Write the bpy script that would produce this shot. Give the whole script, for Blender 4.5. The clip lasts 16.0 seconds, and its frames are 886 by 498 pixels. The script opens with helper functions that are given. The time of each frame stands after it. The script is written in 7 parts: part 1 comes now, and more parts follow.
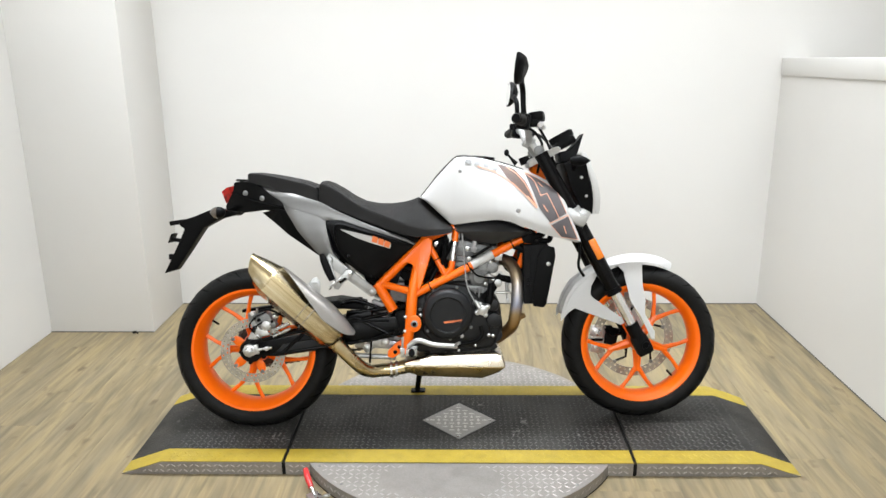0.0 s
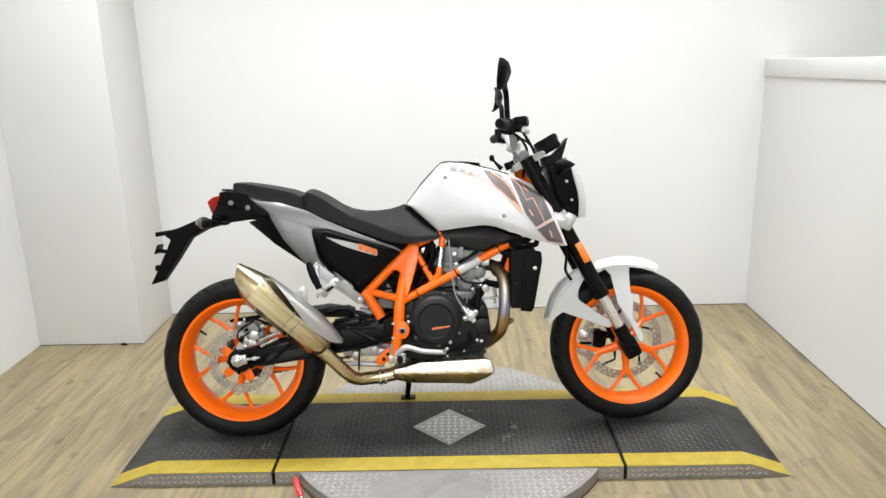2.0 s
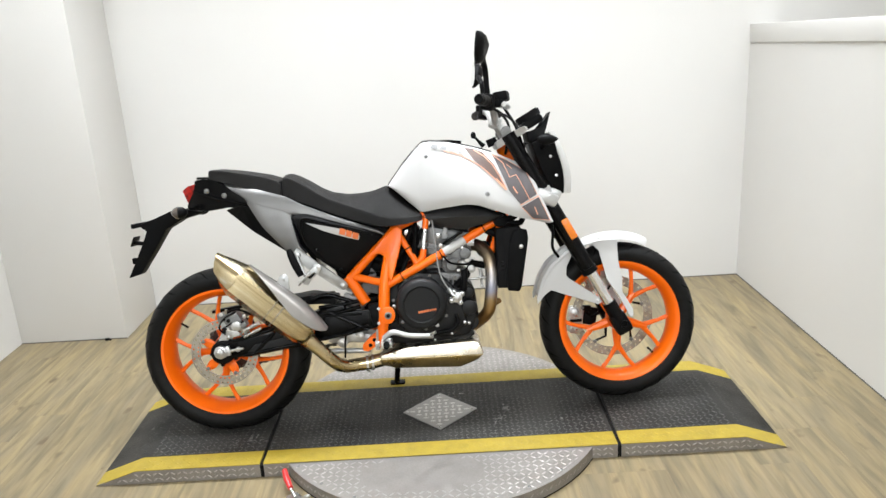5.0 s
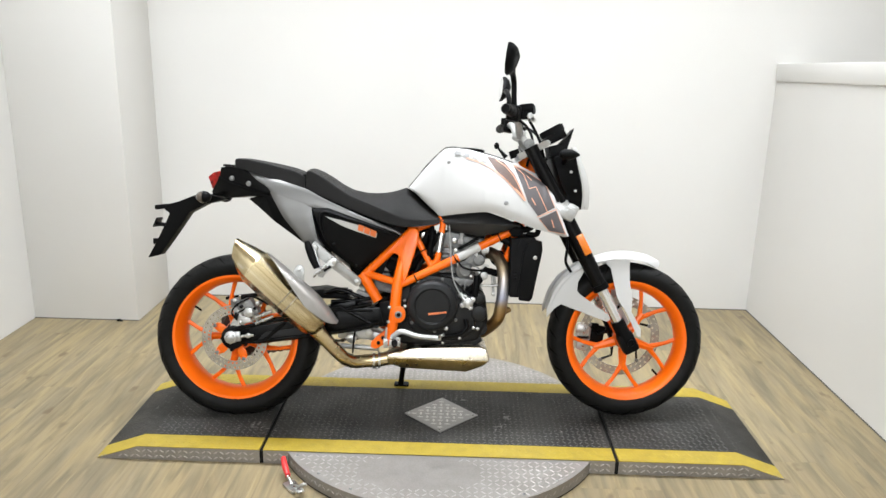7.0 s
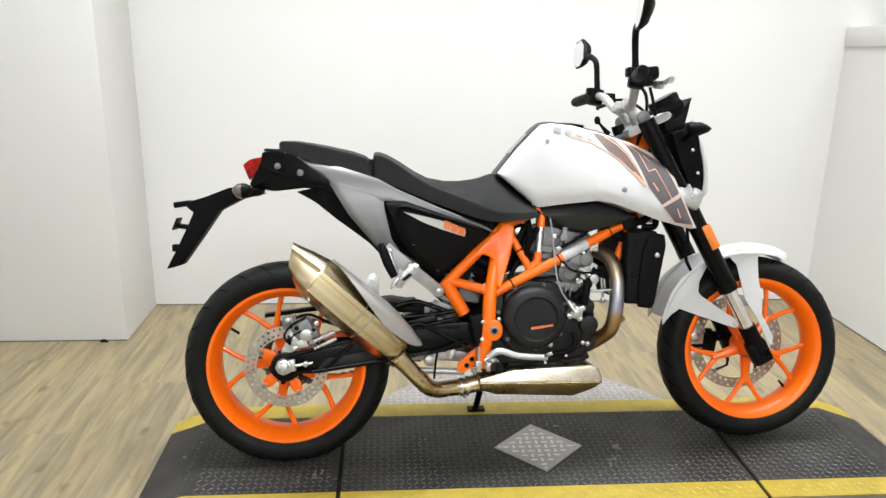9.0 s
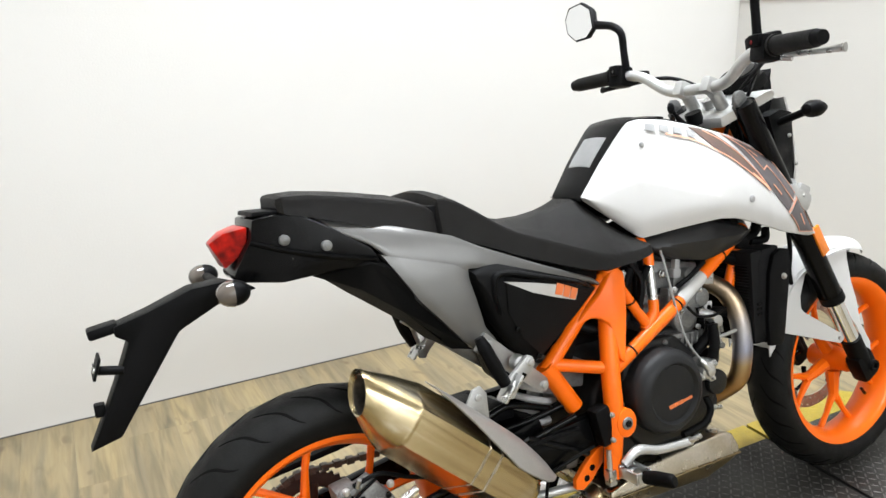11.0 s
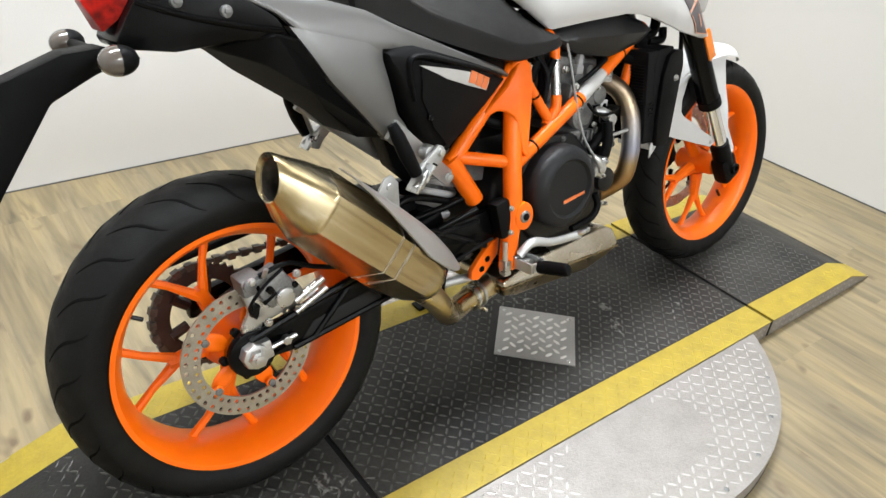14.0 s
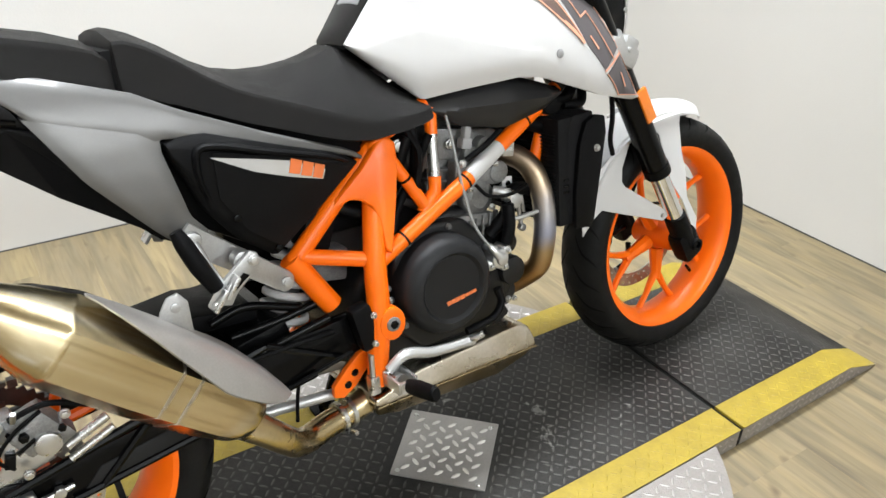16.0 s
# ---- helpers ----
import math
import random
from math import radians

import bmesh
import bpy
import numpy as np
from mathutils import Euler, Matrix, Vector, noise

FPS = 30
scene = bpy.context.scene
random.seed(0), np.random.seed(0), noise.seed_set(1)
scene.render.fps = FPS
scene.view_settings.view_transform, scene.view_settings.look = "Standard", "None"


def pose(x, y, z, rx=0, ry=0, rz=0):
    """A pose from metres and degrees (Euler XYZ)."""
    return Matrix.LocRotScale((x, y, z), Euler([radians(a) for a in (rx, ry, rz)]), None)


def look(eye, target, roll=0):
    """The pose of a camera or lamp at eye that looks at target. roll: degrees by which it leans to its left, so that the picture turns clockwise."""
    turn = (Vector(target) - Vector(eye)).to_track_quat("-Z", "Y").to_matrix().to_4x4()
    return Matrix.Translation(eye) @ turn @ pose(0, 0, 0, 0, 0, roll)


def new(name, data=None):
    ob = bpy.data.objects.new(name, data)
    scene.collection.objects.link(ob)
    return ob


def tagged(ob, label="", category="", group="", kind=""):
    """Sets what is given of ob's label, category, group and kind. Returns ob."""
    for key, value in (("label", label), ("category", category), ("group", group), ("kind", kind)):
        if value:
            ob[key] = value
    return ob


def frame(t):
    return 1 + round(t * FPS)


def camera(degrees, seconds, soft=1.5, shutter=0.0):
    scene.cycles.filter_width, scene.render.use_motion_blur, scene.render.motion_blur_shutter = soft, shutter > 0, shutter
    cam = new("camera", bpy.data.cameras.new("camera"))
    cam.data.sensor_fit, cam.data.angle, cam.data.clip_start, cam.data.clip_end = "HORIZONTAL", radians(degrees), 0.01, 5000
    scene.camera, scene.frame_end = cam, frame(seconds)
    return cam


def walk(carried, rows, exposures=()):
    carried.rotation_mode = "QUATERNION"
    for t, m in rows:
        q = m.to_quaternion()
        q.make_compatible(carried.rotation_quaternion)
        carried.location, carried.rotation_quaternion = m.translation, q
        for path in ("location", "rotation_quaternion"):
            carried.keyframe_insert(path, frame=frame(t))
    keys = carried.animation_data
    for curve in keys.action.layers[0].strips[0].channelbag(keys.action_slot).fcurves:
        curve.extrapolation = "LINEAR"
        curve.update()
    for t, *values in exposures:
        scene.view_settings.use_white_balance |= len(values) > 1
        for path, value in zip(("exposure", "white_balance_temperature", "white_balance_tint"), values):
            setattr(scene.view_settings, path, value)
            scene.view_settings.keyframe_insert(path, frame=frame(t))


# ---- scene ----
cam = camera(60.5, 16.0, soft=1.5)
EXPOSURES = [(0, 0.0), (2, 0.02), (3.5, 0.06), (5.2, 0.02), (7.5, 0.02), (9, 0.03), (12, 0.12), (12.6, 0.18), (14, 0.10), (16, 0.07)]
PATH = [
    (0, (0.001, -2.648, 1.498), (-0.04, -0.725, 0.95), -0.4),
    (0.5, (0.006, -2.656, 1.498), (-0.033, -0.728, 0.968), -1.3),
    (1, (0.01, -2.656, 1.493), (-0.016, -0.728, 0.962), -1.8),
    (1.5, (0.018, -2.652, 1.499), (-0.001, -0.722, 0.973), -1.8),
    (2, (0.025, -2.647, 1.501), (0.002, -0.72, 0.966), -1.3),
    (2.5, (0.023, -2.64, 1.498), (-0.009, -0.714, 0.959), -1.7),
    (3, (0.021, -2.632, 1.492), (-0.003, -0.709, 0.941), -1.8),
    (3.5, (0.029, -2.623, 1.489), (0.013, -0.703, 0.93), -2.3),
    (4, (0.038, -2.606, 1.49), (0.034, -0.687, 0.927), -2.8),
    (4.5, (0.043, -2.604, 1.496), (0.034, -0.678, 0.957), -2.6),
    (5, (0.054, -2.584, 1.485), (0.05, -0.672, 0.9), -3.3),
    (5.2, (0.051, -2.582, 1.485), (0.061, -0.669, 0.902), -2.5),
    (7.3, (0.031, -2.649, 1.4), (0.016, -0.718, 0.879), 2.0),
    (7.5, (-0.033, -2.651, 1.364), (-0.013, -0.719, 0.845), 2.3),
    (8, (-0.244, -2.484, 1.334), (-0.137, -0.574, 0.751), 0.2),
    (8.5, (-0.396, -2.357, 1.318), (-0.227, -0.463, 0.699), -0.0),
    (9, (-0.482, -2.108, 1.326), (-0.329, -0.194, 0.765), 1.1),
    (9.5, (-0.616, -1.874, 1.329), (-0.483, 0.018, 0.694), 2.8),
    (9.7, (-0.723, -1.756, 1.312), (-0.47, 0.134, 0.708), 1.8),
    (11.8, (-1.212, -0.971, 1.305), (-0.283, 0.657, 0.608), 0.1),
    (12, (-1.238, -0.977, 1.284), (-0.322, 0.613, 0.488), 1.3),
    (12.5, (-1.246, -0.959, 1.232), (-0.409, 0.473, 0.115), 3.2),
    (13, (-1.253, -0.955, 1.224), (-0.355, 0.426, 0.09), 5.2),
    (13.5, (-1.225, -0.975, 1.245), (-0.231, 0.368, 0.146), 5.5),
    (14, (-1.188, -1.008, 1.245), (-0.093, 0.286, 0.184), 5.8),
    (14.5, (-1.146, -1.038, 1.252), (-0.003, 0.232, 0.213), 5.8),
    (15, (-1.064, -1.046, 1.265), (0.022, 0.296, 0.256), 3.0),
    (15.5, (-0.888, -1.074, 1.27), (0.119, 0.352, 0.294), 5.0),
    (16, (-0.706, -0.977, 1.246), (0.279, 0.448, 0.246), 2.6),
]
walk(cam, [(t, look(eye, target, roll)) for t, eye, target, roll in PATH],
     exposures=EXPOSURES)

# ---- world and light ----
world = bpy.data.worlds.new("world")
scene.world = world
world.use_nodes = True
world.node_tree.nodes["Background"].inputs["Color"].default_value = (0.9, 0.95, 1.0, 1)
world.node_tree.nodes["Background"].inputs["Strength"].default_value = 0.15

RAMP_H = 0.052          # top of the display ramp
BACK, RIGHT, LEFT, NEAR, CEIL = 1.462, 1.695, -2.135, -4.6, 3.25
PILLAR_X, PILLAR_Y = -1.593, 1.028
FAR_RIGHT = 2.9


# ---- materials ----
def mat(name, color, rough=0.5, metal=0.0, coat=0.0, spec=0.5, vary=0.0, vary_scale=8.0, grain=0.0, grain_scale=60.0,
        bump=0.0, bump_scale=200.0, stretch=(1, 1, 1), tint=None, rough_vary=0.0):
    m = bpy.data.materials.new(name)
    m.use_nodes = True
    nt = m.node_tree
    b = nt.nodes["Principled BSDF"]
    b.inputs["Roughness"].default_value = rough
    b.inputs["Metallic"].default_value = metal
    b.inputs["Coat Weight"].default_value = coat
    b.inputs["Coat Roughness"].default_value = 0.06
    b.inputs["Specular IOR Level"].default_value = spec
    b.inputs["Base Color"].default_value = (*color, 1)
    co = nt.nodes.new("ShaderNodeTexCoord")
    mp = nt.nodes.new("ShaderNodeMapping")
    mp.inputs["Scale"].default_value = stretch
    nt.links.new(co.outputs["Object"], mp.inputs["Vector"])

    def noisy(scale, detail=4.0):
        n = nt.nodes.new("ShaderNodeTexNoise")
        n.inputs["Scale"].default_value = scale
        n.inputs["Detail"].default_value = detail
        nt.links.new(mp.outputs["Vector"], n.inputs["Vector"])
        return n.outputs["Fac"]

    last = None
    if vary or grain:
        for amount, sc in ((vary, vary_scale), (grain, grain_scale)):
            if not amount:
                continue
            mx = nt.nodes.new("ShaderNodeMix")
            mx.data_type = "RGBA"
            rp = nt.nodes.new("ShaderNodeMapRange")
            rp.inputs["From Min"].default_value, rp.inputs["From Max"].default_value = 0.3, 0.7
            nt.links.new(noisy(sc), rp.inputs["Value"])
            nt.links.new(rp.outputs["Result"], mx.inputs["Factor"])
            dark = tint if tint else tuple(c * (1 - amount) for c in color)
            if last is None:
                mx.inputs[6].default_value = (*color, 1)
                mx.inputs[7].default_value = (*dark, 1)
            else:
                mx.blend_type = "MULTIPLY"
                nt.links.new(last, mx.inputs[6])
                mx.inputs[7].default_value = (1 - amount, 1 - amount, 1 - amount, 1)
            last = mx.outputs[2]
        nt.links.new(last, b.inputs["Base Color"])
    if rough_vary:
        rr = nt.nodes.new("ShaderNodeMapRange")
        rr.inputs["From Min"].default_value, rr.inputs["From Max"].default_value = 0.3, 0.7
        rr.inputs["To Min"].default_value = max(0.02, rough - rough_vary)
        rr.inputs["To Max"].default_value = min(1, rough + rough_vary)
        nt.links.new(noisy(vary_scale * 1.7), rr.inputs["Value"])
        nt.links.new(rr.outputs["Result"], b.inputs["Roughness"])
    if bump:
        bp = nt.nodes.new("ShaderNodeBump")
        bp.inputs["Strength"].default_value = bump
        bp.inputs["Distance"].default_value = 0.002
        nt.links.new(noisy(bump_scale), bp.inputs["Height"])
        nt.links.new(bp.outputs["Normal"], b.inputs["Normal"])
    return m


def glow_mat(name, color, strength):
    m = mat(name, color, 0.4)
    b = m.node_tree.nodes["Principled BSDF"]
    b.inputs["Emission Color"].default_value = (*color, 1)
    b.inputs["Emission Strength"].default_value = strength
    return m


ORANGE = mat("orange_paint", (0.92, 0.150, 0.0025), 0.34, coat=0.10, spec=0.28, vary=0.06, vary_scale=14, rough_vary=0.05)
SHIELD = mat("pressed_alloy_shield", (0.31, 0.292, 0.272), 0.38, metal=0.60, vary=0.12, vary_scale=12, grain=0.08, grain_scale=300)
PALEORANGE = mat("pale_orange_line", (0.74, 0.36, 0.24), 0.45, spec=0.3, vary=0.06, vary_scale=20)
WHITE = mat("white_paint", (0.505, 0.50, 0.49), 0.38, coat=0.2, spec=0.35, vary=0.03, vary_scale=7)
SILVER = mat("silver_paint", (0.165, 0.163, 0.158), 0.42, metal=0.7, vary=0.10, vary_scale=10, grain=0.10, grain_scale=900)
PLASTIC = mat("black_plastic", (0.0028, 0.0028, 0.0031), 0.50, spec=0.09, vary=0.3, vary_scale=12, bump=0.25, bump_scale=900, rough_vary=0.08)
GLOSS = mat("gloss_black", (0.0026, 0.0026, 0.0028), 0.24, coat=0.03, spec=0.12, vary=0.3, vary_scale=12)
CHARCOAL = mat("charcoal_plastic", (0.0135, 0.0137, 0.0142), 0.44, spec=0.18, vary=0.2, vary_scale=14, bump=0.2, bump_scale=900)
RUBBER = mat("tyre_rubber", (0.0080, 0.0078, 0.0074), 0.58, spec=0.14, vary=0.35, vary_scale=18, grain=0.3, grain_scale=300, bump=0.3, bump_scale=400, rough_vary=0.1)
VINYL = mat("seat_vinyl", (0.0056, 0.0049, 0.0043), 0.52, spec=0.18, vary=0.2, vary_scale=16, bump=0.6, bump_scale=1400, rough_vary=0.06)
ALLOY = mat("cast_alloy", (0.62, 0.62, 0.61), 0.33, metal=0.9, vary=0.14, vary_scale=30, grain=0.10, grain_scale=300, bump=0.25, bump_scale=500)
GREYCAST = mat("grey_casting", (0.27, 0.27, 0.265), 0.44, metal=0.65, vary=0.4, vary_scale=25, grain=0.3, grain_scale=260, bump=0.6, bump_scale=400)
POLISHED = mat("polished_alloy", (0.56, 0.56, 0.55), 0.30, metal=0.95, vary=0.15, vary_scale=25, rough_vary=0.08)
ENGINE = mat("black_engine_paint", (0.0095, 0.0095, 0.010), 0.38, spec=0.28, vary=0.4, vary_scale=22, grain=0.3, grain_scale=260, bump=0.4, bump_scale=500)
TITAN = mat("heat_tinted_steel", (0.62, 0.52, 0.33), 0.28, metal=1.0, vary=0.45, vary_scale=6, tint=(0.42, 0.31, 0.15), grain=0.10, grain_scale=120, rough_vary=0.09)
STEEL = mat("satin_steel", (0.60, 0.555, 0.48), 0.27, metal=1.0, vary=0.3, vary_scale=9, tint=(0.40, 0.34, 0.24), grain=0.12, grain_scale=150, rough_vary=0.08)
# bronze tint, darkened for the dim reflection on the collector's lower half
SHADE_BRONZE = mat("shaded_bronze_steel", (0.36, 0.285, 0.16), 0.30, metal=1.0, vary=0.5, vary_scale=11, tint=(0.20, 0.15, 0.08), grain=0.15, grain_scale=120, rough_vary=0.08)
MATTE = mat("matt_black_plastic", (0.006, 0.006, 0.0062), 0.82, spec=0.12, vary=0.3, vary_scale=20, bump=0.4, bump_scale=1200)
BARE = mat("bare_blasted_alloy", (0.50, 0.50, 0.49), 0.42, metal=0.6, vary=0.12, vary_scale=30, grain=0.08, grain_scale=300)
SATIN = mat("satin_alloy", (0.46, 0.46, 0.45), 0.40, metal=0.75, vary=0.2, vary_scale=25, grain=0.1, grain_scale=300)
CHROME = mat("chrome", (0.80, 0.80, 0.80), 0.12, metal=1.0)
DISC = mat("brake_disc_steel", (0.46, 0.43, 0.37), 0.34, metal=0.85, vary=0.2, vary_scale=40, grain=0.15, grain_scale=400)
CHAIN = mat("oily_chain", (0.130, 0.115, 0.100), 0.45, metal=0.7, vary=0.5, vary_scale=80)
RUST = mat("brown_sprocket", (0.060, 0.040, 0.034), 0.5, metal=0.5, vary=0.5, vary_scale=30)
FIN = mat("radiator_core", (0.005, 0.005, 0.0055), 0.7, spec=0.15, vary=0.4, vary_scale=60)
STREAK = mat("faded_brown_decal", (0.110, 0.082, 0.074), 0.50, spec=0.25, vary=0.35, vary_scale=14, tint=(0.165, 0.098, 0.075), grain=0.3, grain_scale=420)
DECAL = mat("dark_grey_decal", (0.100, 0.090, 0.093), 0.50, spec=0.25, vary=0.12, vary_scale=40)
GREYDECAL = mat("light_grey_decal", (0.30, 0.30, 0.30), 0.45, spec=0.3, vary=0.1, vary_scale=40)
CABLE = mat("pale_cable_sheath", (0.24, 0.24, 0.23), 0.4, vary=0.1, vary_scale=60)
PATCH = mat("grey_tank_pad", (0.19, 0.19, 0.19), 0.4, vary=0.15, vary_scale=30)
ORANGEDECAL = mat("orange_decal", (0.80, 0.20, 0.06), 0.32, coat=0.4, vary=0.06, vary_scale=20)
REDLENS = mat("red_lens", (0.46, 0.008, 0.003), 0.30, coat=0.05, spec=0.2, vary=0.75, vary_scale=70)
AMBER = mat("amber_reflector", (0.85, 0.22, 0.01), 0.2, coat=0.6, vary=0.15, vary_scale=90)
CLEAR = mat("smoked_lens", (0.10, 0.083, 0.070), 0.15, coat=0.8, vary=0.25, vary_scale=50)
REDPLASTIC = mat("red_grip", (0.62, 0.03, 0.03), 0.35, vary=0.2, vary_scale=40)
MIRROR = mat("mirror_glass", (0.85, 0.86, 0.87), 0.02, metal=1.0)
WALL = mat("white_wall_paint", (0.655, 0.645, 0.622), 0.62, vary=0.035, vary_scale=1.3, bump=0.25, bump_scale=160)
TRIM = mat("wall_cap_paint", (0.78, 0.765, 0.74), 0.5, vary=0.05, vary_scale=4, bump=0.15, bump_scale=120)
CEILING = mat("ceiling_paint", (0.72, 0.71, 0.69), 0.8, vary=0.05, vary_scale=2, bump=0.4, bump_scale=90)
YELLOW = mat("yellow_safety_paint", (0.36, 0.262, 0.022), 0.45, vary=0.22, vary_scale=22, grain=0.12, grain_scale=120, bump=0.3, bump_scale=200)
PLATE_BLACK = mat("black_tread_paint", (0.0092, 0.0087, 0.0082), 0.46, spec=0.20, vary=0.5, vary_scale=4, tint=(0.040, 0.038, 0.034), grain=0.3, grain_scale=140, bump=0.4, bump_scale=260, rough_vary=0.10)
PLATE_ALLOY = mat("aluminium_tread_plate", (0.31, 0.288, 0.267), 0.47, metal=0.62, vary=0.16, vary_scale=14, grain=0.14, grain_scale=180, bump=0.3, bump_scale=300, rough_vary=0.08)
LUG_BLACK = mat("worn_tread_lug", (0.026, 0.025, 0.023), 0.42, spec=0.30, vary=0.6, vary_scale=5, tint=(0.080, 0.076, 0.069), rough_vary=0.1)


def scuffed(m, color, scale, low, high):
    """Pale scuffs and dried drips scattered on a painted surface."""
    nt = m.node_tree
    b = nt.nodes["Principled BSDF"]
    co = nt.nodes.new("ShaderNodeTexCoord")
    n1, n2 = nt.nodes.new("ShaderNodeTexNoise"), nt.nodes.new("ShaderNodeTexNoise")
    n1.inputs["Scale"].default_value, n1.inputs["Detail"].default_value, n1.inputs["Distortion"].default_value = scale, 6, 1.6
    n2.inputs["Scale"].default_value, n2.inputs["Detail"].default_value = scale * 0.22, 2
    ml, rp, mx = nt.nodes.new("ShaderNodeMath"), nt.nodes.new("ShaderNodeMapRange"), nt.nodes.new("ShaderNodeMix")
    ml.operation = "MULTIPLY"
    for n, k in ((n1, 0), (n2, 1)):
        nt.links.new(co.outputs["Object"], n.inputs["Vector"])
        nt.links.new(n.outputs["Fac"], ml.inputs[k])
    rp.inputs["From Min"].default_value, rp.inputs["From Max"].default_value = low, high
    mx.data_type = "RGBA"
    nt.links.new(ml.outputs[0], rp.inputs["Value"])
    nt.links.new(rp.outputs["Result"], mx.inputs["Factor"])
    nt.links.new(b.inputs["Base Color"].links[0].from_socket, mx.inputs[6])
    mx.inputs[7].default_value = (*color, 1)
    nt.links.new(mx.outputs[2], b.inputs["Base Color"])


scuffed(PLATE_BLACK, (0.15, 0.145, 0.135), 30, 0.41, 0.48)
scuffed(LUG_BLACK, (0.20, 0.195, 0.18), 30, 0.40, 0.47)
# lighter copy of the tread plate alloy, for glints on raised lugs
LUG_GLINT = mat("glint_tread_lug", (0.41, 0.385, 0.36), 0.43, metal=0.70, vary=0.15, vary_scale=20)
# access plate alloy, a little lighter than PLATE_ALLOY
ACCESS_ALLOY = mat("access_tread_plate", (0.36, 0.347, 0.33), 0.42, metal=0.70, vary=0.12, vary_scale=18, grain=0.10, grain_scale=180)
# paler than the plate under it: the lugs' glint is in the colour
PLATE_GLINT = mat("plate_lug_glint", (0.62, 0.60, 0.57), 0.50, metal=0.25, vary=0.15, vary_scale=30)
# near-black for the shade in the ramp joints and under the turntable
GAP_SHADE = mat("gap_shade_black", (0.008, 0.0078, 0.0075), 0.8, spec=0.15, vary=0.4, vary_scale=40)
SEAM = mat("dark_joint_rubber", (0.05, 0.04, 0.025), 0.7)
SKIRTING = mat("dark_skirting_line", (0.10, 0.095, 0.09), 0.6, vary=0.3, vary_scale=6)


def plank_mat():
    m = bpy.data.materials.new("weathered_oak_vinyl")
    m.use_nodes = True
    nt = m.node_tree
    b = nt.nodes["Principled BSDF"]
    N, K = nt.nodes.new, nt.links.new
    co, inf = N("ShaderNodeTexCoord"), N("ShaderNodeObjectInfo")
    off = N("ShaderNodeVectorMath")
    off.operation = "MULTIPLY_ADD"
    off.inputs[1].default_value = (1, 1, 1)
    sh = N("ShaderNodeMath")
    sh.operation = "MULTIPLY"
    sh.inputs[1].default_value = 37.0
    K(inf.outputs["Random"], sh.inputs[0])
    K(co.outputs["Object"], off.inputs[0])
    K(sh.outputs[0], off.inputs[2])

    def layer(stretch, scale, detail, lo, hi, distort=0.0):
        mp = N("ShaderNodeMapping")
        mp.inputs["Scale"].default_value = stretch
        K(off.outputs[0], mp.inputs["Vector"])
        n = N("ShaderNodeTexNoise")
        n.inputs["Scale"].default_value, n.inputs["Detail"].default_value = scale, detail
        n.inputs["Distortion"].default_value = distort
        K(mp.outputs["Vector"], n.inputs["Vector"])
        r = N("ShaderNodeMapRange")
        r.inputs["From Min"].default_value, r.inputs["From Max"].default_value = lo, hi
        K(n.outputs["Fac"], r.inputs["Value"])
        return r.outputs["Result"]

    def mix(a, c, fac, mode="MIX", amount=None):
        x = N("ShaderNodeMix")
        x.data_type, x.blend_type = "RGBA", mode
        for sock, v in ((x.inputs[6], a), (x.inputs[7], c)):
            if isinstance(v, tuple):
                sock.default_value = (*v, 1)
            else:
                K(v, sock)
        K(fac, x.inputs["Factor"])
        return x.outputs[2]

    broad = layer((10, 1.3, 1), 1.5, 5, 0.30, 0.70, 0.7)
    streak = layer((17, 1.6, 1), 1.5, 5, 0.44, 0.80, 1.0)
    fine = layer((80, 6, 1), 1.0, 4, 0.35, 0.80)
    knots = layer((9, 5, 1), 1.6, 2, 0.66, 0.76)
    c = mix((0.282, 0.218, 0.112), (0.184, 0.150, 0.093), broad)
    c = mix(c, (0.098, 0.079, 0.047), streak)
    c2 = N("ShaderNodeMix")
    c2.data_type, c2.blend_type = "RGBA", "MULTIPLY"
    K(c, c2.inputs[6])
    c2.inputs[7].default_value = (0.80, 0.78, 0.74, 1)
    K(fine, c2.inputs["Factor"])
    c = mix(c2.outputs[2], (0.11, 0.075, 0.04), knots)
    hs = N("ShaderNodeHueSaturation")
    tone = N("ShaderNodeMapRange")
    tone.inputs["To Min"].default_value, tone.inputs["To Max"].default_value = 0.93, 1.07
    K(inf.outputs["Random"], tone.inputs["Value"])
    K(tone.outputs["Result"], hs.inputs["Value"])
    K(c, hs.inputs["Color"])
    K(hs.outputs["Color"], b.inputs["Base Color"])
    b.inputs["Roughness"].default_value = 0.48
    bp = N("ShaderNodeBump")
    bp.inputs["Strength"].default_value, bp.inputs["Distance"].default_value = 0.15, 0.001
    K(fine, bp.inputs["Height"])
    K(bp.outputs["Normal"], b.inputs["Normal"])
    return m


PLANK = plank_mat()


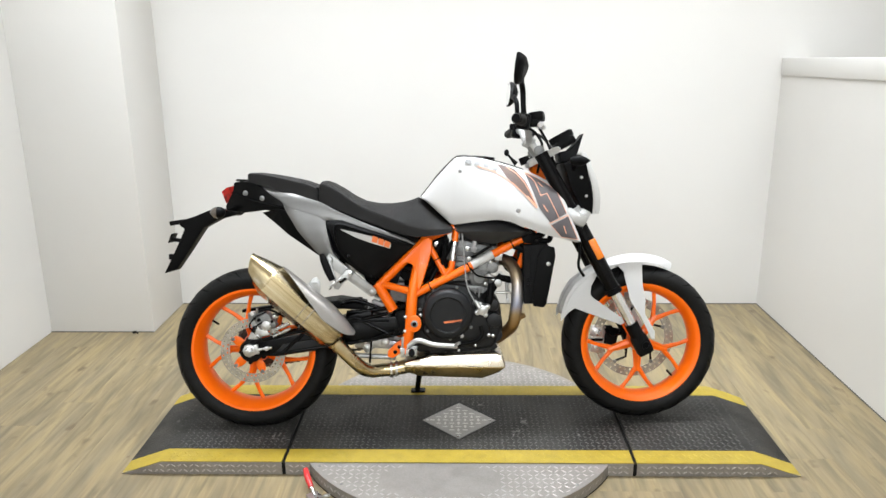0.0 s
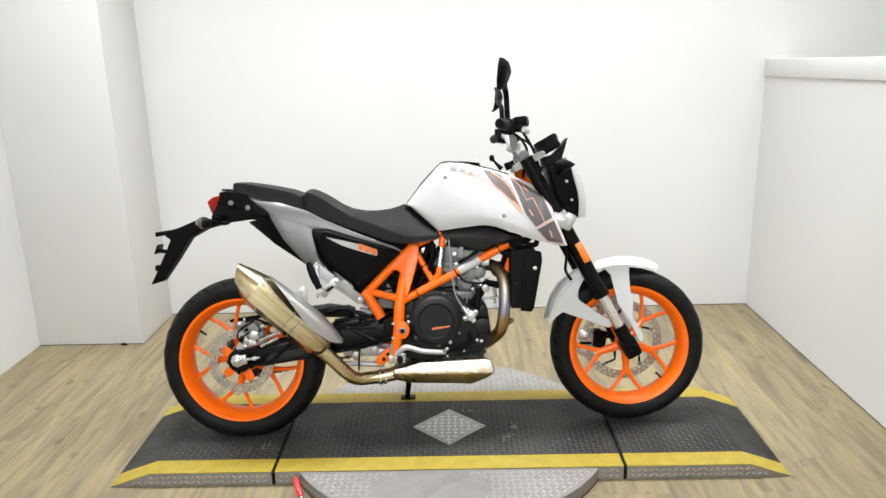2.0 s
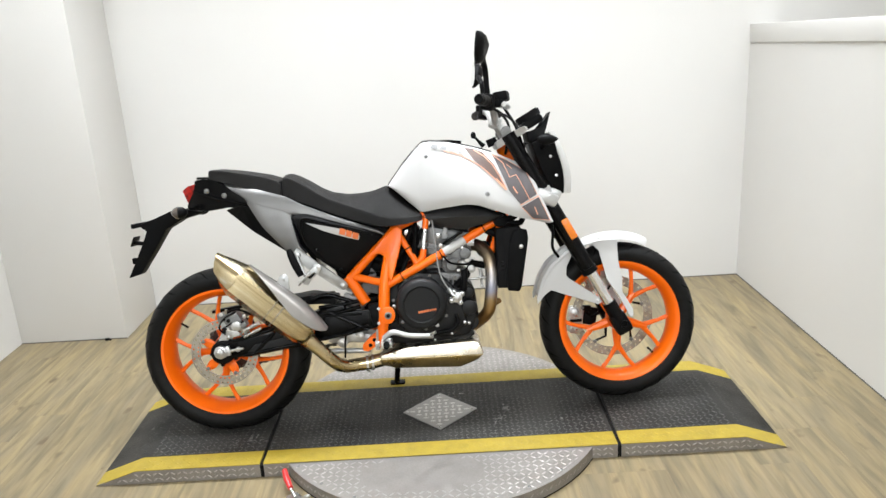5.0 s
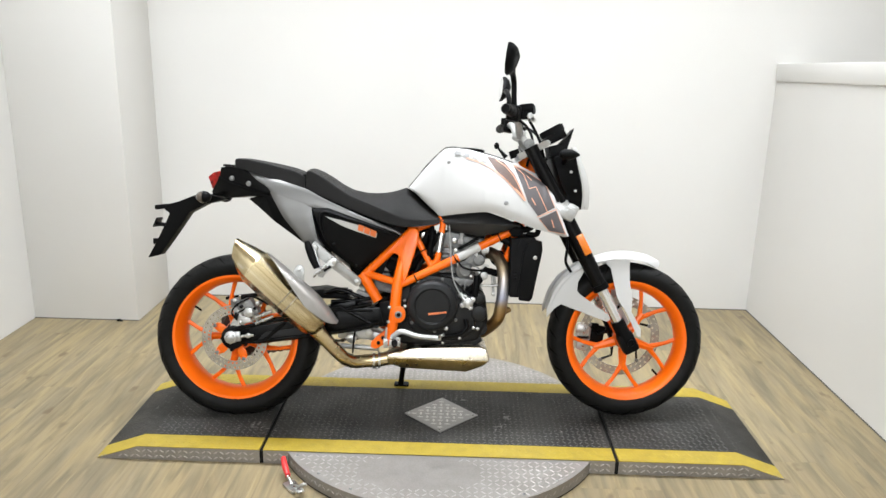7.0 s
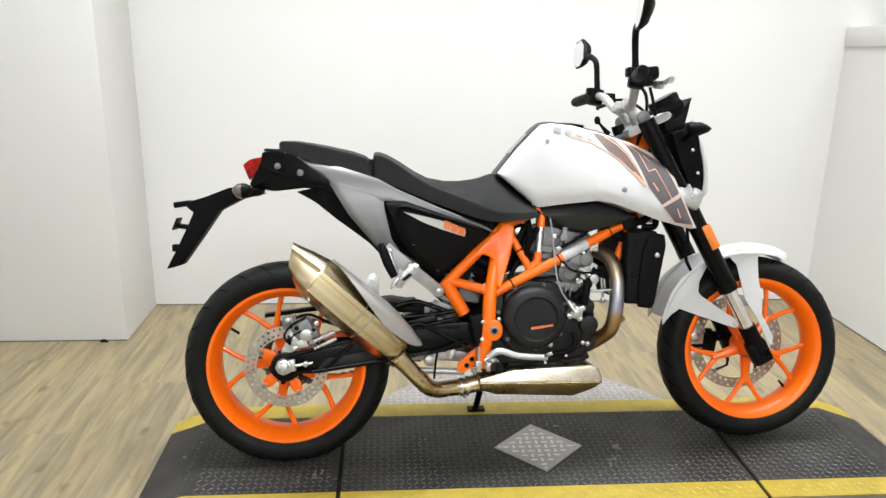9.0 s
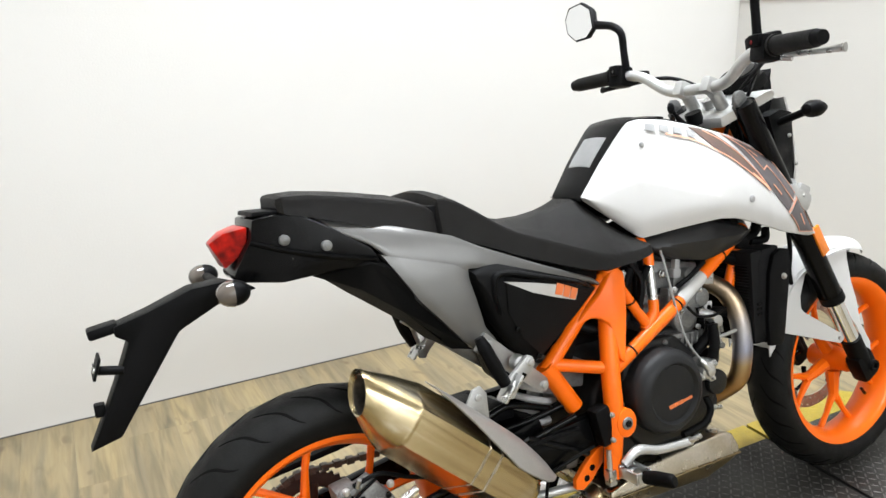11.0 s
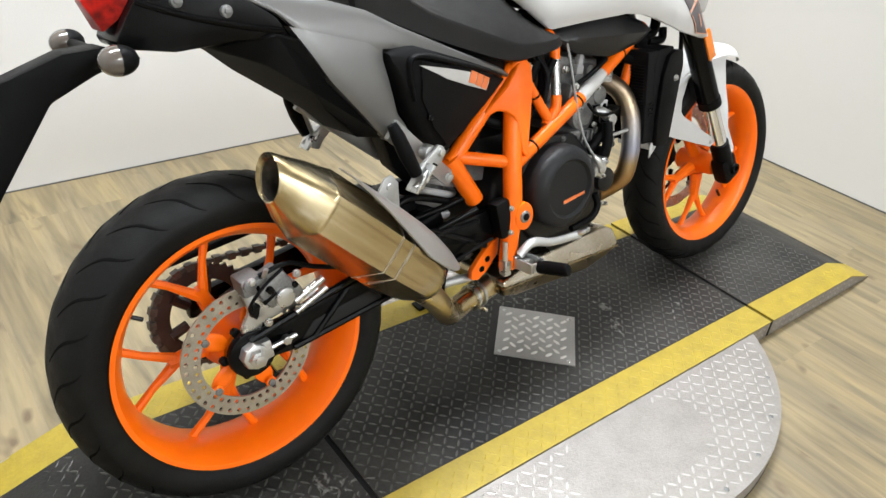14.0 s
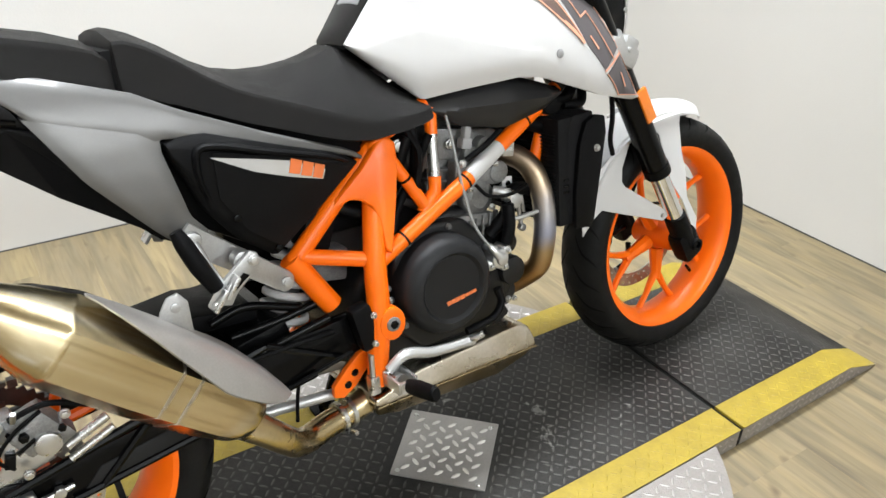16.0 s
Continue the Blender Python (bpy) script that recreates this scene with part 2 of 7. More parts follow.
def heat_mat():
    """Header steel whose heat tint runs from brown over blue to straw along the pipe's height."""
    m = mat("heat_tinted_header", (0.4, 0.34, 0.25), 0.36, metal=0.9, bump=0.2, bump_scale=300)
    nt = m.node_tree
    b = nt.nodes["Principled BSDF"]
    co, sx, ns, ad = (nt.nodes.new("ShaderNode" + k) for k in ("TexCoord", "SeparateXYZ", "TexNoise", "Math"))
    ns.inputs["Scale"].default_value, ns.inputs["Detail"].default_value = 14, 4
    ad.operation = "MULTIPLY_ADD"
    ad.inputs[1].default_value = 0.07
    rp = nt.nodes.new("ShaderNodeMapRange")
    rp.inputs["From Min"].default_value, rp.inputs["From Max"].default_value = 0.41, 0.68
    cr = nt.nodes.new("ShaderNodeValToRGB")
    cr.color_ramp.elements[0].position, cr.color_ramp.elements[0].color = 0.02, (0.32, 0.18, 0.07, 1)
    cr.color_ramp.elements[1].position, cr.color_ramp.elements[1].color = 0.98, (0.12, 0.09, 0.065, 1)
    for p, c in ((0.20, (0.36, 0.25, 0.12)), (0.34, (0.28, 0.29, 0.36)), (0.52, (0.34, 0.325, 0.33)), (0.74, (0.34, 0.26, 0.17))):
        cr.color_ramp.elements.new(p).color = (*c, 1)
    nt.links.new(co.outputs["Object"], sx.inputs[0])
    nt.links.new(co.outputs["Object"], ns.inputs["Vector"])
    nt.links.new(ns.outputs["Fac"], ad.inputs[0])
    nt.links.new(sx.outputs["Z"], ad.inputs[2])
    nt.links.new(ad.outputs[0], rp.inputs["Value"])
    nt.links.new(rp.outputs["Result"], cr.inputs["Fac"])
    nt.links.new(cr.outputs["Color"], b.inputs["Base Color"])
    return m


def tint_gleam_mat(axis, a, b):
    """Heat-tinted sheet in straw and brown; its streaks paint lengthwise reflections along an axis."""
    m = mat("heat_tint_with_gleams", (0.84, 0.735, 0.50), 0.25, metal=1.0)
    nt = m.node_tree
    bs = nt.nodes["Principled BSDF"]
    co, cb = nt.nodes.new("ShaderNodeTexCoord"), nt.nodes.new("ShaderNodeCombineXYZ")
    for k, (v, sc) in enumerate(((axis, 1.2), (a, 34.0), (b, 34.0))):
        d = nt.nodes.new("ShaderNodeVectorMath")
        d.operation = "DOT_PRODUCT"
        d.inputs[1].default_value = tuple(c * sc for c in v)
        nt.links.new(co.outputs["Object"], d.inputs[0])
        nt.links.new(d.outputs["Value"], cb.inputs[k])
    n1, n2 = nt.nodes.new("ShaderNodeTexNoise"), nt.nodes.new("ShaderNodeTexNoise")
    n1.inputs["Scale"].default_value, n1.inputs["Detail"].default_value = 1.0, 5
    n2.inputs["Scale"].default_value, n2.inputs["Detail"].default_value = 9.0, 3
    nt.links.new(cb.outputs[0], n1.inputs["Vector"])
    nt.links.new(co.outputs["Object"], n2.inputs["Vector"])
    cr = nt.nodes.new("ShaderNodeValToRGB")
    cr.color_ramp.elements[0].position, cr.color_ramp.elements[0].color = 0.32, (0.25, 0.185, 0.10, 1)
    cr.color_ramp.elements[1].position, cr.color_ramp.elements[1].color = 0.66, (0.84, 0.79, 0.68, 1)
    cr.color_ramp.elements.new(0.46).color = (0.55, 0.465, 0.30, 1)
    cr.color_ramp.elements.new(0.58).color = (0.66, 0.575, 0.40, 1)
    nt.links.new(n1.outputs["Fac"], cr.inputs["Fac"])
    mx = nt.nodes.new("ShaderNodeMix")
    mx.data_type, mx.blend_type = "RGBA", "MULTIPLY"
    mx.inputs[7].default_value = (0.90, 0.84, 0.70, 1)
    nt.links.new(n2.outputs["Fac"], mx.inputs["Factor"])
    nt.links.new(cr.outputs["Color"], mx.inputs[6])
    nt.links.new(mx.outputs[2], bs.inputs["Base Color"])
    rg = nt.nodes.new("ShaderNodeMapRange")
    rg.inputs["To Min"].default_value, rg.inputs["To Max"].default_value = 0.33, 0.16
    nt.links.new(n1.outputs["Fac"], rg.inputs["Value"])
    nt.links.new(rg.outputs["Result"], bs.inputs["Roughness"])
    return m


HEADER = heat_mat()
GRAPHITE = mat("graphite_paint", (0.024, 0.024, 0.025), 0.40, metal=0.45, vary=0.15, vary_scale=14, bump=0.15, bump_scale=900)


# ---- mesh helpers ----
def finish(name, bm, material, angle=38):
    bmesh.ops.recalc_face_normals(bm, faces=bm.faces)
    me = bpy.data.meshes.new(name)
    bm.to_mesh(me)
    bm.free()
    me.materials.append(material)
    me.shade_smooth()
    me.set_sharp_from_angle(angle=radians(angle))
    return me


def part(name, bm, material, parent, label="", angle=38):
    ob = new(name, finish(name, bm, material, angle))
    ob.parent = parent
    if label:
        tagged(ob, label=label)
    return ob


def thing(name, label, category, group="", kind="", m=None):
    ob = new(name)
    ob.empty_display_size = 0.05
    if m is not None:
        ob.matrix_world = m
    return tagged(ob, label, category, group, kind)


def solid(name, bm, material, label, category, group="", kind="", angle=38):
    return tagged(new(name, finish(name, bm, material, angle)), label, category, group, kind)


def join(*bms):
    out = bms[0]
    for other in bms[1:]:
        me = bpy.data.meshes.new("tmp")
        other.to_mesh(me)
        other.free()
        out.from_mesh(me)
        bpy.data.meshes.remove(me)
    return out


def bevelled(bm, width, segments=2, angle=25):
    edges = [e for e in bm.edges if len(e.link_faces) == 2 and e.calc_face_angle(0) > radians(angle)]
    if width > 0 and edges:
        bmesh.ops.bevel(bm, geom=edges, offset=width, segments=segments, affect="EDGES", profile=0.6, clamp_overlap=True)
    return bm


def box(c, s, bevel=0.004, turn=(0, 0, 0), segments=2):
    bm = bmesh.new()
    bmesh.ops.create_cube(bm, size=1)
    bmesh.ops.scale(bm, vec=s, verts=bm.verts)
    bmesh.ops.recalc_face_normals(bm, faces=bm.faces)
    bevelled(bm, bevel, segments)
    bmesh.ops.transform(bm, matrix=pose(*c, *turn), verts=bm.verts)
    return bm


def prism(outline, y0, y1, bevel=0.005, taper=None, segments=2):
    """A side outline of (x, z) drawn through from y0 to y1; taper(x, z, y) moves a corner's y."""
    bm = bmesh.new()
    a = [bm.verts.new((x, y0, z)) for x, z in outline]
    b = [bm.verts.new((x, y1, z)) for x, z in outline]
    bm.faces.new(a)
    bm.faces.new(b[::-1])
    n = len(outline)
    for i in range(n):
        bm.faces.new((a[i], b[i], b[(i + 1) % n], a[(i + 1) % n]))
    bmesh.ops.recalc_face_normals(bm, faces=bm.faces)
    if taper:
        for v in bm.verts:
            v.co.y = taper(v.co.x, v.co.z, v.co.y)
    bevelled(bm, bevel, segments, 12)
    return bm


def smooth_path(pts, steps=8):
    p = [Vector(q) for q in pts]
    if len(p) < 3:
        return p
    p = [p[0] * 2 - p[1]] + p + [p[-1] * 2 - p[-2]]
    out = []
    for i in range(1, len(p) - 2):
        a, b, c, d = p[i - 1:i + 3]
        for k in range(steps):
            t = k / steps
            out.append(0.5 * (2 * b + (c - a) * t + (2 * a - 5 * b + 4 * c - d) * t * t + (3 * b - a - 3 * c + d) * t ** 3))
    out.append(p[-2])
    return out


def tube(pts, r, sides=12, curved=True, steps=8, caps=True, squash=1.0):
    """A round bar along the points; r is one radius or one for each given point."""
    path = smooth_path(pts, steps) if curved else [Vector(q) for q in pts]
    n = len(path)
    if isinstance(r, (int, float)):
        radii = [r] * n
    else:
        radii = [float(np.interp(i / (n - 1) * (len(r) - 1), range(len(r)), r)) for i in range(n)]
    bm = bmesh.new()
    rings = []
    up = Vector((0, 1, 0)) if abs((path[1] - path[0]).normalized().y) < 0.9 else Vector((1, 0, 0))
    for i, q in enumerate(path):
        d = (path[min(i + 1, n - 1)] - path[max(i - 1, 0)]).normalized()
        side = up.cross(d).normalized()
        up = d.cross(side).normalized()
        rings.append([bm.verts.new(q + (side * math.cos(a) * squash + up * math.sin(a)) * radii[i])
                      for a in (2 * math.pi * k / sides for k in range(sides))])
    for a, b in zip(rings, rings[1:]):
        for k in range(sides):
            bm.faces.new((a[k], a[(k + 1) % sides], b[(k + 1) % sides], b[k]))
    if caps:
        bm.faces.new(rings[0][::-1])
        bm.faces.new(rings[-1])
    return bm


def rod(a, b, r, sides=16, bevel=0.0):
    bm = tube([a, b], r, sides, curved=False)
    return bevelled(bm, bevel, 2, 50) if bevel else bm


def lathe(profile, centre, sides=64, close=True, axis="y"):
    """Turns (distance from the axle, along the axle) pairs about an axle parallel to y."""
    bm = bmesh.new()
    cx, cy, cz = centre
    rings = []
    for k in range(sides):
        a = 2 * math.pi * k / sides
        rings.append([bm.verts.new((cx + r * math.cos(a), cy + y, cz + r * math.sin(a))) for r, y in profile])
    n = len(profile)
    for i in range(sides):
        p, q = rings[i], rings[(i + 1) % sides]
        for j in range(n if close else n - 1):
            bm.faces.new((p[j], p[(j + 1) % n], q[(j + 1) % n], q[j]))
    bmesh.ops.remove_doubles(bm, verts=bm.verts, dist=1e-5)
    return bm


def drum(c, r, depth, sides=40, bevel=0.003):
    """A round boss about an axle parallel to y, its outer (right) face at c."""
    x, y, z = c
    return lathe([(1e-6, 0), (r - bevel, 0), (r - bevel * 0.3, bevel * 0.3), (r, bevel), (r, depth), (1e-6, depth)], c, sides)


def hexbolt(c, r=0.007, depth=0.006):
    return join(drum(c, r * 1.25, depth * 0.5, 20, 0.001), drum((c[0], c[1] - depth * 0.6, c[2]), r, depth, 6, 0.001))


def line(pts):
    xs = [p[0] for p in pts]
    zs = [p[1] for p in pts]
    return lambda x: float(np.interp(x, xs, zs))


def resample(pts, n):
    p = np.array(pts, float)
    d = np.r_[0, np.cumsum(np.linalg.norm(np.diff(p, axis=0), axis=1))]
    s = np.linspace(0, d[-1], n)
    return [tuple(float(np.interp(v, d, p[:, k])) for k in range(p.shape[1])) for v in s]


def skin(grid, thick):
    """A curved sheet with thickness from a grid of points (rows of Vectors); thick is the way to its inner face."""
    bm = bmesh.new()
    w = Vector(thick)
    o = [[bm.verts.new(p) for p in row] for row in grid]
    i = [[bm.verts.new(Vector(p) + w) for p in row] for row in grid]
    nu, nv = len(grid), len(grid[0])
    for a in range(nu - 1):
        for b in range(nv - 1):
            bm.faces.new((o[a][b], o[a + 1][b], o[a + 1][b + 1], o[a][b + 1]))
            bm.faces.new((i[a][b], i[a][b + 1], i[a + 1][b + 1], i[a + 1][b]))
    for a in range(nu - 1):
        for b in (0, nv - 1):
            bm.faces.new((o[a][b], i[a][b], i[a + 1][b], o[a + 1][b]))
    for b in range(nv - 1):
        for a in (0, nu - 1):
            bm.faces.new((o[a][b], o[a][b + 1], i[a][b + 1], i[a][b]))
    bmesh.ops.remove_doubles(bm, verts=bm.verts, dist=2e-4)
    return bm


def shell(upper, lower, width, nu=28, nv=8, thick=0.012, edge=0.006, side=-1):
    """A bodywork panel between two lines of (x, z); width(x, z) is its distance from the middle plane."""
    a, b = resample(upper, nu), resample(lower, nu)
    grid = []
    for (x0, z0), (x1, z1) in zip(a, b):
        row = []
        for k in range(nv):
            v = k / (nv - 1)
            x, z = x0 + (x1 - x0) * v, z0 + (z1 - z0) * v
            rim = edge * (1 - min(1, 4 * min(v, 1 - v))) ** 2
            row.append(Vector((x, side * (width(x, z) - rim), z)))
        grid.append(row)
    return skin(grid, (0, -side * thick, 0))


def patch(outline, width, lift=0.0015, side=-1, cuts=2):
    """A thin decal on bodywork: an outline of (x, z) laid on width(x, z)."""
    bm = bmesh.new()
    f = bm.faces.new([bm.verts.new((x, 0, z)) for x, z in outline])
    bmesh.ops.triangulate(bm, faces=[f])
    for _ in range(cuts):
        bmesh.ops.subdivide_edges(bm, edges=bm.edges, cuts=1, use_grid_fill=True)
        bmesh.ops.triangulate(bm, faces=bm.faces)
    for v in bm.verts:
        v.co.y = side * (width(v.co.x, v.co.z) + lift)
    ext = bmesh.ops.extrude_face_region(bm, geom=bm.faces[:])
    for v in ext["geom"]:
        if isinstance(v, bmesh.types.BMVert):
            v.co.y -= side * 0.0012
    return bm


def mirrored(bm):
    out = bm.copy()
    for v in out.verts:
        v.co.y *= -1
    bmesh.ops.reverse_faces(out, faces=out.faces)
    return out


def both(bm):
    return join(bm, mirrored(bm))


def superring(x, zt, zb, hw, n=20, power=3.2, squeeze=0.62):
    """A rounded cross-section in the plane x: narrower at its top."""
    mid, half = (zt + zb) / 2, (zt - zb) / 2
    ring = []
    for k in range(n):
        a = 2 * math.pi * k / n
        c, s = math.cos(a), math.sin(a)
        y = math.copysign(abs(c) ** (2 / power), c) * hw
        z = math.copysign(abs(s) ** (2 / power), s)
        y *= 1 - (1 - squeeze) * max(0, z) ** 1.6
        ring.append((x, y, mid + z * half))
    return ring


def padring(x, zt, zb, hw, drop=0.16):
    """A seat pad's cross-section: a flat crowned top that falls to a hard crease, then nearly upright sides; drop is the crease's depth as a share of the height."""
    h = zt - zb
    c = 0.90 + 0.09 * drop
    half = [(0.0, 0.0), (0.22, 0.0)] + [(u, drop * h * ((u - 0.22) / (c - 0.22)) ** 1.25) for u in (0.36, 0.50, 0.64, 0.78, c - 0.02)]
    half += [(c, drop * h + 0.004), (c + 0.006, drop * h + 0.010)]
    half += [(c + 0.006 + (1.0 - c - 0.006) * k, drop * h + 0.010 + (0.93 - drop) * h * k) for k in (0.5, 0.9)] + [(0.95, h + 0.001)]
    return [(x, hw * u, zt - d) for u, d in half] + [(x, -hw * u, zt - d) for u, d in half[:0:-1]]


def loft(rings, caps=True):
    bm = bmesh.new()
    vs = [[bm.verts.new(p) for p in r] for r in rings]
    n = len(rings[0])
    for a, b in zip(vs, vs[1:]):
        for k in range(n):
            bm.faces.new((a[k], a[(k + 1) % n], b[(k + 1) % n], b[k]))
    if caps:
        bm.faces.new(vs[0][::-1])
        bm.faces.new(vs[-1])
    return bm


def ellipsoid(c, s, turn=(0, 0, 0), u=20, v=12):
    bm = bmesh.new()
    bmesh.ops.create_uvsphere(bm, u_segments=u, v_segments=v, radius=1)
    bmesh.ops.transform(bm, matrix=pose(*c, *turn) @ Matrix.Diagonal((*s, 1)), verts=bm.verts)
    return bm


def slab(x0, x1, y0, y1, z0, z1, bevel=0.0):
    return box(((x0 + x1) / 2, (y0 + y1) / 2, (z0 + z1) / 2), (x1 - x0, y1 - y0, z1 - z0), bevel)


# ---- the room ----
def room():
    T = 0.12
    solid("wall_back", slab(LEFT - T, FAR_RIGHT, BACK, BACK + T, -0.02, CEIL), WALL, "plain white painted back wall of the photo bay", "wall", kind="structure")
    solid("wall_pillar", slab(LEFT, PILLAR_X, PILLAR_Y, BACK, -0.02, CEIL, 0.004), WALL, "white painted boxed-out corner of the wall", "wall", kind="structure")
    solid("wall_left", slab(LEFT - T, LEFT, NEAR, BACK, -0.02, CEIL), WALL, "plain white painted side wall", "wall", kind="structure")
    solid("wall_near", slab(LEFT - T, FAR_RIGHT, NEAR - T, NEAR, -0.02, CEIL), WALL, "plain white wall closing the room", "wall", kind="structure")
    solid("wall_far_right", slab(FAR_RIGHT, FAR_RIGHT + T, NEAR - T, BACK + T, -0.02, CEIL), WALL, "plain wall beyond the low partition", "wall", kind="structure")
    solid("partition", prism([(-0.0, -0.02), (3.165, -0.02), (3.165, 1.372), (0.0, 1.270)], 0, 0.11, 0), WALL, "white painted half-height partition wall", "wall", kind="structure").matrix_world = Matrix(((0, 1, 0, RIGHT), (-1, 0, 0, BACK), (0, 0, 1, 0), (0, 0, 0, 1)))
    solid("partition_cap", box((RIGHT + 0.055, (BACK - 1.715) / 2 - 0.001, 1.3665), (0.126, BACK + 1.713, 0.090), 0.004, (-1.84, 0, 0)), WALL, "cream painted cap board along the partition top", "trim", kind="structure")
    solid("ceiling", slab(LEFT - T, FAR_RIGHT + T, NEAR - T, BACK + T, CEIL, CEIL + 0.1), CEILING, "white ceiling over the photo bay", "ceiling", kind="structure")
    solid("baseboard", join(slab(PILLAR_X, RIGHT, BACK - 0.003, BACK, 0.0, 0.004), slab(LEFT, PILLAR_X, PILLAR_Y - 0.003, PILLAR_Y, 0.0, 0.004),
                            slab(RIGHT - 0.003, RIGHT, -1.7, BACK - 0.003, 0.0, 0.005)), SKIRTING, "thin dark joint where walls meet the floor", "trim", kind="structure")


def ceiling_light(x, y, sx, sy, power, spread=115):
    ob = thing("ceiling_light", "assumed white ceiling light panel, out of view, with a bright diffuser", "ceiling light", "ceiling lights", m=pose(x, y, CEIL))
    part("frame", join(slab(-sx / 2 - 0.03, sx / 2 + 0.03, -sy / 2 - 0.03, -sy / 2, -0.05, 0), slab(-sx / 2 - 0.03, sx / 2 + 0.03, sy / 2, sy / 2 + 0.03, -0.05, 0),
                       slab(-sx / 2 - 0.03, -sx / 2, -sy / 2, sy / 2, -0.05, 0), slab(sx / 2, sx / 2 + 0.03, -sy / 2, sy / 2, -0.05, 0)), TRIM, ob)
    part("diffuser", slab(-sx / 2, sx / 2, -sy / 2, sy / 2, -0.03, -0.02), DIFFUSER, ob, "glowing white diffuser")
    lamp = bpy.data.lights.new("panel_lamp", "AREA")
    lamp.shape, lamp.size, lamp.size_y, lamp.energy, lamp.color = "RECTANGLE", sx, sy, power, LAMP_COLOR
    lamp.spread = radians(spread)
    lo = new("panel_lamp", lamp)
    lo.parent = ob
    lo.location = (0, 0, -0.055)


LAMP_COLOR = (0.885, 0.94, 1.0)
DIFFUSER = glow_mat("light_diffuser", (1.0, 0.97, 0.92), 3.0)
# assumed panels, out of view, placed and powered to brighten walls and bike
for lx, ly, sx, sy, power, spread in ((-0.05, 0.50, 3.6, 0.45, 82, 94), (-0.05, -3.90, 3.4, 0.45, 205, 160), (2.25, 0.10, 0.45, 1.6, 12, 140)):
    ceiling_light(lx, ly, sx, sy, power, spread)
room()


# ---- the display ramp and turntable ----
def lug_mesh(places, z, length=0.0105, wide=0.0025, high=0.0011, upright=False):
    """Raised tread lugs at (x, y, angle), joined."""
    verts, faces = [], []
    for x, y, a, *worn in places:
        c, s = math.cos(a), math.sin(a)
        tall = high * (worn[0] if worn else 1.0)
        n = len(verts)
        for u, v, h in ((-1, 0, 0), (-0.45, -1, 0), (0.45, -1, 0), (1, 0, 0), (0.45, 1, 0), (-0.45, 1, 0), (-0.5, 0, 1), (0.5, 0, 1)):
            px, py = u * length, v * wide
            q = (x + c * px - s * py, y + s * px + c * py, z + h * tall)
            verts.append((q[0], -q[2], q[1]) if upright else q)
        for f in ((0, 1, 6), (1, 2, 7, 6), (2, 3, 7), (3, 4, 7), (4, 5, 6, 7), (5, 0, 6)):
            faces.append([n + k for k in f])
    me = bpy.data.meshes.new("tread_lugs")
    me.from_pydata(verts, [], faces)
    return me


def tread(inside, x0, x1, y0, y1, pitch=0.0205):
    """Alternating lugs over an area."""
    out = []
    for i in range(int((x1 - x0) / pitch) + 1):
        for j in range(int((y1 - y0) / pitch) + 1):
            x, y = x0 + i * pitch, y0 + j * pitch
            if inside(x, y):
                out.append((x, y, math.radians(45 if (i + j) % 2 else -45)))
    return out


def lugs(name, me, material, parent):
    me.materials.append(material)
    ob = new(name, me)
    ob.parent = parent
    return tagged(ob, kind="stuff")


SEAM_X, BEND, TIP, HALF, INNER = 0.616, 1.050, 1.195, 0.299, 0.216
MID_Y = 0.002


def ramp_profile(x):
    return RAMP_H * min(1.0, max(0.0, (TIP - abs(x)) / (TIP - BEND)))


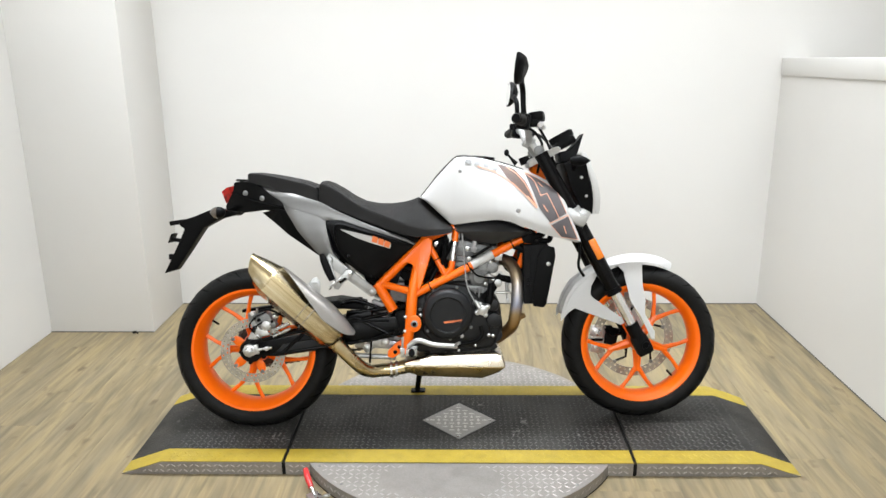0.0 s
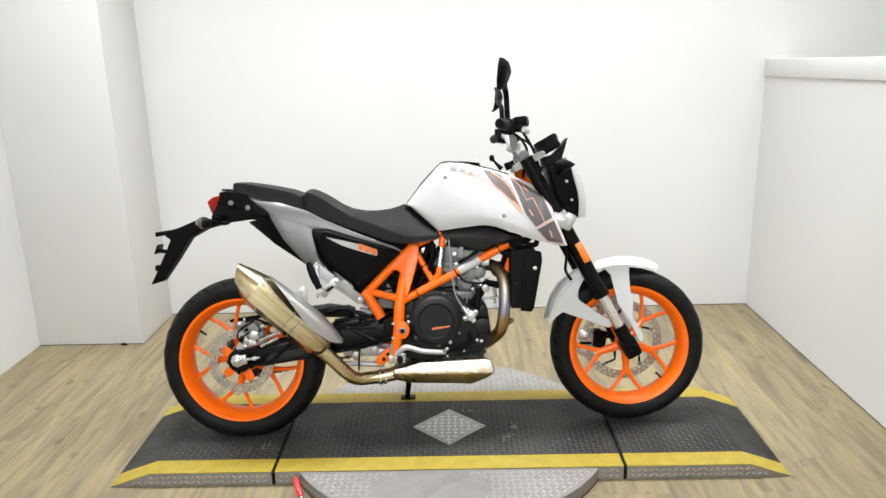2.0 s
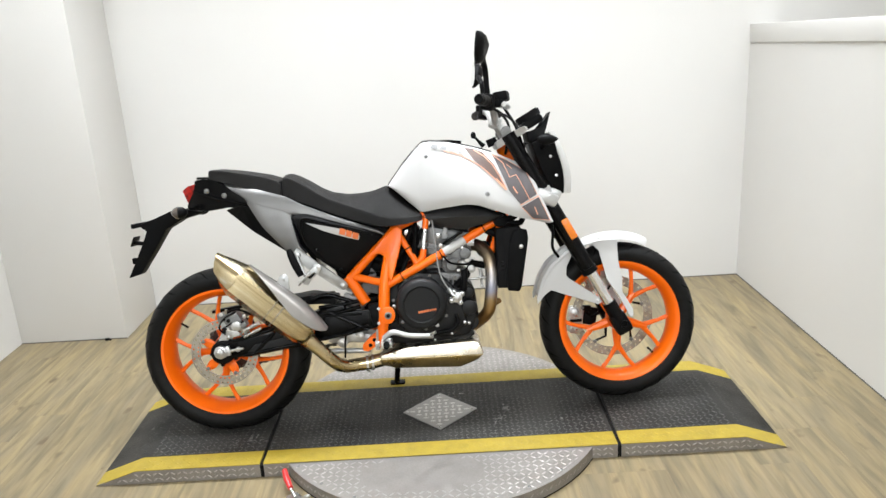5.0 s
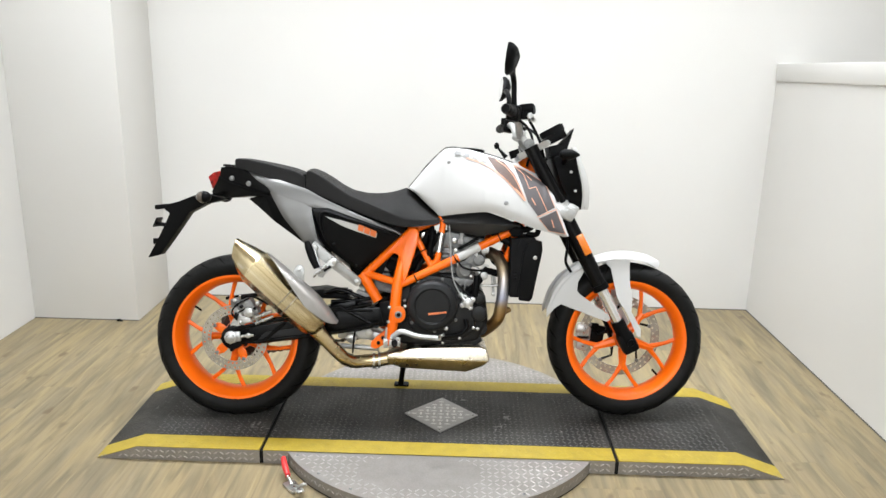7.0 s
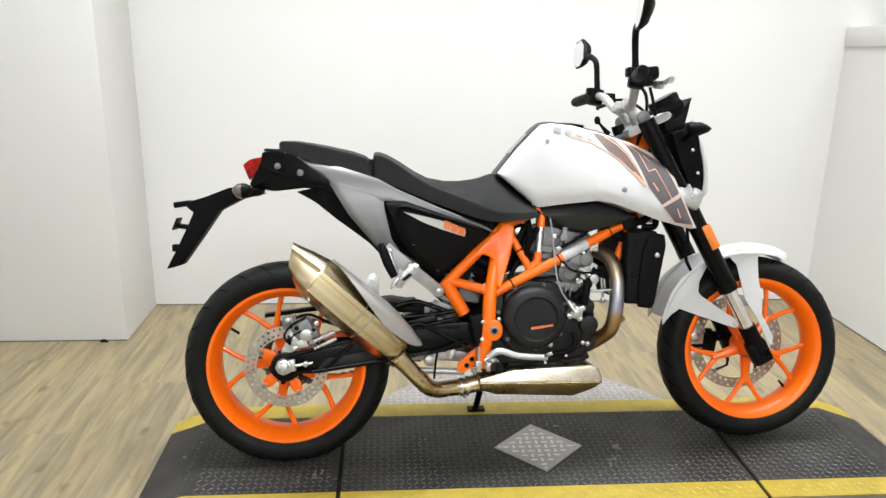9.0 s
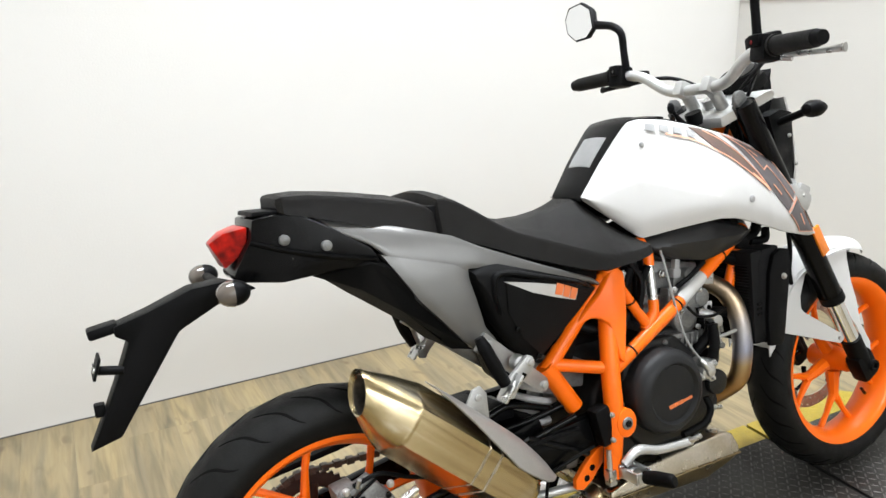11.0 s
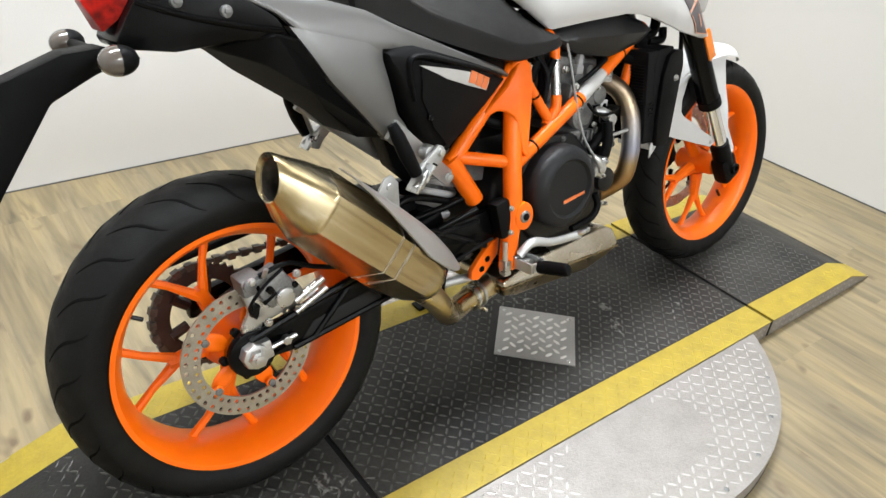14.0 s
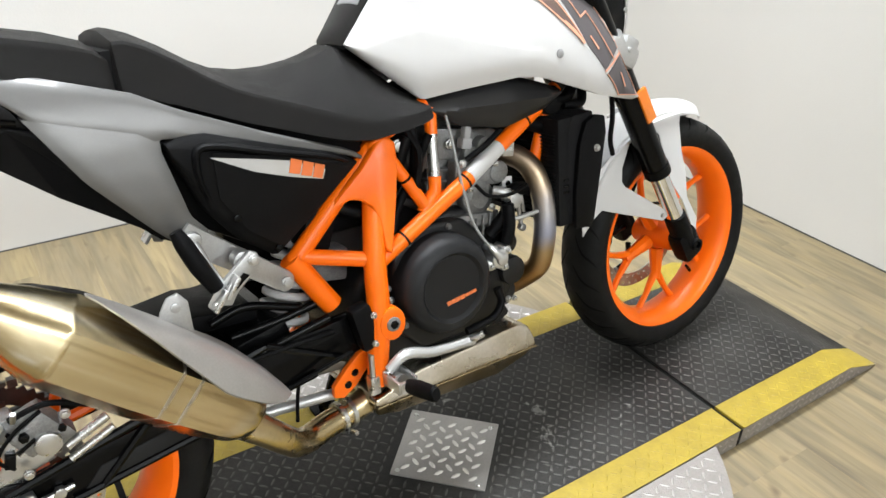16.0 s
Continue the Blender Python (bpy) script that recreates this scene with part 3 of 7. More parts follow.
def ramp_section(x0, x1, label):
    """One deck of the ramp, between two joints or a joint and a sloping end."""
    ob = thing("display_ramp", label, "ramp", "ramp decks")
    gap = 0.0065
    cuts = sorted({x0 + gap * (x0 > -TIP), x1 - gap * (x1 < TIP), *(x for x in (-BEND, BEND) if x0 < x < x1)})
    lo = 0.002

    def strip(ya, yb, top=0.0, thin=None):
        bm = bmesh.new()
        rows = [[(x, y, max(lo, ramp_profile(x) + top) if h else (0.001 if thin is None else max(0.001, ramp_profile(x) + top - thin))) for y, h in ((ya, 0), (ya, 1), (yb, 1), (yb, 0))] for x in cuts]
        vs = [[bm.verts.new(p) for p in r] for r in rows]
        for a, b in zip(vs, vs[1:]):
            for k in range(4):
                bm.faces.new((a[k], b[k], b[(k + 1) % 4], a[(k + 1) % 4]))
        bm.faces.new(vs[0])
        bm.faces.new(vs[-1][::-1])
        return bm

    part("deck", strip(MID_Y - INNER, MID_Y + INNER), PLATE_BLACK, ob, "black painted tread plate deck", 20)
    for sgn in (-1, 1):
        a, b = MID_Y + sgn * INNER, MID_Y + sgn * (HALF - 0.003)
        part("edge_strip", strip(min(a, b), max(a, b), 0.0006), YELLOW, ob, "yellow painted safety edge", 20)
        c, d = MID_Y + sgn * (HALF - 0.003), MID_Y + sgn * (HALF + 0.0008)
        part("edge_lip", strip(min(c, d), max(c, d), 0.0006, 0.0024), YELLOW, ob, "", 20)
        y = MID_Y + sgn * HALF
        outline = [(x, max(0.003, ramp_profile(x) - 0.002)) for x in cuts]
        outline = [(cuts[0], 0.0005)] + outline + [(cuts[-1], 0.0005)]
        part("skirt", prism(outline, y - sgn * 0.003, y, 0), PLATE_ALLOY, ob, "bare aluminium tread plate skirt", 20)
        if sgn < 0:
            pl = [(x, z, math.radians(35 if (i % 2) else -35)) for i, x in enumerate(np.arange(cuts[0] + 0.02, cuts[-1] - 0.02, 0.021))
                  for z in (0.014, 0.034) if z < ramp_profile(x) - 0.012]
            if pl:
                lugs("skirt_lug", lug_mesh([(x, z, a) for x, z, a in pl], -(y), 0.0095, 0.0028, 0.0014, True), LUG_GLINT, ob)
    flat = tread(lambda x, y: abs(x) < BEND - 0.012 and not (abs(x) + abs(y) < 0.158), cuts[0] + 0.012, cuts[-1] - 0.012, MID_Y - INNER + 0.011, MID_Y + INNER - 0.008)
    lugs("tread_lug", lug_mesh(flat, RAMP_H), LUG_BLACK, ob)
    for sgn in (-1, 1):
        yy = sorted((MID_Y + sgn * (INNER + 0.012), MID_Y + sgn * (HALF - 0.012)))
        edge = tread(lambda x, y: abs(x) < BEND - 0.012, cuts[0] + 0.012, cuts[-1] - 0.012, yy[0], yy[1])
        lugs("edge_lug", lug_mesh(edge, RAMP_H + 0.0005, high=0.001), YELLOW, ob)
    if x0 <= -TIP or x1 >= TIP:
        s = 1 if x1 >= TIP else -1
        slope = tread(lambda x, y: True, BEND + 0.015, TIP - 0.02, MID_Y - INNER + 0.011, MID_Y + INNER - 0.008)
        me = lug_mesh([(s * x, y, a) for x, y, a in slope], 0.0)
        for v in me.vertices:
            v.co.z += ramp_profile(v.co.x)
        lugs("slope_lug", me, LUG_BLACK, ob)
    return ob


ramp_section(-TIP, -SEAM_X, "black tread plate ramp end with yellow edges under the rear wheel")
ramp_section(-SEAM_X, SEAM_X, "black tread plate ramp deck with yellow edges and a bare square")
ramp_section(SEAM_X, TIP, "black tread plate ramp end with yellow edges under the front wheel")


def joint_gasket(x):
    """Black strip added for the shade in the joint between two ramp decks."""
    ob = thing("joint_gasket", "black strip added for the shade in the joint between ramp decks", "gasket", "ramp joint strips")
    part("strip", slab(x - 0.0064, x + 0.0064, MID_Y - HALF + 0.001, MID_Y + HALF - 0.001, 0.0004, RAMP_H - 0.006), GAP_SHADE, ob)


joint_gasket(-SEAM_X)
joint_gasket(SEAM_X)


def diamond_plate():
    ob = thing("access_plate", "bare aluminium tread plate square screwed onto the deck", "plate")
    d = 0.141
    bm = bmesh.new()
    pts = [(-d, 0), (0, -d), (d, 0), (0, d)]
    lo = [bm.verts.new((x + 0.002, y, RAMP_H + 0.0002)) for x, y in pts]
    hi = [bm.verts.new((x + 0.002, y, RAMP_H + 0.003)) for x, y in pts]
    bm.faces.new(hi)
    bm.faces.new(lo[::-1])
    for k in range(4):
        bm.faces.new((lo[k], lo[(k + 1) % 4], hi[(k + 1) % 4], hi[k]))
    part("plate", bm, ACCESS_ALLOY, ob)
    spots = [(x, y, a + math.pi / 4) for x, y, a in tread(lambda x, y: abs(x) + abs(y) < d - 0.014, -0.1275, 0.13, -0.1275, 0.13, 0.0255)]
    lugs("plate_lug", lug_mesh(spots, RAMP_H + 0.003, 0.0122, 0.0044, 0.0018), PLATE_GLINT, ob)
    for x, y in ((-d + 0.02, 0), (d - 0.02, 0), (0, d - 0.02), (0, -d + 0.02)):
        bm = ellipsoid((x, y, RAMP_H + 0.003), (0.0055, 0.0055, 0.002), u=12, v=6)
        part("screw", bm, POLISHED, ob)


diamond_plate()


def turntable():
    ob = thing("turntable", "round aluminium tread plate turntable under the ramp", "turntable")
    R, top = 0.603, RAMP_H - 0.004

    def segment(sgn):
        """The part of the disc in front of (or behind) the ramp."""
        y0 = MID_Y + sgn * (HALF + 0.002)
        half = math.sqrt(R * R - (HALF + 0.002) ** 2)
        a0 = math.acos(half / R)
        pts = [(R * math.cos(a), MID_Y + sgn * R * math.sin(a)) for a in np.linspace(a0, math.pi - a0, 61)]
        bm = bmesh.new()
        lo = [bm.verts.new((x, y, 0.004)) for x, y in pts]
        hi = [bm.verts.new((x, y, top)) for x, y in pts]
        bm.faces.new(hi)
        bm.faces.new(lo[::-1])
        n = len(pts)
        for k in range(n):
            bm.faces.new((lo[k], lo[(k + 1) % n], hi[(k + 1) % n], hi[k]))
        return bm

    for sgn in (-1, 1):
        part("disc_plate", segment(sgn), PLATE_ALLOY, ob, "aluminium tread plate with a bright rim", 20)
        y0, y1 = sorted((MID_Y + sgn * (HALF + 0.014), MID_Y + sgn * R))
        spots = []
        for x, y, a in tread(lambda x, y: math.hypot(x, y - MID_Y) < R - 0.016, -R, R, y0, y1, 0.0235):
            # rubbed smooth in front of the ramp, where feet have stood
            d = math.hypot((x + 0.06) / 0.26, (y + 0.40) / 0.13) if sgn < 0 else 2.0
            h = min(1.0, max(0.0, (d - 0.75) / 0.75))
            if h > 0.06:
                spots.append((x, y, a, h))
        lugs("disc_lug", lug_mesh(spots, top, 0.0118, 0.0028, 0.0010), LUG_GLINT, ob)
        verts, faces = [], []
        for k in range(96):
            a = math.pi * k / 96 * sgn
            x, y = R * math.cos(a), MID_Y + R * math.sin(a)
            if abs(y - MID_Y) < HALF + 0.03:
                continue
            tx, ty, nx, ny = -math.sin(a), math.cos(a), math.cos(a), math.sin(a)
            q = 1 if k % 2 else -1
            n = len(verts)
            for u, w, h in ((-1, -0.7 * q, 0), (-0.3, 0.3, 0), (1, 0.7 * q, 0), (0.3, -0.3, 0), (0, 0, 1)):
                verts.append((x + tx * u * 0.0085 + nx * (0.0002 + h * 0.0013), y + ty * u * 0.0085 + ny * (0.0002 + h * 0.0013), 0.027 + w * 0.011))
            faces += [(n, n + 1, n + 4), (n + 1, n + 2, n + 4), (n + 2, n + 3, n + 4), (n + 3, n, n + 4)]
        rim_me = bpy.data.meshes.new("rim_lug")
        rim_me.from_pydata(verts, [], faces)
        lugs("rim_lug", rim_me, LUG_GLINT, ob)
        for k in range(9):
            a = math.radians(33 + k * 14.2)
            x, y = (R - 0.022) * math.cos(a), MID_Y + sgn * (R - 0.022) * math.sin(a)
            if abs(y - MID_Y) > HALF + 0.02:
                part("rivet", ellipsoid((x, y, top), (0.006, 0.006, 0.0022), u=12, v=6), GREYCAST, ob)
    # dark ring stands in for the shade between disc and floor
    ring = part("shade_ring", lathe([(R + 0.001, 0.0005), (R + 0.001, 0.0038), (R - 0.06, 0.0038), (R - 0.06, 0.0005)], (0, 0, 0), 96), GAP_SHADE, ob)
    ring.matrix_basis = Matrix.Translation((0, MID_Y, 0)) @ pose(0, 0, 0, 90)
    return ob


turntable()


def toggle_clamp():
    ob = thing("toggle_clamp", "small steel toggle clamp with a red handle at the turntable rim", "clamp")
    part("base", box((-0.475, -0.445, 0.006), (0.07, 0.04, 0.008), 0.002, (0, 0, -50)), POLISHED, ob)
    part("arm", tube([(-0.455, -0.46, 0.012), (-0.44, -0.47, 0.03), (-0.425, -0.47, 0.035)], 0.006), POLISHED, ob)
    part("lever", tube([(-0.48, -0.44, 0.012), (-0.495, -0.415, 0.022), (-0.505, -0.40, 0.028)], 0.005), POLISHED, ob)
    part("handle", tube([(-0.498, -0.41, 0.026), (-0.515, -0.375, 0.036), (-0.53, -0.335, 0.046)], [0.009, 0.011, 0.009]), REDPLASTIC, ob, "red rubber handle grip")
    part("hook", tube([(-0.47, -0.47, 0.01), (-0.45, -0.49, 0.016), (-0.43, -0.485, 0.022)], 0.005), POLISHED, ob)


toggle_clamp()

# ---- the motorcycle ----
BIKE = thing("motorcycle", "white and orange naked motorcycle leaning on its side stand", "motorcycle",
             m=Matrix.Translation((0, 0.046, 0.046)) @ pose(0, 0, 0, -11.2, 0, 1.05))
REAR, FRONT = (-0.774, -0.033, 0.290), (0.696, -0.010, 0.302)


def tyre_profile(R, rim, hw):
    top = [(R - (1 - math.cos(a)) * (R - rim) * 0.66, hw * math.sin(a)) for a in np.linspace(-1.38, 1.38, 15)]
    return [(rim, -hw * 0.80), (rim + 0.012, -hw * 0.93)] + top + [(rim + 0.012, hw * 0.93), (rim, hw * 0.80), (rim - 0.010, hw * 0.72), (rim - 0.010, -hw * 0.72)]


def tread_groove(c, R, hw, rim, a0, side, sgn, count):
    """One curved sipe on a tyre's shoulder: a raised strip, its shade in the colour."""
    bm = bmesh.new()
    rows = []
    for t in np.linspace(0, 1, 11):
        b = side * (0.16 + 1.04 * t)
        a = a0 + sgn * (0.27 * t + 0.030 * math.sin(5.0 * t)) + (math.pi / count if side > 0 else 0)
        r = R - (1 - math.cos(b)) * (R - rim) * 0.66
        wid = 0.0031 * math.sin(math.pi * (0.10 + 0.82 * t))
        rows.append([bm.verts.new((c[0] + q * math.cos(a + da), c[1] + hw * math.sin(b), c[2] + q * math.sin(a + da)))
                     for da, q in ((-wid / R, r - 0.0006), (-wid / R, r + 0.0008), (wid / R, r + 0.0008), (wid / R, r - 0.0006))])
    for p, q in zip(rows, rows[1:]):
        for k in range(3):
            bm.faces.new((p[k], p[k + 1], q[k + 1], q[k]))
    return bm


# near-black that paints the shade of the tread grooves
GROOVE_SHADE = mat("tyre_groove_shade", (0.0036, 0.0036, 0.0034), 0.9, spec=0.06)


def perforated_ring(c, r0, r1, y, thick, sectors, rows=2, hole=0.0042):
    bm = bmesh.new()
    rs = np.linspace(r0, r1, rows + 1)
    for s in range(sectors):
        for j in range(rows):
            shift = 0.5 * (j % 2)
            a0, a1 = 2 * math.pi * (s + shift) / sectors, 2 * math.pi * (s + 1 + shift) / sectors
            am, rm = (a0 + a1) / 2, (rs[j] + rs[j + 1]) / 2
            cell = [(rs[j], a0), (rs[j], am), (rs[j], a1), (rm, a1), (rs[j + 1], a1), (rs[j + 1], am), (rs[j + 1], a0), (rm, a0)]
            ang = [math.atan2((q - rm), (a - am) * rm) for q, a in cell]
            loops = []
            for yy in (y, y + thick):
                out = [bm.verts.new((c[0] + q * math.cos(a), yy, c[2] + q * math.sin(a))) for q, a in cell]
                inn = []
                for g in ang:
                    q, a = rm + hole * math.sin(g), am + hole * math.cos(g) / rm
                    inn.append(bm.verts.new((c[0] + q * math.cos(a), yy, c[2] + q * math.sin(a))))
                for k in range(8):
                    bm.faces.new((out[k], out[(k + 1) % 8], inn[(k + 1) % 8], inn[k]))
                loops.append((out, inn))
            for k in range(8):
                bm.faces.new((loops[0][1][k], loops[1][1][k], loops[1][1][(k + 1) % 8], loops[0][1][(k + 1) % 8]))
            for k0, k1 in ((0, 1), (1, 2)) if j == 0 else ():
                bm.faces.new((loops[0][0][k0], loops[0][0][k1], loops[1][0][k1], loops[1][0][k0]))
            for k0, k1 in ((4, 5), (5, 6)) if j == rows - 1 else ():
                bm.faces.new((loops[0][0][k0], loops[0][0][k1], loops[1][0][k1], loops[1][0][k0]))
    bmesh.ops.remove_doubles(bm, verts=bm.verts, dist=1e-5)
    return bm


def spoke(c, a, split, r0, rs, r1, y0, y1):
    """One forked cast spoke of a wheel."""
    def at(r, ang, y):
        return (c[0] + r * math.cos(ang), c[1] + y, c[2] + r * math.sin(ang))
    stem = tube([at(r0, a, y0), at(rs, a, (y0 + y1) / 2)], [0.019, 0.0115], 8, curved=False, squash=1.0)
    arms = [tube([at(rs - 0.014, a + s * split * 0.12, (y0 + y1) / 2), at((rs + r1) / 2, a + s * split * 0.70, y1), at(r1, a + s * split, y1)],
                 [0.0105, 0.0072, 0.0085], 8, curved=False) for s in (-1, 1)]
    return join(stem, *arms)


def wheel(name, c, R, hw, rim_r, rim_hw, phase, disc_y, disc_r, hub_r, label, groove_dir):
    rim = part(name, lathe([(rim_r + 0.001, -rim_hw), (rim_r - 0.008, -rim_hw + 0.001), (rim_r - 0.018, -rim_hw * 0.80), (rim_r - 0.030, -rim_hw * 0.42),
                            (rim_r - 0.033, 0), (rim_r - 0.030, rim_hw * 0.42), (rim_r - 0.018, rim_hw * 0.80), (rim_r - 0.008, rim_hw - 0.001), (rim_r + 0.001, rim_hw),
                            (rim_r - 0.010, rim_hw * 0.6), (rim_r - 0.018, 0), (rim_r - 0.010, -rim_hw * 0.6)], c, 96), ORANGE, BIKE, label)
    part("tyre", lathe(tyre_profile(R, rim_r, hw), c, 120), RUBBER, rim, "black road tyre with a curved tread pattern")
    for k in range(26):
        for side in (-1, 1):
            part("tread_groove", tread_groove(c, R, hw, rim_r, 2 * math.pi * k / 26, side, groove_dir, 26), GROOVE_SHADE, rim)
    hk = 1.0 if hw > 0.07 else 0.66
    part("hub", lathe([(0.014, -0.062), (0.040 * hk, -0.060), (0.046 * hk, -0.050), (0.046 * hk, -0.03), (0.058 * hk, 0), (0.046 * hk, 0.03), (0.046 * hk, 0.055), (0.014, 0.060)], (c[0], c[1], c[2]), 40), ORANGE, rim)
    for k in range(5):
        part("spoke", spoke(c, radians(phase + 72 * k), radians(18), hub_r, 0.120, rim_r - 0.028, 0.0, 0.0), ORANGE, rim)
    part("brake_disc", perforated_ring(c, disc_r - 0.034, disc_r, c[1] + disc_y, 0.005, 40), DISC, rim, "drilled steel brake disc", 20)
    sy = 1 if disc_y > 0 else -1
    for k in range(5):
        a = radians(phase + 36 + 72 * k)
        p0 = (c[0] + 0.045 * math.cos(a), c[1] + disc_y + 0.004, c[2] + 0.045 * math.sin(a))
        p1 = (c[0] + (disc_r - 0.036) * math.cos(a), c[1] + disc_y + 0.004, c[2] + (disc_r - 0.036) * math.sin(a))
        if sy > 0:
            bend = (c[0] + 0.085 * math.cos(a + 0.30), c[1] + disc_y + 0.004, c[2] + 0.085 * math.sin(a + 0.30))
            part("disc_carrier", tube([p0, bend, p1], [0.0075, 0.0045, 0.0050], 8, curved=False), GLOSS, rim)
            part("rivet", drum((p1[0], c[1] + disc_y - 0.002, p1[2]), 0.007, 0.009, 14, 0.001), GREYCAST, rim)
            continue
        pm = (c[0] + 0.064 * math.cos(a), c[1] + disc_y + 0.014 * (1 if disc_y < 0 else -1), c[2] + 0.064 * math.sin(a))
        part("disc_carrier", join(ellipsoid(pm, (0.028, 0.004, 0.017), (0, -math.degrees(a), 0), 14, 8), drum((p1[0], c[1] + disc_y + 0.001, p1[2]), 0.010, 0.006, 12, 0.001)), ORANGE, rim)
        q = (c[0] + 0.046 * math.cos(a + 0.63), c[1] + disc_y - 0.002, c[2] + 0.046 * math.sin(a + 0.63))
        part("disc_bolt", drum(q, 0.008, 0.012, 8, 0.001), GLOSS, rim)
        part("rivet", drum((p1[0], c[1] + disc_y - 0.003, p1[2]), 0.007, 0.010, 14, 0.001), GREYCAST, rim)
    a = radians(314 if sy > 0 else phase + 36)
    part("valve", rod((c[0] + (rim_r - 0.030) * math.cos(a), c[1], c[2] + (rim_r - 0.030) * math.sin(a)),
                      (c[0] + (rim_r - 0.062) * math.cos(a), c[1] - 0.004, c[2] + (rim_r - 0.062) * math.sin(a)), 0.0042, 8), GLOSS, rim)
    return rim


wheel("rear_wheel", REAR, 0.307, 0.082, 0.233, 0.070, 113, -0.076, 0.122, 0.038, "orange cast five-spoke rear wheel", -1)
wheel("front_wheel", FRONT, 0.295, 0.061, 0.227, 0.051, 270, 0.066, 0.158, 0.036, "orange cast five-spoke front wheel", 1)


def sprocket_and_chain():
    c = (REAR[0], 0.088, REAR[2])
    teeth = []
    bm = bmesh.new()
    n = 40
    for yy in (0.085, 0.091):
        outer = [bm.verts.new((c[0] + r * math.cos(a), yy, c[2] + r * math.sin(a))) for k in range(2 * n) for r, a in [((0.106 if k % 2 else 0.098), math.pi * k / n)]]
        inner = [bm.verts.new((c[0] + 0.070 * math.cos(math.pi * k / n), yy, c[2] + 0.070 * math.sin(math.pi * k / n))) for k in range(2 * n)]
        for k in range(2 * n):
            bm.faces.new((outer[k], outer[(k + 1) % (2 * n)], inner[(k + 1) % (2 * n)], inner[k]))
        teeth.append((outer, inner))
    for k in range(2 * n):
        for m in (0, 1):
            a, b = teeth[0][m], teeth[1][m]
            bm.faces.new((a[k], a[(k + 1) % (2 * n)], b[(k + 1) % (2 * n)], b[k]))
    sp = part("rear_sprocket", bm, RUST, BIKE, "brown toothed rear sprocket", 25)
    for k in range(6):
        a = radians(20 + 60 * k)
        part("sprocket_arm", tube([(c[0] + 0.04 * math.cos(a), 0.088, c[2] + 0.04 * math.sin(a)), (c[0] + 0.077 * math.cos(a), 0.088, c[2] + 0.077 * math.sin(a))], 0.011, 8, curved=False), RUST, sp)
    # chain: links round the sprocket and along both runs
    front = (-0.13, 0.335)
    path = [(c[0] + 0.104 * math.cos(a), c[2] + 0.104 * math.sin(a)) for a in np.linspace(radians(84), radians(276), 34)]
    path = resample([(front[0], front[1] + 0.035)] + path + [(front[0], front[1] - 0.035)], 118)
    bm = bmesh.new()
    for n_, ((x0, z0), (x1, z1)) in enumerate(zip(path, path[1:])):
        t = math.degrees(math.atan2(z1 - z0, x1 - x0))
        bm = join(bm, box(((x0 + x1) / 2, 0.088, (z0 + z1) / 2), (math.hypot(x1 - x0, z1 - z0) * (1.10 if n_ % 2 else 0.80), 0.016 if n_ % 2 else 0.010, 0.0135 if n_ % 2 else 0.0075), 0.0, (0, -t, 0)))
    part("chain", bm, CHAIN, BIKE, "dark oily drive chain", 20)
    part("chain_guard", prism([(-0.86, 0.405), (-0.60, 0.437), (-0.38, 0.445), (-0.38, 0.462), (-0.60, 0.452), (-0.86, 0.417)], 0.070, 0.104, 0.003), PLASTIC, BIKE)


sprocket_and_chain()


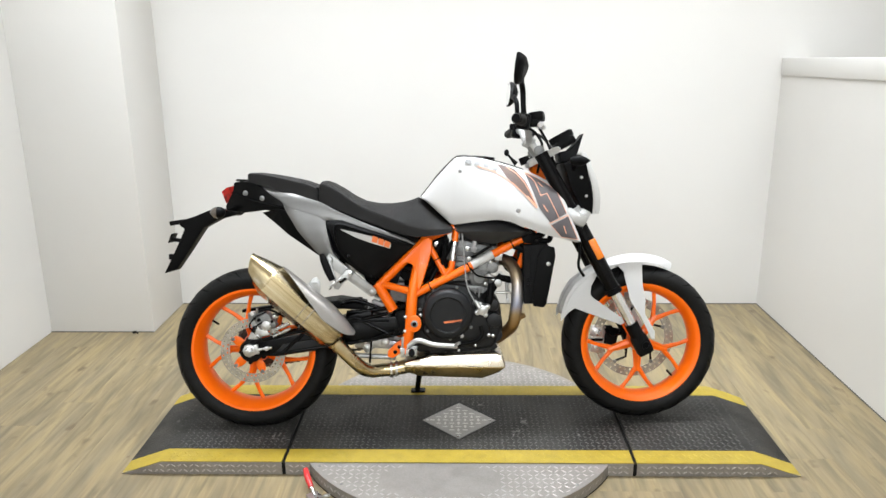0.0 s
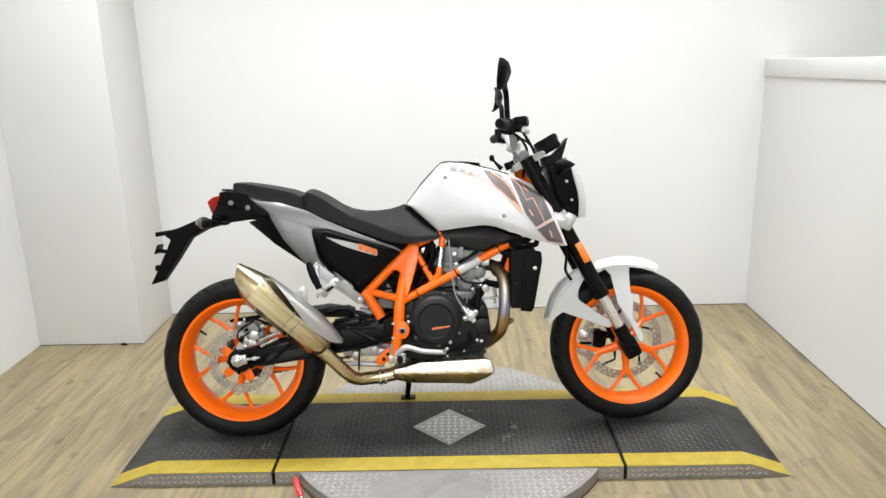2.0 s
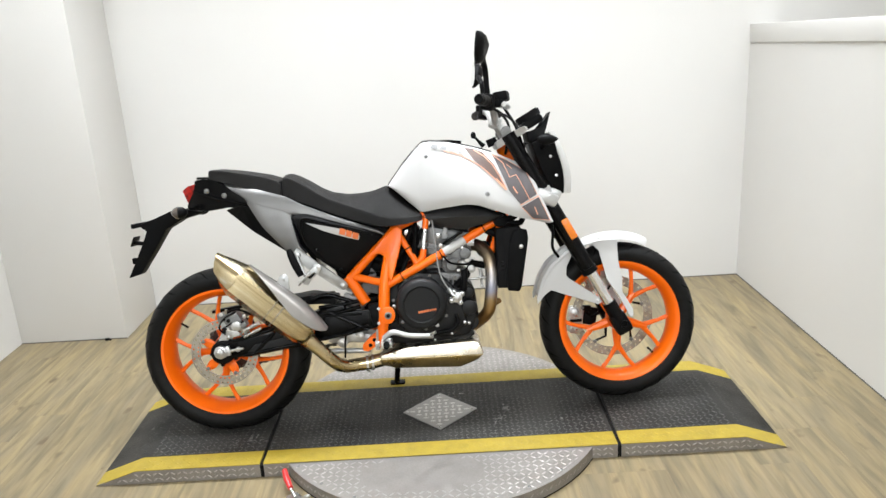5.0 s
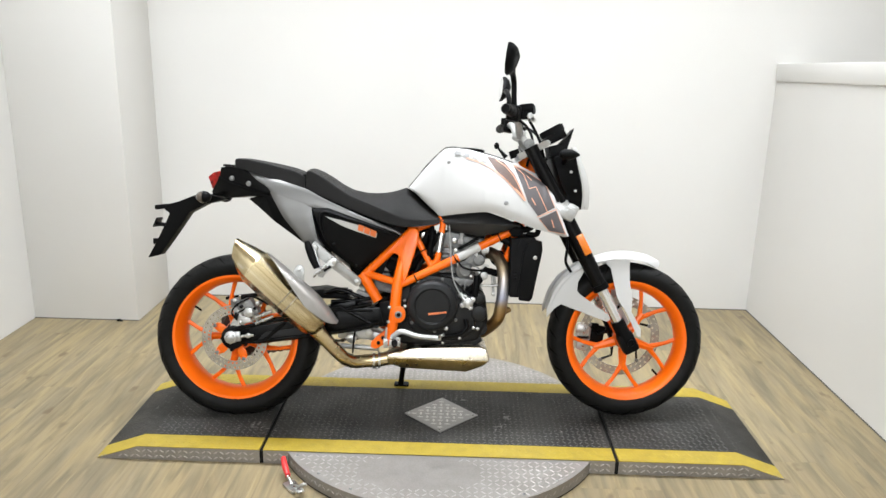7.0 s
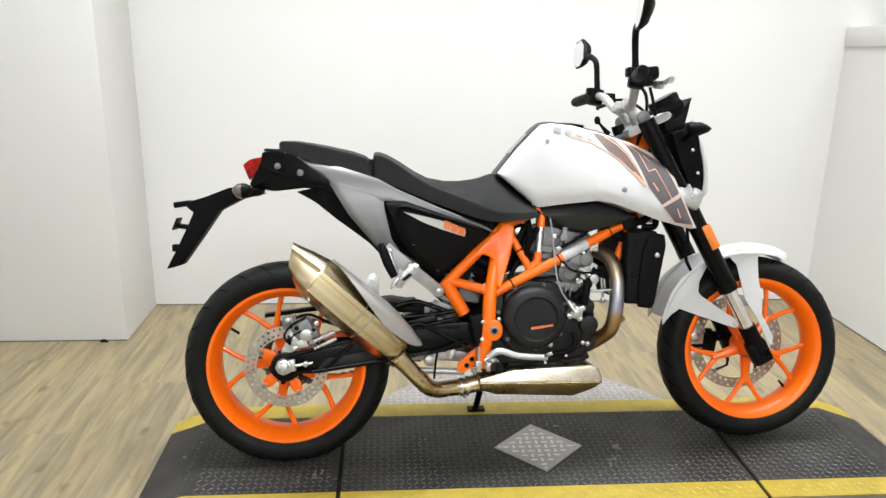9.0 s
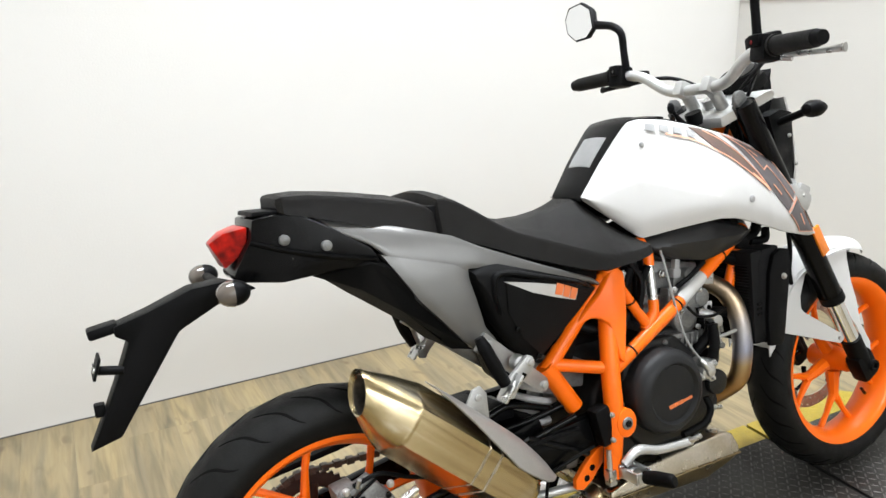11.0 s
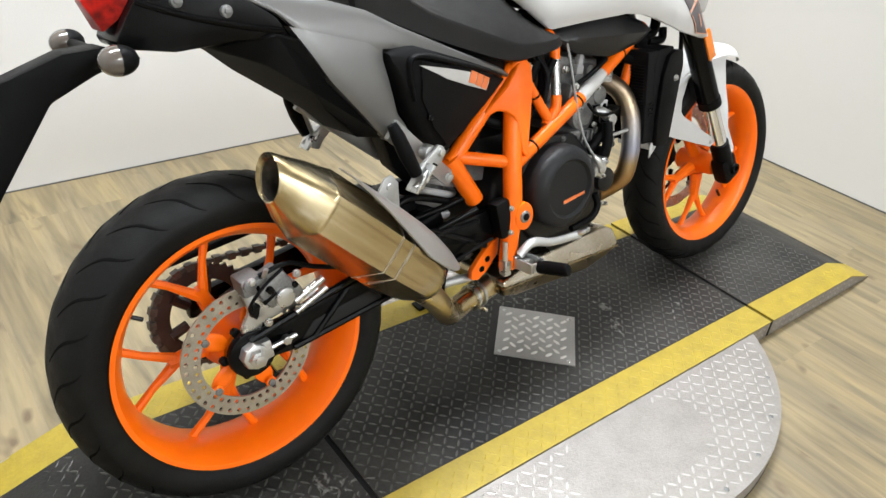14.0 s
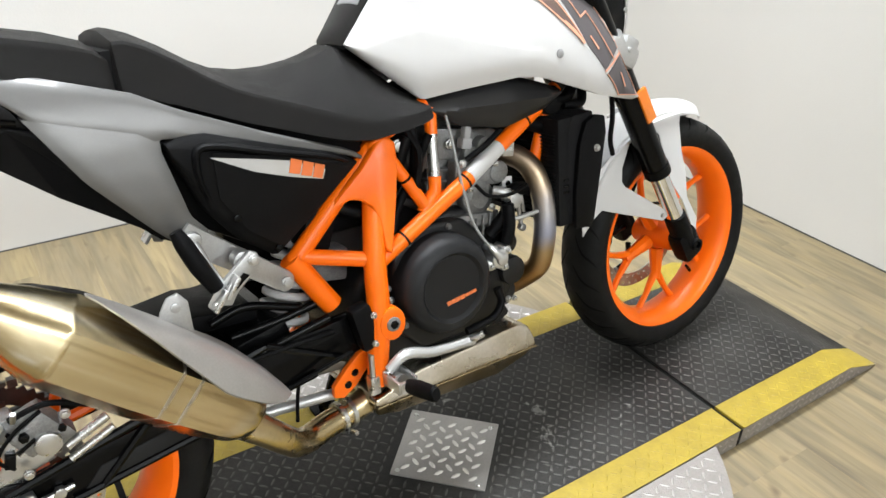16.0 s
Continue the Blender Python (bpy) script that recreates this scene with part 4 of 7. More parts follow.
def swingarm():
    arm = part("swingarm", prism([(-0.80, 0.275), (-0.80, 0.322), (-0.70, 0.338), (-0.50, 0.372), (-0.35, 0.412), (-0.16, 0.425), (-0.14, 0.365), (-0.28, 0.335), (-0.48, 0.300), (-0.68, 0.272)],
                                 -0.132, -0.104, 0.007), GLOSS, BIKE, "black lattice swingarm")
    part("arm_left", prism([(-0.80, 0.275), (-0.80, 0.322), (-0.70, 0.338), (-0.50, 0.372), (-0.33, 0.440), (-0.16, 0.445), (-0.14, 0.365), (-0.28, 0.335), (-0.48, 0.300), (-0.68, 0.272)],
                           0.104, 0.130, 0.007), GLOSS, arm)
    part("bridge", box((-0.37, 0, 0.40), (0.10, 0.21, 0.06), 0.012, (0, -12, 0)), GLOSS, arm)
    for a, b in (((-0.78, -0.133, 0.324), (-0.38, -0.133, 0.418)), ((-0.70, -0.133, 0.280), (-0.30, -0.133, 0.338)), ((-0.66, -0.133, 0.284), (-0.58, -0.133, 0.358)), ((-0.48, -0.133, 0.304), (-0.40, -0.133, 0.405)),
                 ((-0.38, -0.133, 0.418), (-0.24, -0.133, 0.345))):
        part("rib", tube([a, b], 0.007, 8, curved=False), GLOSS, arm)
    part("infill", prism([(-0.690, 0.281), (-0.655, 0.318), (-0.530, 0.338), (-0.500, 0.312), (-0.600, 0.288)], -0.1345, -0.120, 0.003), CHARCOAL, arm, "charcoal recessed side plate")
    for p in ([(-0.434, -0.120, 0.390), (-0.35, -0.125, 0.412), (-0.264, -0.135, 0.433)], [(-0.448, -0.085, 0.462), (-0.385, -0.085, 0.474), (-0.297, -0.090, 0.446)], [(-0.42, -0.090, 0.430), (-0.33, -0.095, 0.438), (-0.25, -0.100, 0.452)]):
        part("upper_stay", tube(p, 0.0075, 10), GLOSS, arm)
    part("axle_plate", join(drum((-0.775, -0.131, 0.294), 0.044, 0.014, 28, 0.004), box((-0.735, -0.125, 0.305), (0.06, 0.014, 0.060), 0.006, (0, -14, 0))), GLOSS, arm)
    part("adjuster_block", join(box((-0.770, -0.138, 0.299), (0.052, 0.018, 0.036), 0.005, (0, -8, 0)), drum((-0.778, -0.152, 0.298), 0.0245, 0.020, 8, 0.004)), ALLOY, arm, "cast aluminium chain adjuster")
    part("axle_nut", join(drum((-0.778, -0.164, 0.298), 0.017, 0.014, 6, 0.002), drum((-0.778, -0.168, 0.298), 0.010, 0.006, 16, 0.001)), POLISHED, arm)
    part("adjuster_bolt", tube([(-0.75, -0.14, 0.300), (-0.695, -0.14, 0.308)], 0.005, 8, curved=False), POLISHED, arm)
    part("lock_nut", drum((-0.715, -0.147, 0.305), 0.009, 0.012, 6, 0.001), POLISHED, arm)
    part("axle_nut", drum((-0.778, 0.130, 0.298), 0.017, 0.014, 6, 0.002), POLISHED, arm)
    # rear caliper, its carrier and hose
    cal = part("rear_caliper", join(box((-0.722, -0.122, 0.408), (0.060, 0.054, 0.046), 0.009, (0, -32, 0)), box((-0.762, -0.118, 0.424), (0.040, 0.046, 0.034), 0.007, (0, -8, 0)), box((-0.735, -0.128, 0.432), (0.052, 0.030, 0.016), 0.005, (0, -20, 0)),
                                    drum((-0.768, -0.146, 0.428), 0.012, 0.02, 16, 0.003), box((-0.690, -0.128, 0.398), (0.024, 0.040, 0.030), 0.006, (0, -30, 0))), GREYCAST, BIKE, "cast aluminium rear brake caliper")
    part("piston_cover", drum((-0.712, -0.156, 0.392), 0.018, 0.014, 24, 0.003), POLISHED, cal)
    part("carrier", prism([(-0.790, 0.305), (-0.786, 0.345), (-0.770, 0.372), (-0.778, 0.405), (-0.755, 0.425), (-0.735, 0.405), (-0.742, 0.378), (-0.715, 0.372), (-0.705, 0.352), (-0.735, 0.345), (-0.750, 0.305)], -0.126, -0.114, 0.004), POLISHED, cal)
    for x, z in ((-0.765, 0.435), (-0.682, 0.425), (-0.745, 0.352)):
        part("bolt", hexbolt((x, -0.146, z), 0.006, 0.007), POLISHED, cal)
    part("bleed_nipple", tube([(-0.745, -0.150, 0.440), (-0.742, -0.158, 0.456)], 0.004, 8, curved=False), POLISHED, cal)
    # black caps and blocks stand in for deep shade between caliper pieces
    part("gap_shade_cap", drum((-0.738, -0.158, 0.414), 0.007, 0.010, 6, 0.001), GLOSS, cal)
    part("gap_shade_cap", drum((-0.690, -0.152, 0.408), 0.006, 0.010, 6, 0.001), GLOSS, cal)
    part("gap_shade_block", box((-0.738, -0.148, 0.398), (0.030, 0.006, 0.006), 0.001, (0, -30, 0)), GLOSS, cal)
    part("gap_shade_block", box((-0.752, -0.143, 0.412), (0.006, 0.006, 0.026), 0.001, (0, -20, 0)), GLOSS, cal)
    part("sensor_clip", box((-0.762, -0.132, 0.376), (0.014, 0.012, 0.022), 0.002, (0, 15, 0)), GLOSS, cal)
    part("slide_pin", tube([(-0.69, -0.139, 0.372), (-0.63, -0.139, 0.398)], 0.007, 10, curved=False), POLISHED, cal)
    part("slide_pin", tube([(-0.69, -0.139, 0.350), (-0.625, -0.139, 0.378)], 0.006, 10, curved=False), POLISHED, cal)
    part("brake_hose", tube([(-0.75, -0.14, 0.44), (-0.70, -0.15, 0.452), (-0.64, -0.145, 0.425), (-0.55, -0.138, 0.40), (-0.40, -0.137, 0.405), (-0.26, -0.135, 0.405)], 0.0045, 8), PLASTIC, BIKE)
    part("sensor_cable", tube([(-0.76, -0.13, 0.36), (-0.775, -0.145, 0.39), (-0.75, -0.155, 0.425), (-0.71, -0.15, 0.445)], 0.003, 8), PLASTIC, BIKE)
    part("hugger", prism([(-0.60, 0.455), (-0.46, 0.472), (-0.36, 0.455), (-0.36, 0.435), (-0.50, 0.44), (-0.60, 0.44)], -0.06, 0.09, 0.006), PLASTIC, BIKE, "matt black chain-side mudguard")
    # shock absorber
    sh = part("shock_absorber", rod((-0.318, -0.025, 0.38), (-0.218, -0.025, 0.62), 0.018), GREYCAST, BIKE)
    pts = []
    ax = (Vector((-0.245, 0, 0.64)) - Vector((-0.345, 0, 0.40))).normalized()
    s1 = Vector((0, 1, 0))
    s2 = ax.cross(s1)
    for k in range(8 * 14 + 1):
        t = k / (8 * 14)
        a = 2 * math.pi * k / 14
        pts.append(Vector((-0.309, -0.025, 0.400)) + ax * 0.185 * t + (s1 * math.cos(a) + s2 * math.sin(a)) * 0.040)
    part("spring", tube(pts, 0.0075, 8, curved=False), WHITE, sh, "white coil spring")
    part("linkage", prism([(-0.40, 0.31), (-0.32, 0.33), (-0.20, 0.30), (-0.21, 0.275), (-0.33, 0.285), (-0.40, 0.285)], -0.05, 0.05, 0.008), ALLOY, BIKE, "cast suspension linkage")
    part("link_rod", tube([(-0.40, -0.07, 0.262), (-0.24, -0.09, 0.258)], 0.010, 10, curved=False), BARE, BIKE, "bare alloy linkage rod")
    for x, z, r in ((-0.345, 0.290, 0.019), (-0.278, 0.312, 0.016)):
        part("link_pivot", join(drum((x, -0.075, z), r, 0.030, 20, 0.004), drum((x, -0.082, z), 0.008, 0.010, 6, 0.001)), ALLOY, BIKE, "cast linkage pivot with a bolt")
    part("brake_line", tube([(-0.403, -0.130, 0.317), (-0.33, -0.140, 0.338), (-0.238, -0.155, 0.367)], 0.0035, 8), PLASTIC, BIKE)
    part("overflow_hose", tube([(-0.30, -0.11, 0.42), (-0.318, -0.12, 0.36), (-0.33, -0.11, 0.30), (-0.335, -0.10, 0.24)], 0.0035, 8), PLASTIC, BIKE)


swingarm()


def front_end():
    def at(z):
        return 0.329 + (0.978 - z) * 0.5364
    for s in (-1, 1):
        y = s * 0.103
        leg = part("fork_leg", rod((at(1.02), y, 1.02), (at(0.80), y, 0.80), 0.0265, 24), GLOSS, BIKE, "black upside-down fork tube")
        part("lower_tube", rod((at(0.80), y, 0.80), (at(0.505), y, 0.505), 0.0285, 24, 0.003), GLOSS, leg)
        part("seal_collar", rod((at(0.52), y, 0.52), (at(0.500), y, 0.500), 0.0305, 24, 0.003), PLASTIC, leg)
        part("stanchion", rod((at(0.51), y, 0.51), (at(0.36), y, 0.36), 0.0215, 24), CHROME, leg, "bright polished stanchion")
        part("axle_lug", join(rod((at(0.385), y, 0.385), (at(0.30), y, 0.30), 0.026, 20, 0.004), box((at(0.31) + 0.002, y, 0.305), (0.062, 0.046, 0.082), 0.014, (0, -28, 0))), PLASTIC, leg)
        part("axle_end", lathe([(0.009, -0.006), (0.015, -0.006), (0.016, 0.004), (0.009, 0.004)], (FRONT[0] + 0.003, y + s * 0.026, FRONT[2] + 0.002), 24), GREYCAST if s > 0 else PLASTIC, leg)
        if s < 0:
            part("reflector", box((at(0.665) + 0.012, y - 0.029, 0.668), (0.027, 0.008, 0.080), 0.003, (0, -28, 0)), AMBER, leg, "amber side reflector")
        else:
            part("reflector", box((at(0.665) + 0.012, y + 0.029, 0.668), (0.027, 0.008, 0.080), 0.003, (0, -28, 0)), AMBER, leg, "amber side reflector")
        part("fork_cap", drum((at(1.03), y, 1.03), 0.02, 0.01, 24), GREYCAST, leg)
    lc = part("lower_clamp", box((at(0.785), 0, 0.785), (0.085, 0.29, 0.046), 0.014, (0, 28, 0)), BARE, BIKE, "bright aluminium lower fork clamp")
    for s in (-1, 1):
        part("clamp_ring", join(rod((at(0.813), s * 0.103, 0.813), (at(0.765), s * 0.103, 0.765), 0.0345, 28, 0.004), box((at(0.787) + 0.034, s * 0.108, 0.795), (0.040, 0.046, 0.036), 0.009, (0, 28, 0))), BARE, lc)
        part("clamp_bolt", hexbolt((at(0.785) + 0.01, s * 0.145, 0.79), 0.005, 0.006), POLISHED, lc)
    tc = part("upper_clamp", prism([(0.268, 0.968), (0.370, 1.022), (0.378, 1.036), (0.368, 1.046), (0.350, 1.040), (0.262, 0.994)], -0.135, 0.135, 0.007, lambda x, z, y: y * (1.0 if x > 0.33 else 0.55)), BARE, BIKE, "bright aluminium top fork clamp")
    part("stem_nut", rod((0.318, 0, 1.015), (0.306, 0, 1.04), 0.018, 6), POLISHED, tc)
    part("steering_head", rod((at(0.99) - 0.02, 0, 0.985), (at(0.82) - 0.02, 0, 0.815), 0.036, 24, 0.004), ORANGE, BIKE, "orange steering head")
    # caliper on the left leg
    fc = part("front_caliper", join(box((0.556, 0.088, 0.290), (0.056, 0.058, 0.104), 0.014, (0, 8, 0)), box((0.545, 0.060, 0.325), (0.040, 0.020, 0.040), 0.008, (0, 8, 0)),
                                    box((0.549, 0.060, 0.258), (0.044, 0.020, 0.038), 0.008, (0, 8, 0))), ALLOY, BIKE, "cast aluminium front brake caliper")
    part("caliper_bracket", join(box((0.612, 0.094, 0.300), (0.062, 0.022, 0.072), 0.008, (0, 12, 0)), box((0.598, 0.080, 0.330), (0.040, 0.020, 0.030), 0.006)), PLASTIC, fc, "black caliper bracket")
    for dz in (-0.030, 0.030):
        part("piston_cover", drum((0.552, 0.048, 0.290 + dz), 0.017, 0.01, 20), POLISHED, fc)
    # black block in place of the shaded slot of the caliper
    part("gap_shade_block", box((0.553, 0.056, 0.291), (0.046, 0.012, 0.010), 0.001), GLOSS, fc)
    part("front_brake_hose", tube([(0.62, 0.12, 0.40), (0.57, 0.125, 0.50), (0.50, 0.12, 0.62), (0.43, 0.05, 0.80), (0.375, -0.02, 0.96), (0.335, -0.10, 1.05), (0.29, -0.175, 1.11)], 0.005, 8), PLASTIC, BIKE)
    part("front_brake_hose", tube([(0.44, -0.09, 0.77), (0.455, -0.088, 0.66), (0.452, -0.085, 0.60), (0.475, -0.07, 0.56)], 0.0055, 8), PLASTIC, BIKE)
    # mudguard: an arch over the wheel with side stays
    cx, cz = FRONT[0], FRONT[2]
    grid = []
    for th in np.linspace(68, 160, 30):
        a = radians(th)
        row = []
        lift = float(np.interp(th, [68, 78, 95, 140, 155, 167], [0.330, 0.338, 0.342, 0.339, 0.330, 0.317]))
        w = float(np.interp(th, [68, 72, 82, 100, 150, 160, 167], [0.018, 0.040, 0.056, 0.064, 0.061, 0.059, 0.050]))
        for k in range(13):
            v = -1 + 2 * k / 12
            r = lift - 0.003 - float(np.interp(th, [95, 125], [0.026, 0.007])) * abs(v) ** 2.6
            row.append(Vector((cx + r * math.cos(a), FRONT[1] + v * w, cz + r * math.sin(a))))
        grid.append(row)
    bm = skin(grid, (0.003, 0, -0.006))
    g = part("front_mudguard", bm, WHITE, BIKE, "glossy white front mudguard")
    side = [(0.382, 0.384), (0.381, 0.411), (0.404, 0.481), (0.436, 0.530), (0.500, 0.581), (0.560, 0.606), (0.575, 0.590), (0.523, 0.573), (0.495, 0.520), (0.492, 0.489), (0.501, 0.477), (0.611, 0.400), (0.615, 0.386), (0.602, 0.377), (0.469, 0.423), (0.434, 0.436), (0.410, 0.418)]
    for s in (-1, 1):
        w = lambda x, z: 0.062 + 0.034 * max(0, (x - 0.40) / 0.2) * max(0, min(1, (0.60 - z) / 0.18))
        bm = prism([(x + 0.008, z + 0.002) for x, z in side], -0.004, 0.0, 0.0)
        for v in bm.verts:
            v.co.y += s * w(v.co.x, v.co.z) - (0.0 if s < 0 else -0.004)
        part("rear_stay", bevelled(bm, 0.0012, 1), WHITE, g)
        stay = [(0.585, 0.603), (0.616, 0.620), (0.690, 0.616), (0.686, 0.585), (0.687, 0.523), (0.696, 0.468), (0.694, 0.413), (0.731, 0.349), (0.731, 0.318), (0.718, 0.322), (0.677, 0.406), (0.640, 0.462), (0.626, 0.525), (0.616, 0.572)]
        bm = prism([(x + 0.009, z + 0.004) for x, z in stay], -0.003, 0.0, 0.0)
        for v in bm.verts:
            v.co.y += s * (0.064 + 0.028 * max(0, min(1, (0.60 - v.co.z) / 0.2))) - (0.0 if s < 0 else -0.003)
        part("front_stay", bevelled(bm, 0.001, 1), WHITE, g)
        part("stay_bolt", hexbolt((0.608, s * 0.101 - (0.0 if s < 0 else 0.003), 0.393), 0.005, 0.005), POLISHED, g)


front_end()


def frame_and_engine():
    up_r = [(-0.118, -0.096, 0.714), (-0.143, -0.114, 0.635), (-0.169, -0.140, 0.510), (-0.176, -0.149, 0.440), (-0.183, -0.151, 0.380), (-0.195, -0.150, 0.285)]
    fr = part("trellis_frame", both(tube(up_r, [0.0195, 0.0195, 0.0200, 0.0205, 0.0205, 0.0180], 20)), ORANGE, BIKE, "orange tubular trellis frame")
    for s in (-1, 1):
        T = lambda x, y, z: (x, s * y, z)
        for pts, r in (([T(-0.122, 0.095, 0.703), T(-0.300, 0.100, 0.530)], 0.0162), ([T(-0.290, 0.100, 0.541), T(-0.164, 0.139, 0.511)], 0.0135),
                       ([T(-0.304, 0.100, 0.541), T(-0.243, 0.105, 0.440)], 0.0195), ([T(-0.112, 0.100, 0.690), T(-0.050, 0.125, 0.578)], 0.0115),
                       ([T(-0.163, 0.139, 0.505), T(0.040, 0.125, 0.604), T(0.290, 0.093, 0.732)], 0.0150), ([T(-0.122, 0.093, 0.706), T(-0.012, 0.088, 0.748)], 0.0145),
                       ([T(0.268, 0.095, 0.712), T(0.226, 0.098, 0.598)], 0.0120), ([T(-0.056, 0.125, 0.566), T(-0.026, 0.124, 0.600), T(-0.022, 0.120, 0.625)], 0.0120)):
            part("frame_tube", tube(pts, r, 16, curved=False), ORANGE, fr)
        part("strut", tube([T(-0.023, 0.121, 0.620), T(-0.012, 0.104, 0.700)], 0.0105, 14, curved=False), POLISHED, fr, "bare silver strut")
        part("strut_end", tube([T(-0.0125, 0.105, 0.697), T(-0.006, 0.096, 0.742)], 0.0115, 14, curved=False), ORANGE, fr)
        web = [(-0.112, 0.716), (-0.095, 0.700), (-0.099, 0.662), (-0.113, 0.610), (-0.129, 0.560), (-0.142, 0.520), (-0.152, 0.530), (-0.153, 0.572), (-0.158, 0.592), (-0.164, 0.606), (-0.176, 0.617), (-0.192, 0.620), (-0.222, 0.606), (-0.224, 0.616), (-0.170, 0.668), (-0.134, 0.704)]

        def web_y(x, z):
            near = 0.110 + (0.714 - z) * 0.2157
            return 0.104 + (near - 0.104) * min(1, max(0, (x + 0.215) / 0.05))
        part("gusset", prism(web, -1, 1, 0.006, lambda x, z, y: s * web_y(x, z) + y * 0.0075, 3), ORANGE, fr)
        boss = [(-0.163 + 0.0255 * math.cos(g), 0.400 + 0.031 * math.sin(g)) for g in np.linspace(0, 2 * math.pi, 21)[:-1]]
        part("pivot_web", prism(boss, s * 0.161 - 0.012, s * 0.161 + 0.012, 0.005, None, 2), ORANGE, fr)
        a, b = Vector(T(0.050, 0.1237, 0.609)), Vector(T(0.128, 0.1137, 0.649))
        part("label_band", tube([a, b], 0.0158, 16, curved=False), GREYDECAL if s > 0 else WHITE, fr, "white label wrapped on the tube")
        for q in ((-0.080, 0.113, 0.632), (-0.105, 0.135, 0.533), (0.040, 0.125, 0.604), (0.200, 0.1045, 0.686)):
            d = Vector((0.89, 0, 0.455)) if q[0] != -0.080 else Vector((0.5, 0, -0.86))
            p = Vector(T(*q))
            part("cable_tie", tube([p - d * 0.0022, p + d * 0.0022], 0.0158 if q[0] != -0.080 else 0.0124, 16, curved=False), PLASTIC, fr)
        # foot peg plate, pivot bolt
        part("pivot_lug", drum(T(-0.163, 0.170 if s > 0 else 0.172, 0.400) if s < 0 else T(-0.163, 0.150, 0.400), 0.024, 0.02, 24, 0.004), ORANGE, fr)
        if s < 0:
            part("pivot_bolt", join(drum((-0.163, -0.176, 0.400), 0.0135, 0.012, 20, 0.002)), GREYCAST, fr)
            part("pivot_cap", drum((-0.163, -0.179, 0.400), 0.008, 0.006, 6, 0.001), GLOSS, fr)
        part("peg_plate", prism([(-0.186, 0.345), (-0.208, 0.338), (-0.240, 0.313), (-0.266, 0.287), (-0.267, 0.266), (-0.248, 0.260), (-0.222, 0.276), (-0.192, 0.306)], s * 0.112 - 0.007, s * 0.112 + 0.007, 0.004), ORANGE, fr, "orange drilled bracket plate")
        # black discs stand in for the dark of the drilled holes
        for hx, hz in ((-0.222, 0.303), (-0.238, 0.284)):
            part("bracket_hole_shade", drum((hx, s * 0.1155 - 0.004, hz), 0.0075, 0.008, 16, 0.001), GLOSS, fr)
        part("plate_bolt", hexbolt(T(-0.172, 0.168 if s < 0 else 0.158, 0.322), 0.006, 0.008), GREYCAST, fr)
        pg = part("foot_peg", tube([T(-0.178, 0.165, 0.296), T(-0.172, 0.20, 0.300)], 0.014, 10, curved=False), POLISHED, BIKE, "folding foot peg on a bright bracket")
        part("peg_rubber", tube([T(-0.173, 0.226, 0.304), T(-0.170, 0.255, 0.311), T(-0.168, 0.296, 0.320), T(-0.167, 0.304, 0.322)], [0.0105, 0.0120, 0.0112, 0.008], 12, squash=1.3), PLASTIC, pg)
        part("peg_bracket", join(box(T(-0.190, 0.196, 0.302), (0.006, 0.056, 0.024), 0.002), box(T(-0.156, 0.196, 0.304), (0.006, 0.056, 0.024), 0.002), box(T(-0.173, 0.170, 0.302), (0.040, 0.008, 0.030), 0.003), box(T(-0.173, 0.224, 0.304), (0.034, 0.007, 0.022), 0.003)), POLISHED, pg, "bright open peg bracket")
    part("brake_pedal", tube([(-0.185, -0.178, 0.318), (-0.150, -0.182, 0.340), (-0.095, -0.184, 0.326), (-0.030, -0.184, 0.320), (-0.006, -0.186, 0.320)], [0.009, 0.0105, 0.0095, 0.0095, 0.010], 12), BARE, BIKE, "bare aluminium rear brake pedal")
    part("pedal_tip", tube([(-0.018, -0.178, 0.318), (-0.008, -0.200, 0.330), (0.004, -0.205, 0.336)], 0.006, 8), POLISHED, BIKE)
    mc = part("rear_master_cylinder", box((-0.208, -0.148, 0.402), (0.038, 0.032, 0.084), 0.008, (0, -12, 0)), PLASTIC, BIKE, "black rear brake cylinder cover")
    part("push_rod", tube([(-0.205, -0.158, 0.35), (-0.208, -0.160, 0.285)], 0.006, 8, curved=False), POLISHED, mc)
    part("clevis", box((-0.208, -0.160, 0.292), (0.018, 0.020, 0.034), 0.003), POLISHED, mc)
    for x, z in ((-0.196, 0.425), (-0.198, 0.372)):
        part("bolt", hexbolt((x, -0.168, z), 0.005, 0.006), POLISHED, mc)
    # engine
    en = part("engine", prism([(-0.215, 0.345), (-0.19, 0.46), (-0.12, 0.53), (0.02, 0.55), (0.085, 0.545), (0.155, 0.47), (0.168, 0.37), (0.13, 0.295), (0.02, 0.278), (-0.15, 0.278), (-0.205, 0.305)], -0.105, 0.105, 0.016, segments=3), ENGINE, BIKE, "black single-cylinder engine with a grey cylinder head")
    part("side_case", prism([(-0.135, 0.36), (-0.125, 0.50), (-0.06, 0.545), (0.03, 0.535), (0.075, 0.49), (0.115, 0.42), (0.120, 0.34), (0.06, 0.300), (-0.08, 0.302)], -0.128, -0.09, 0.010, segments=3), ENGINE, en)
    cc = (-0.040, -0.187, 0.434)
    part("clutch_cover", lathe([(1e-6, 0.007), (0.060, 0.007), (0.0625, 0.004), (0.066, 0.0), (0.074, 0.001), (0.083, 0.007), (0.0905, 0.016), (0.0925, 0.026), (0.0925, 0.080), (1e-6, 0.080)], cc, 72), CHARCOAL, en, "round charcoal clutch cover")
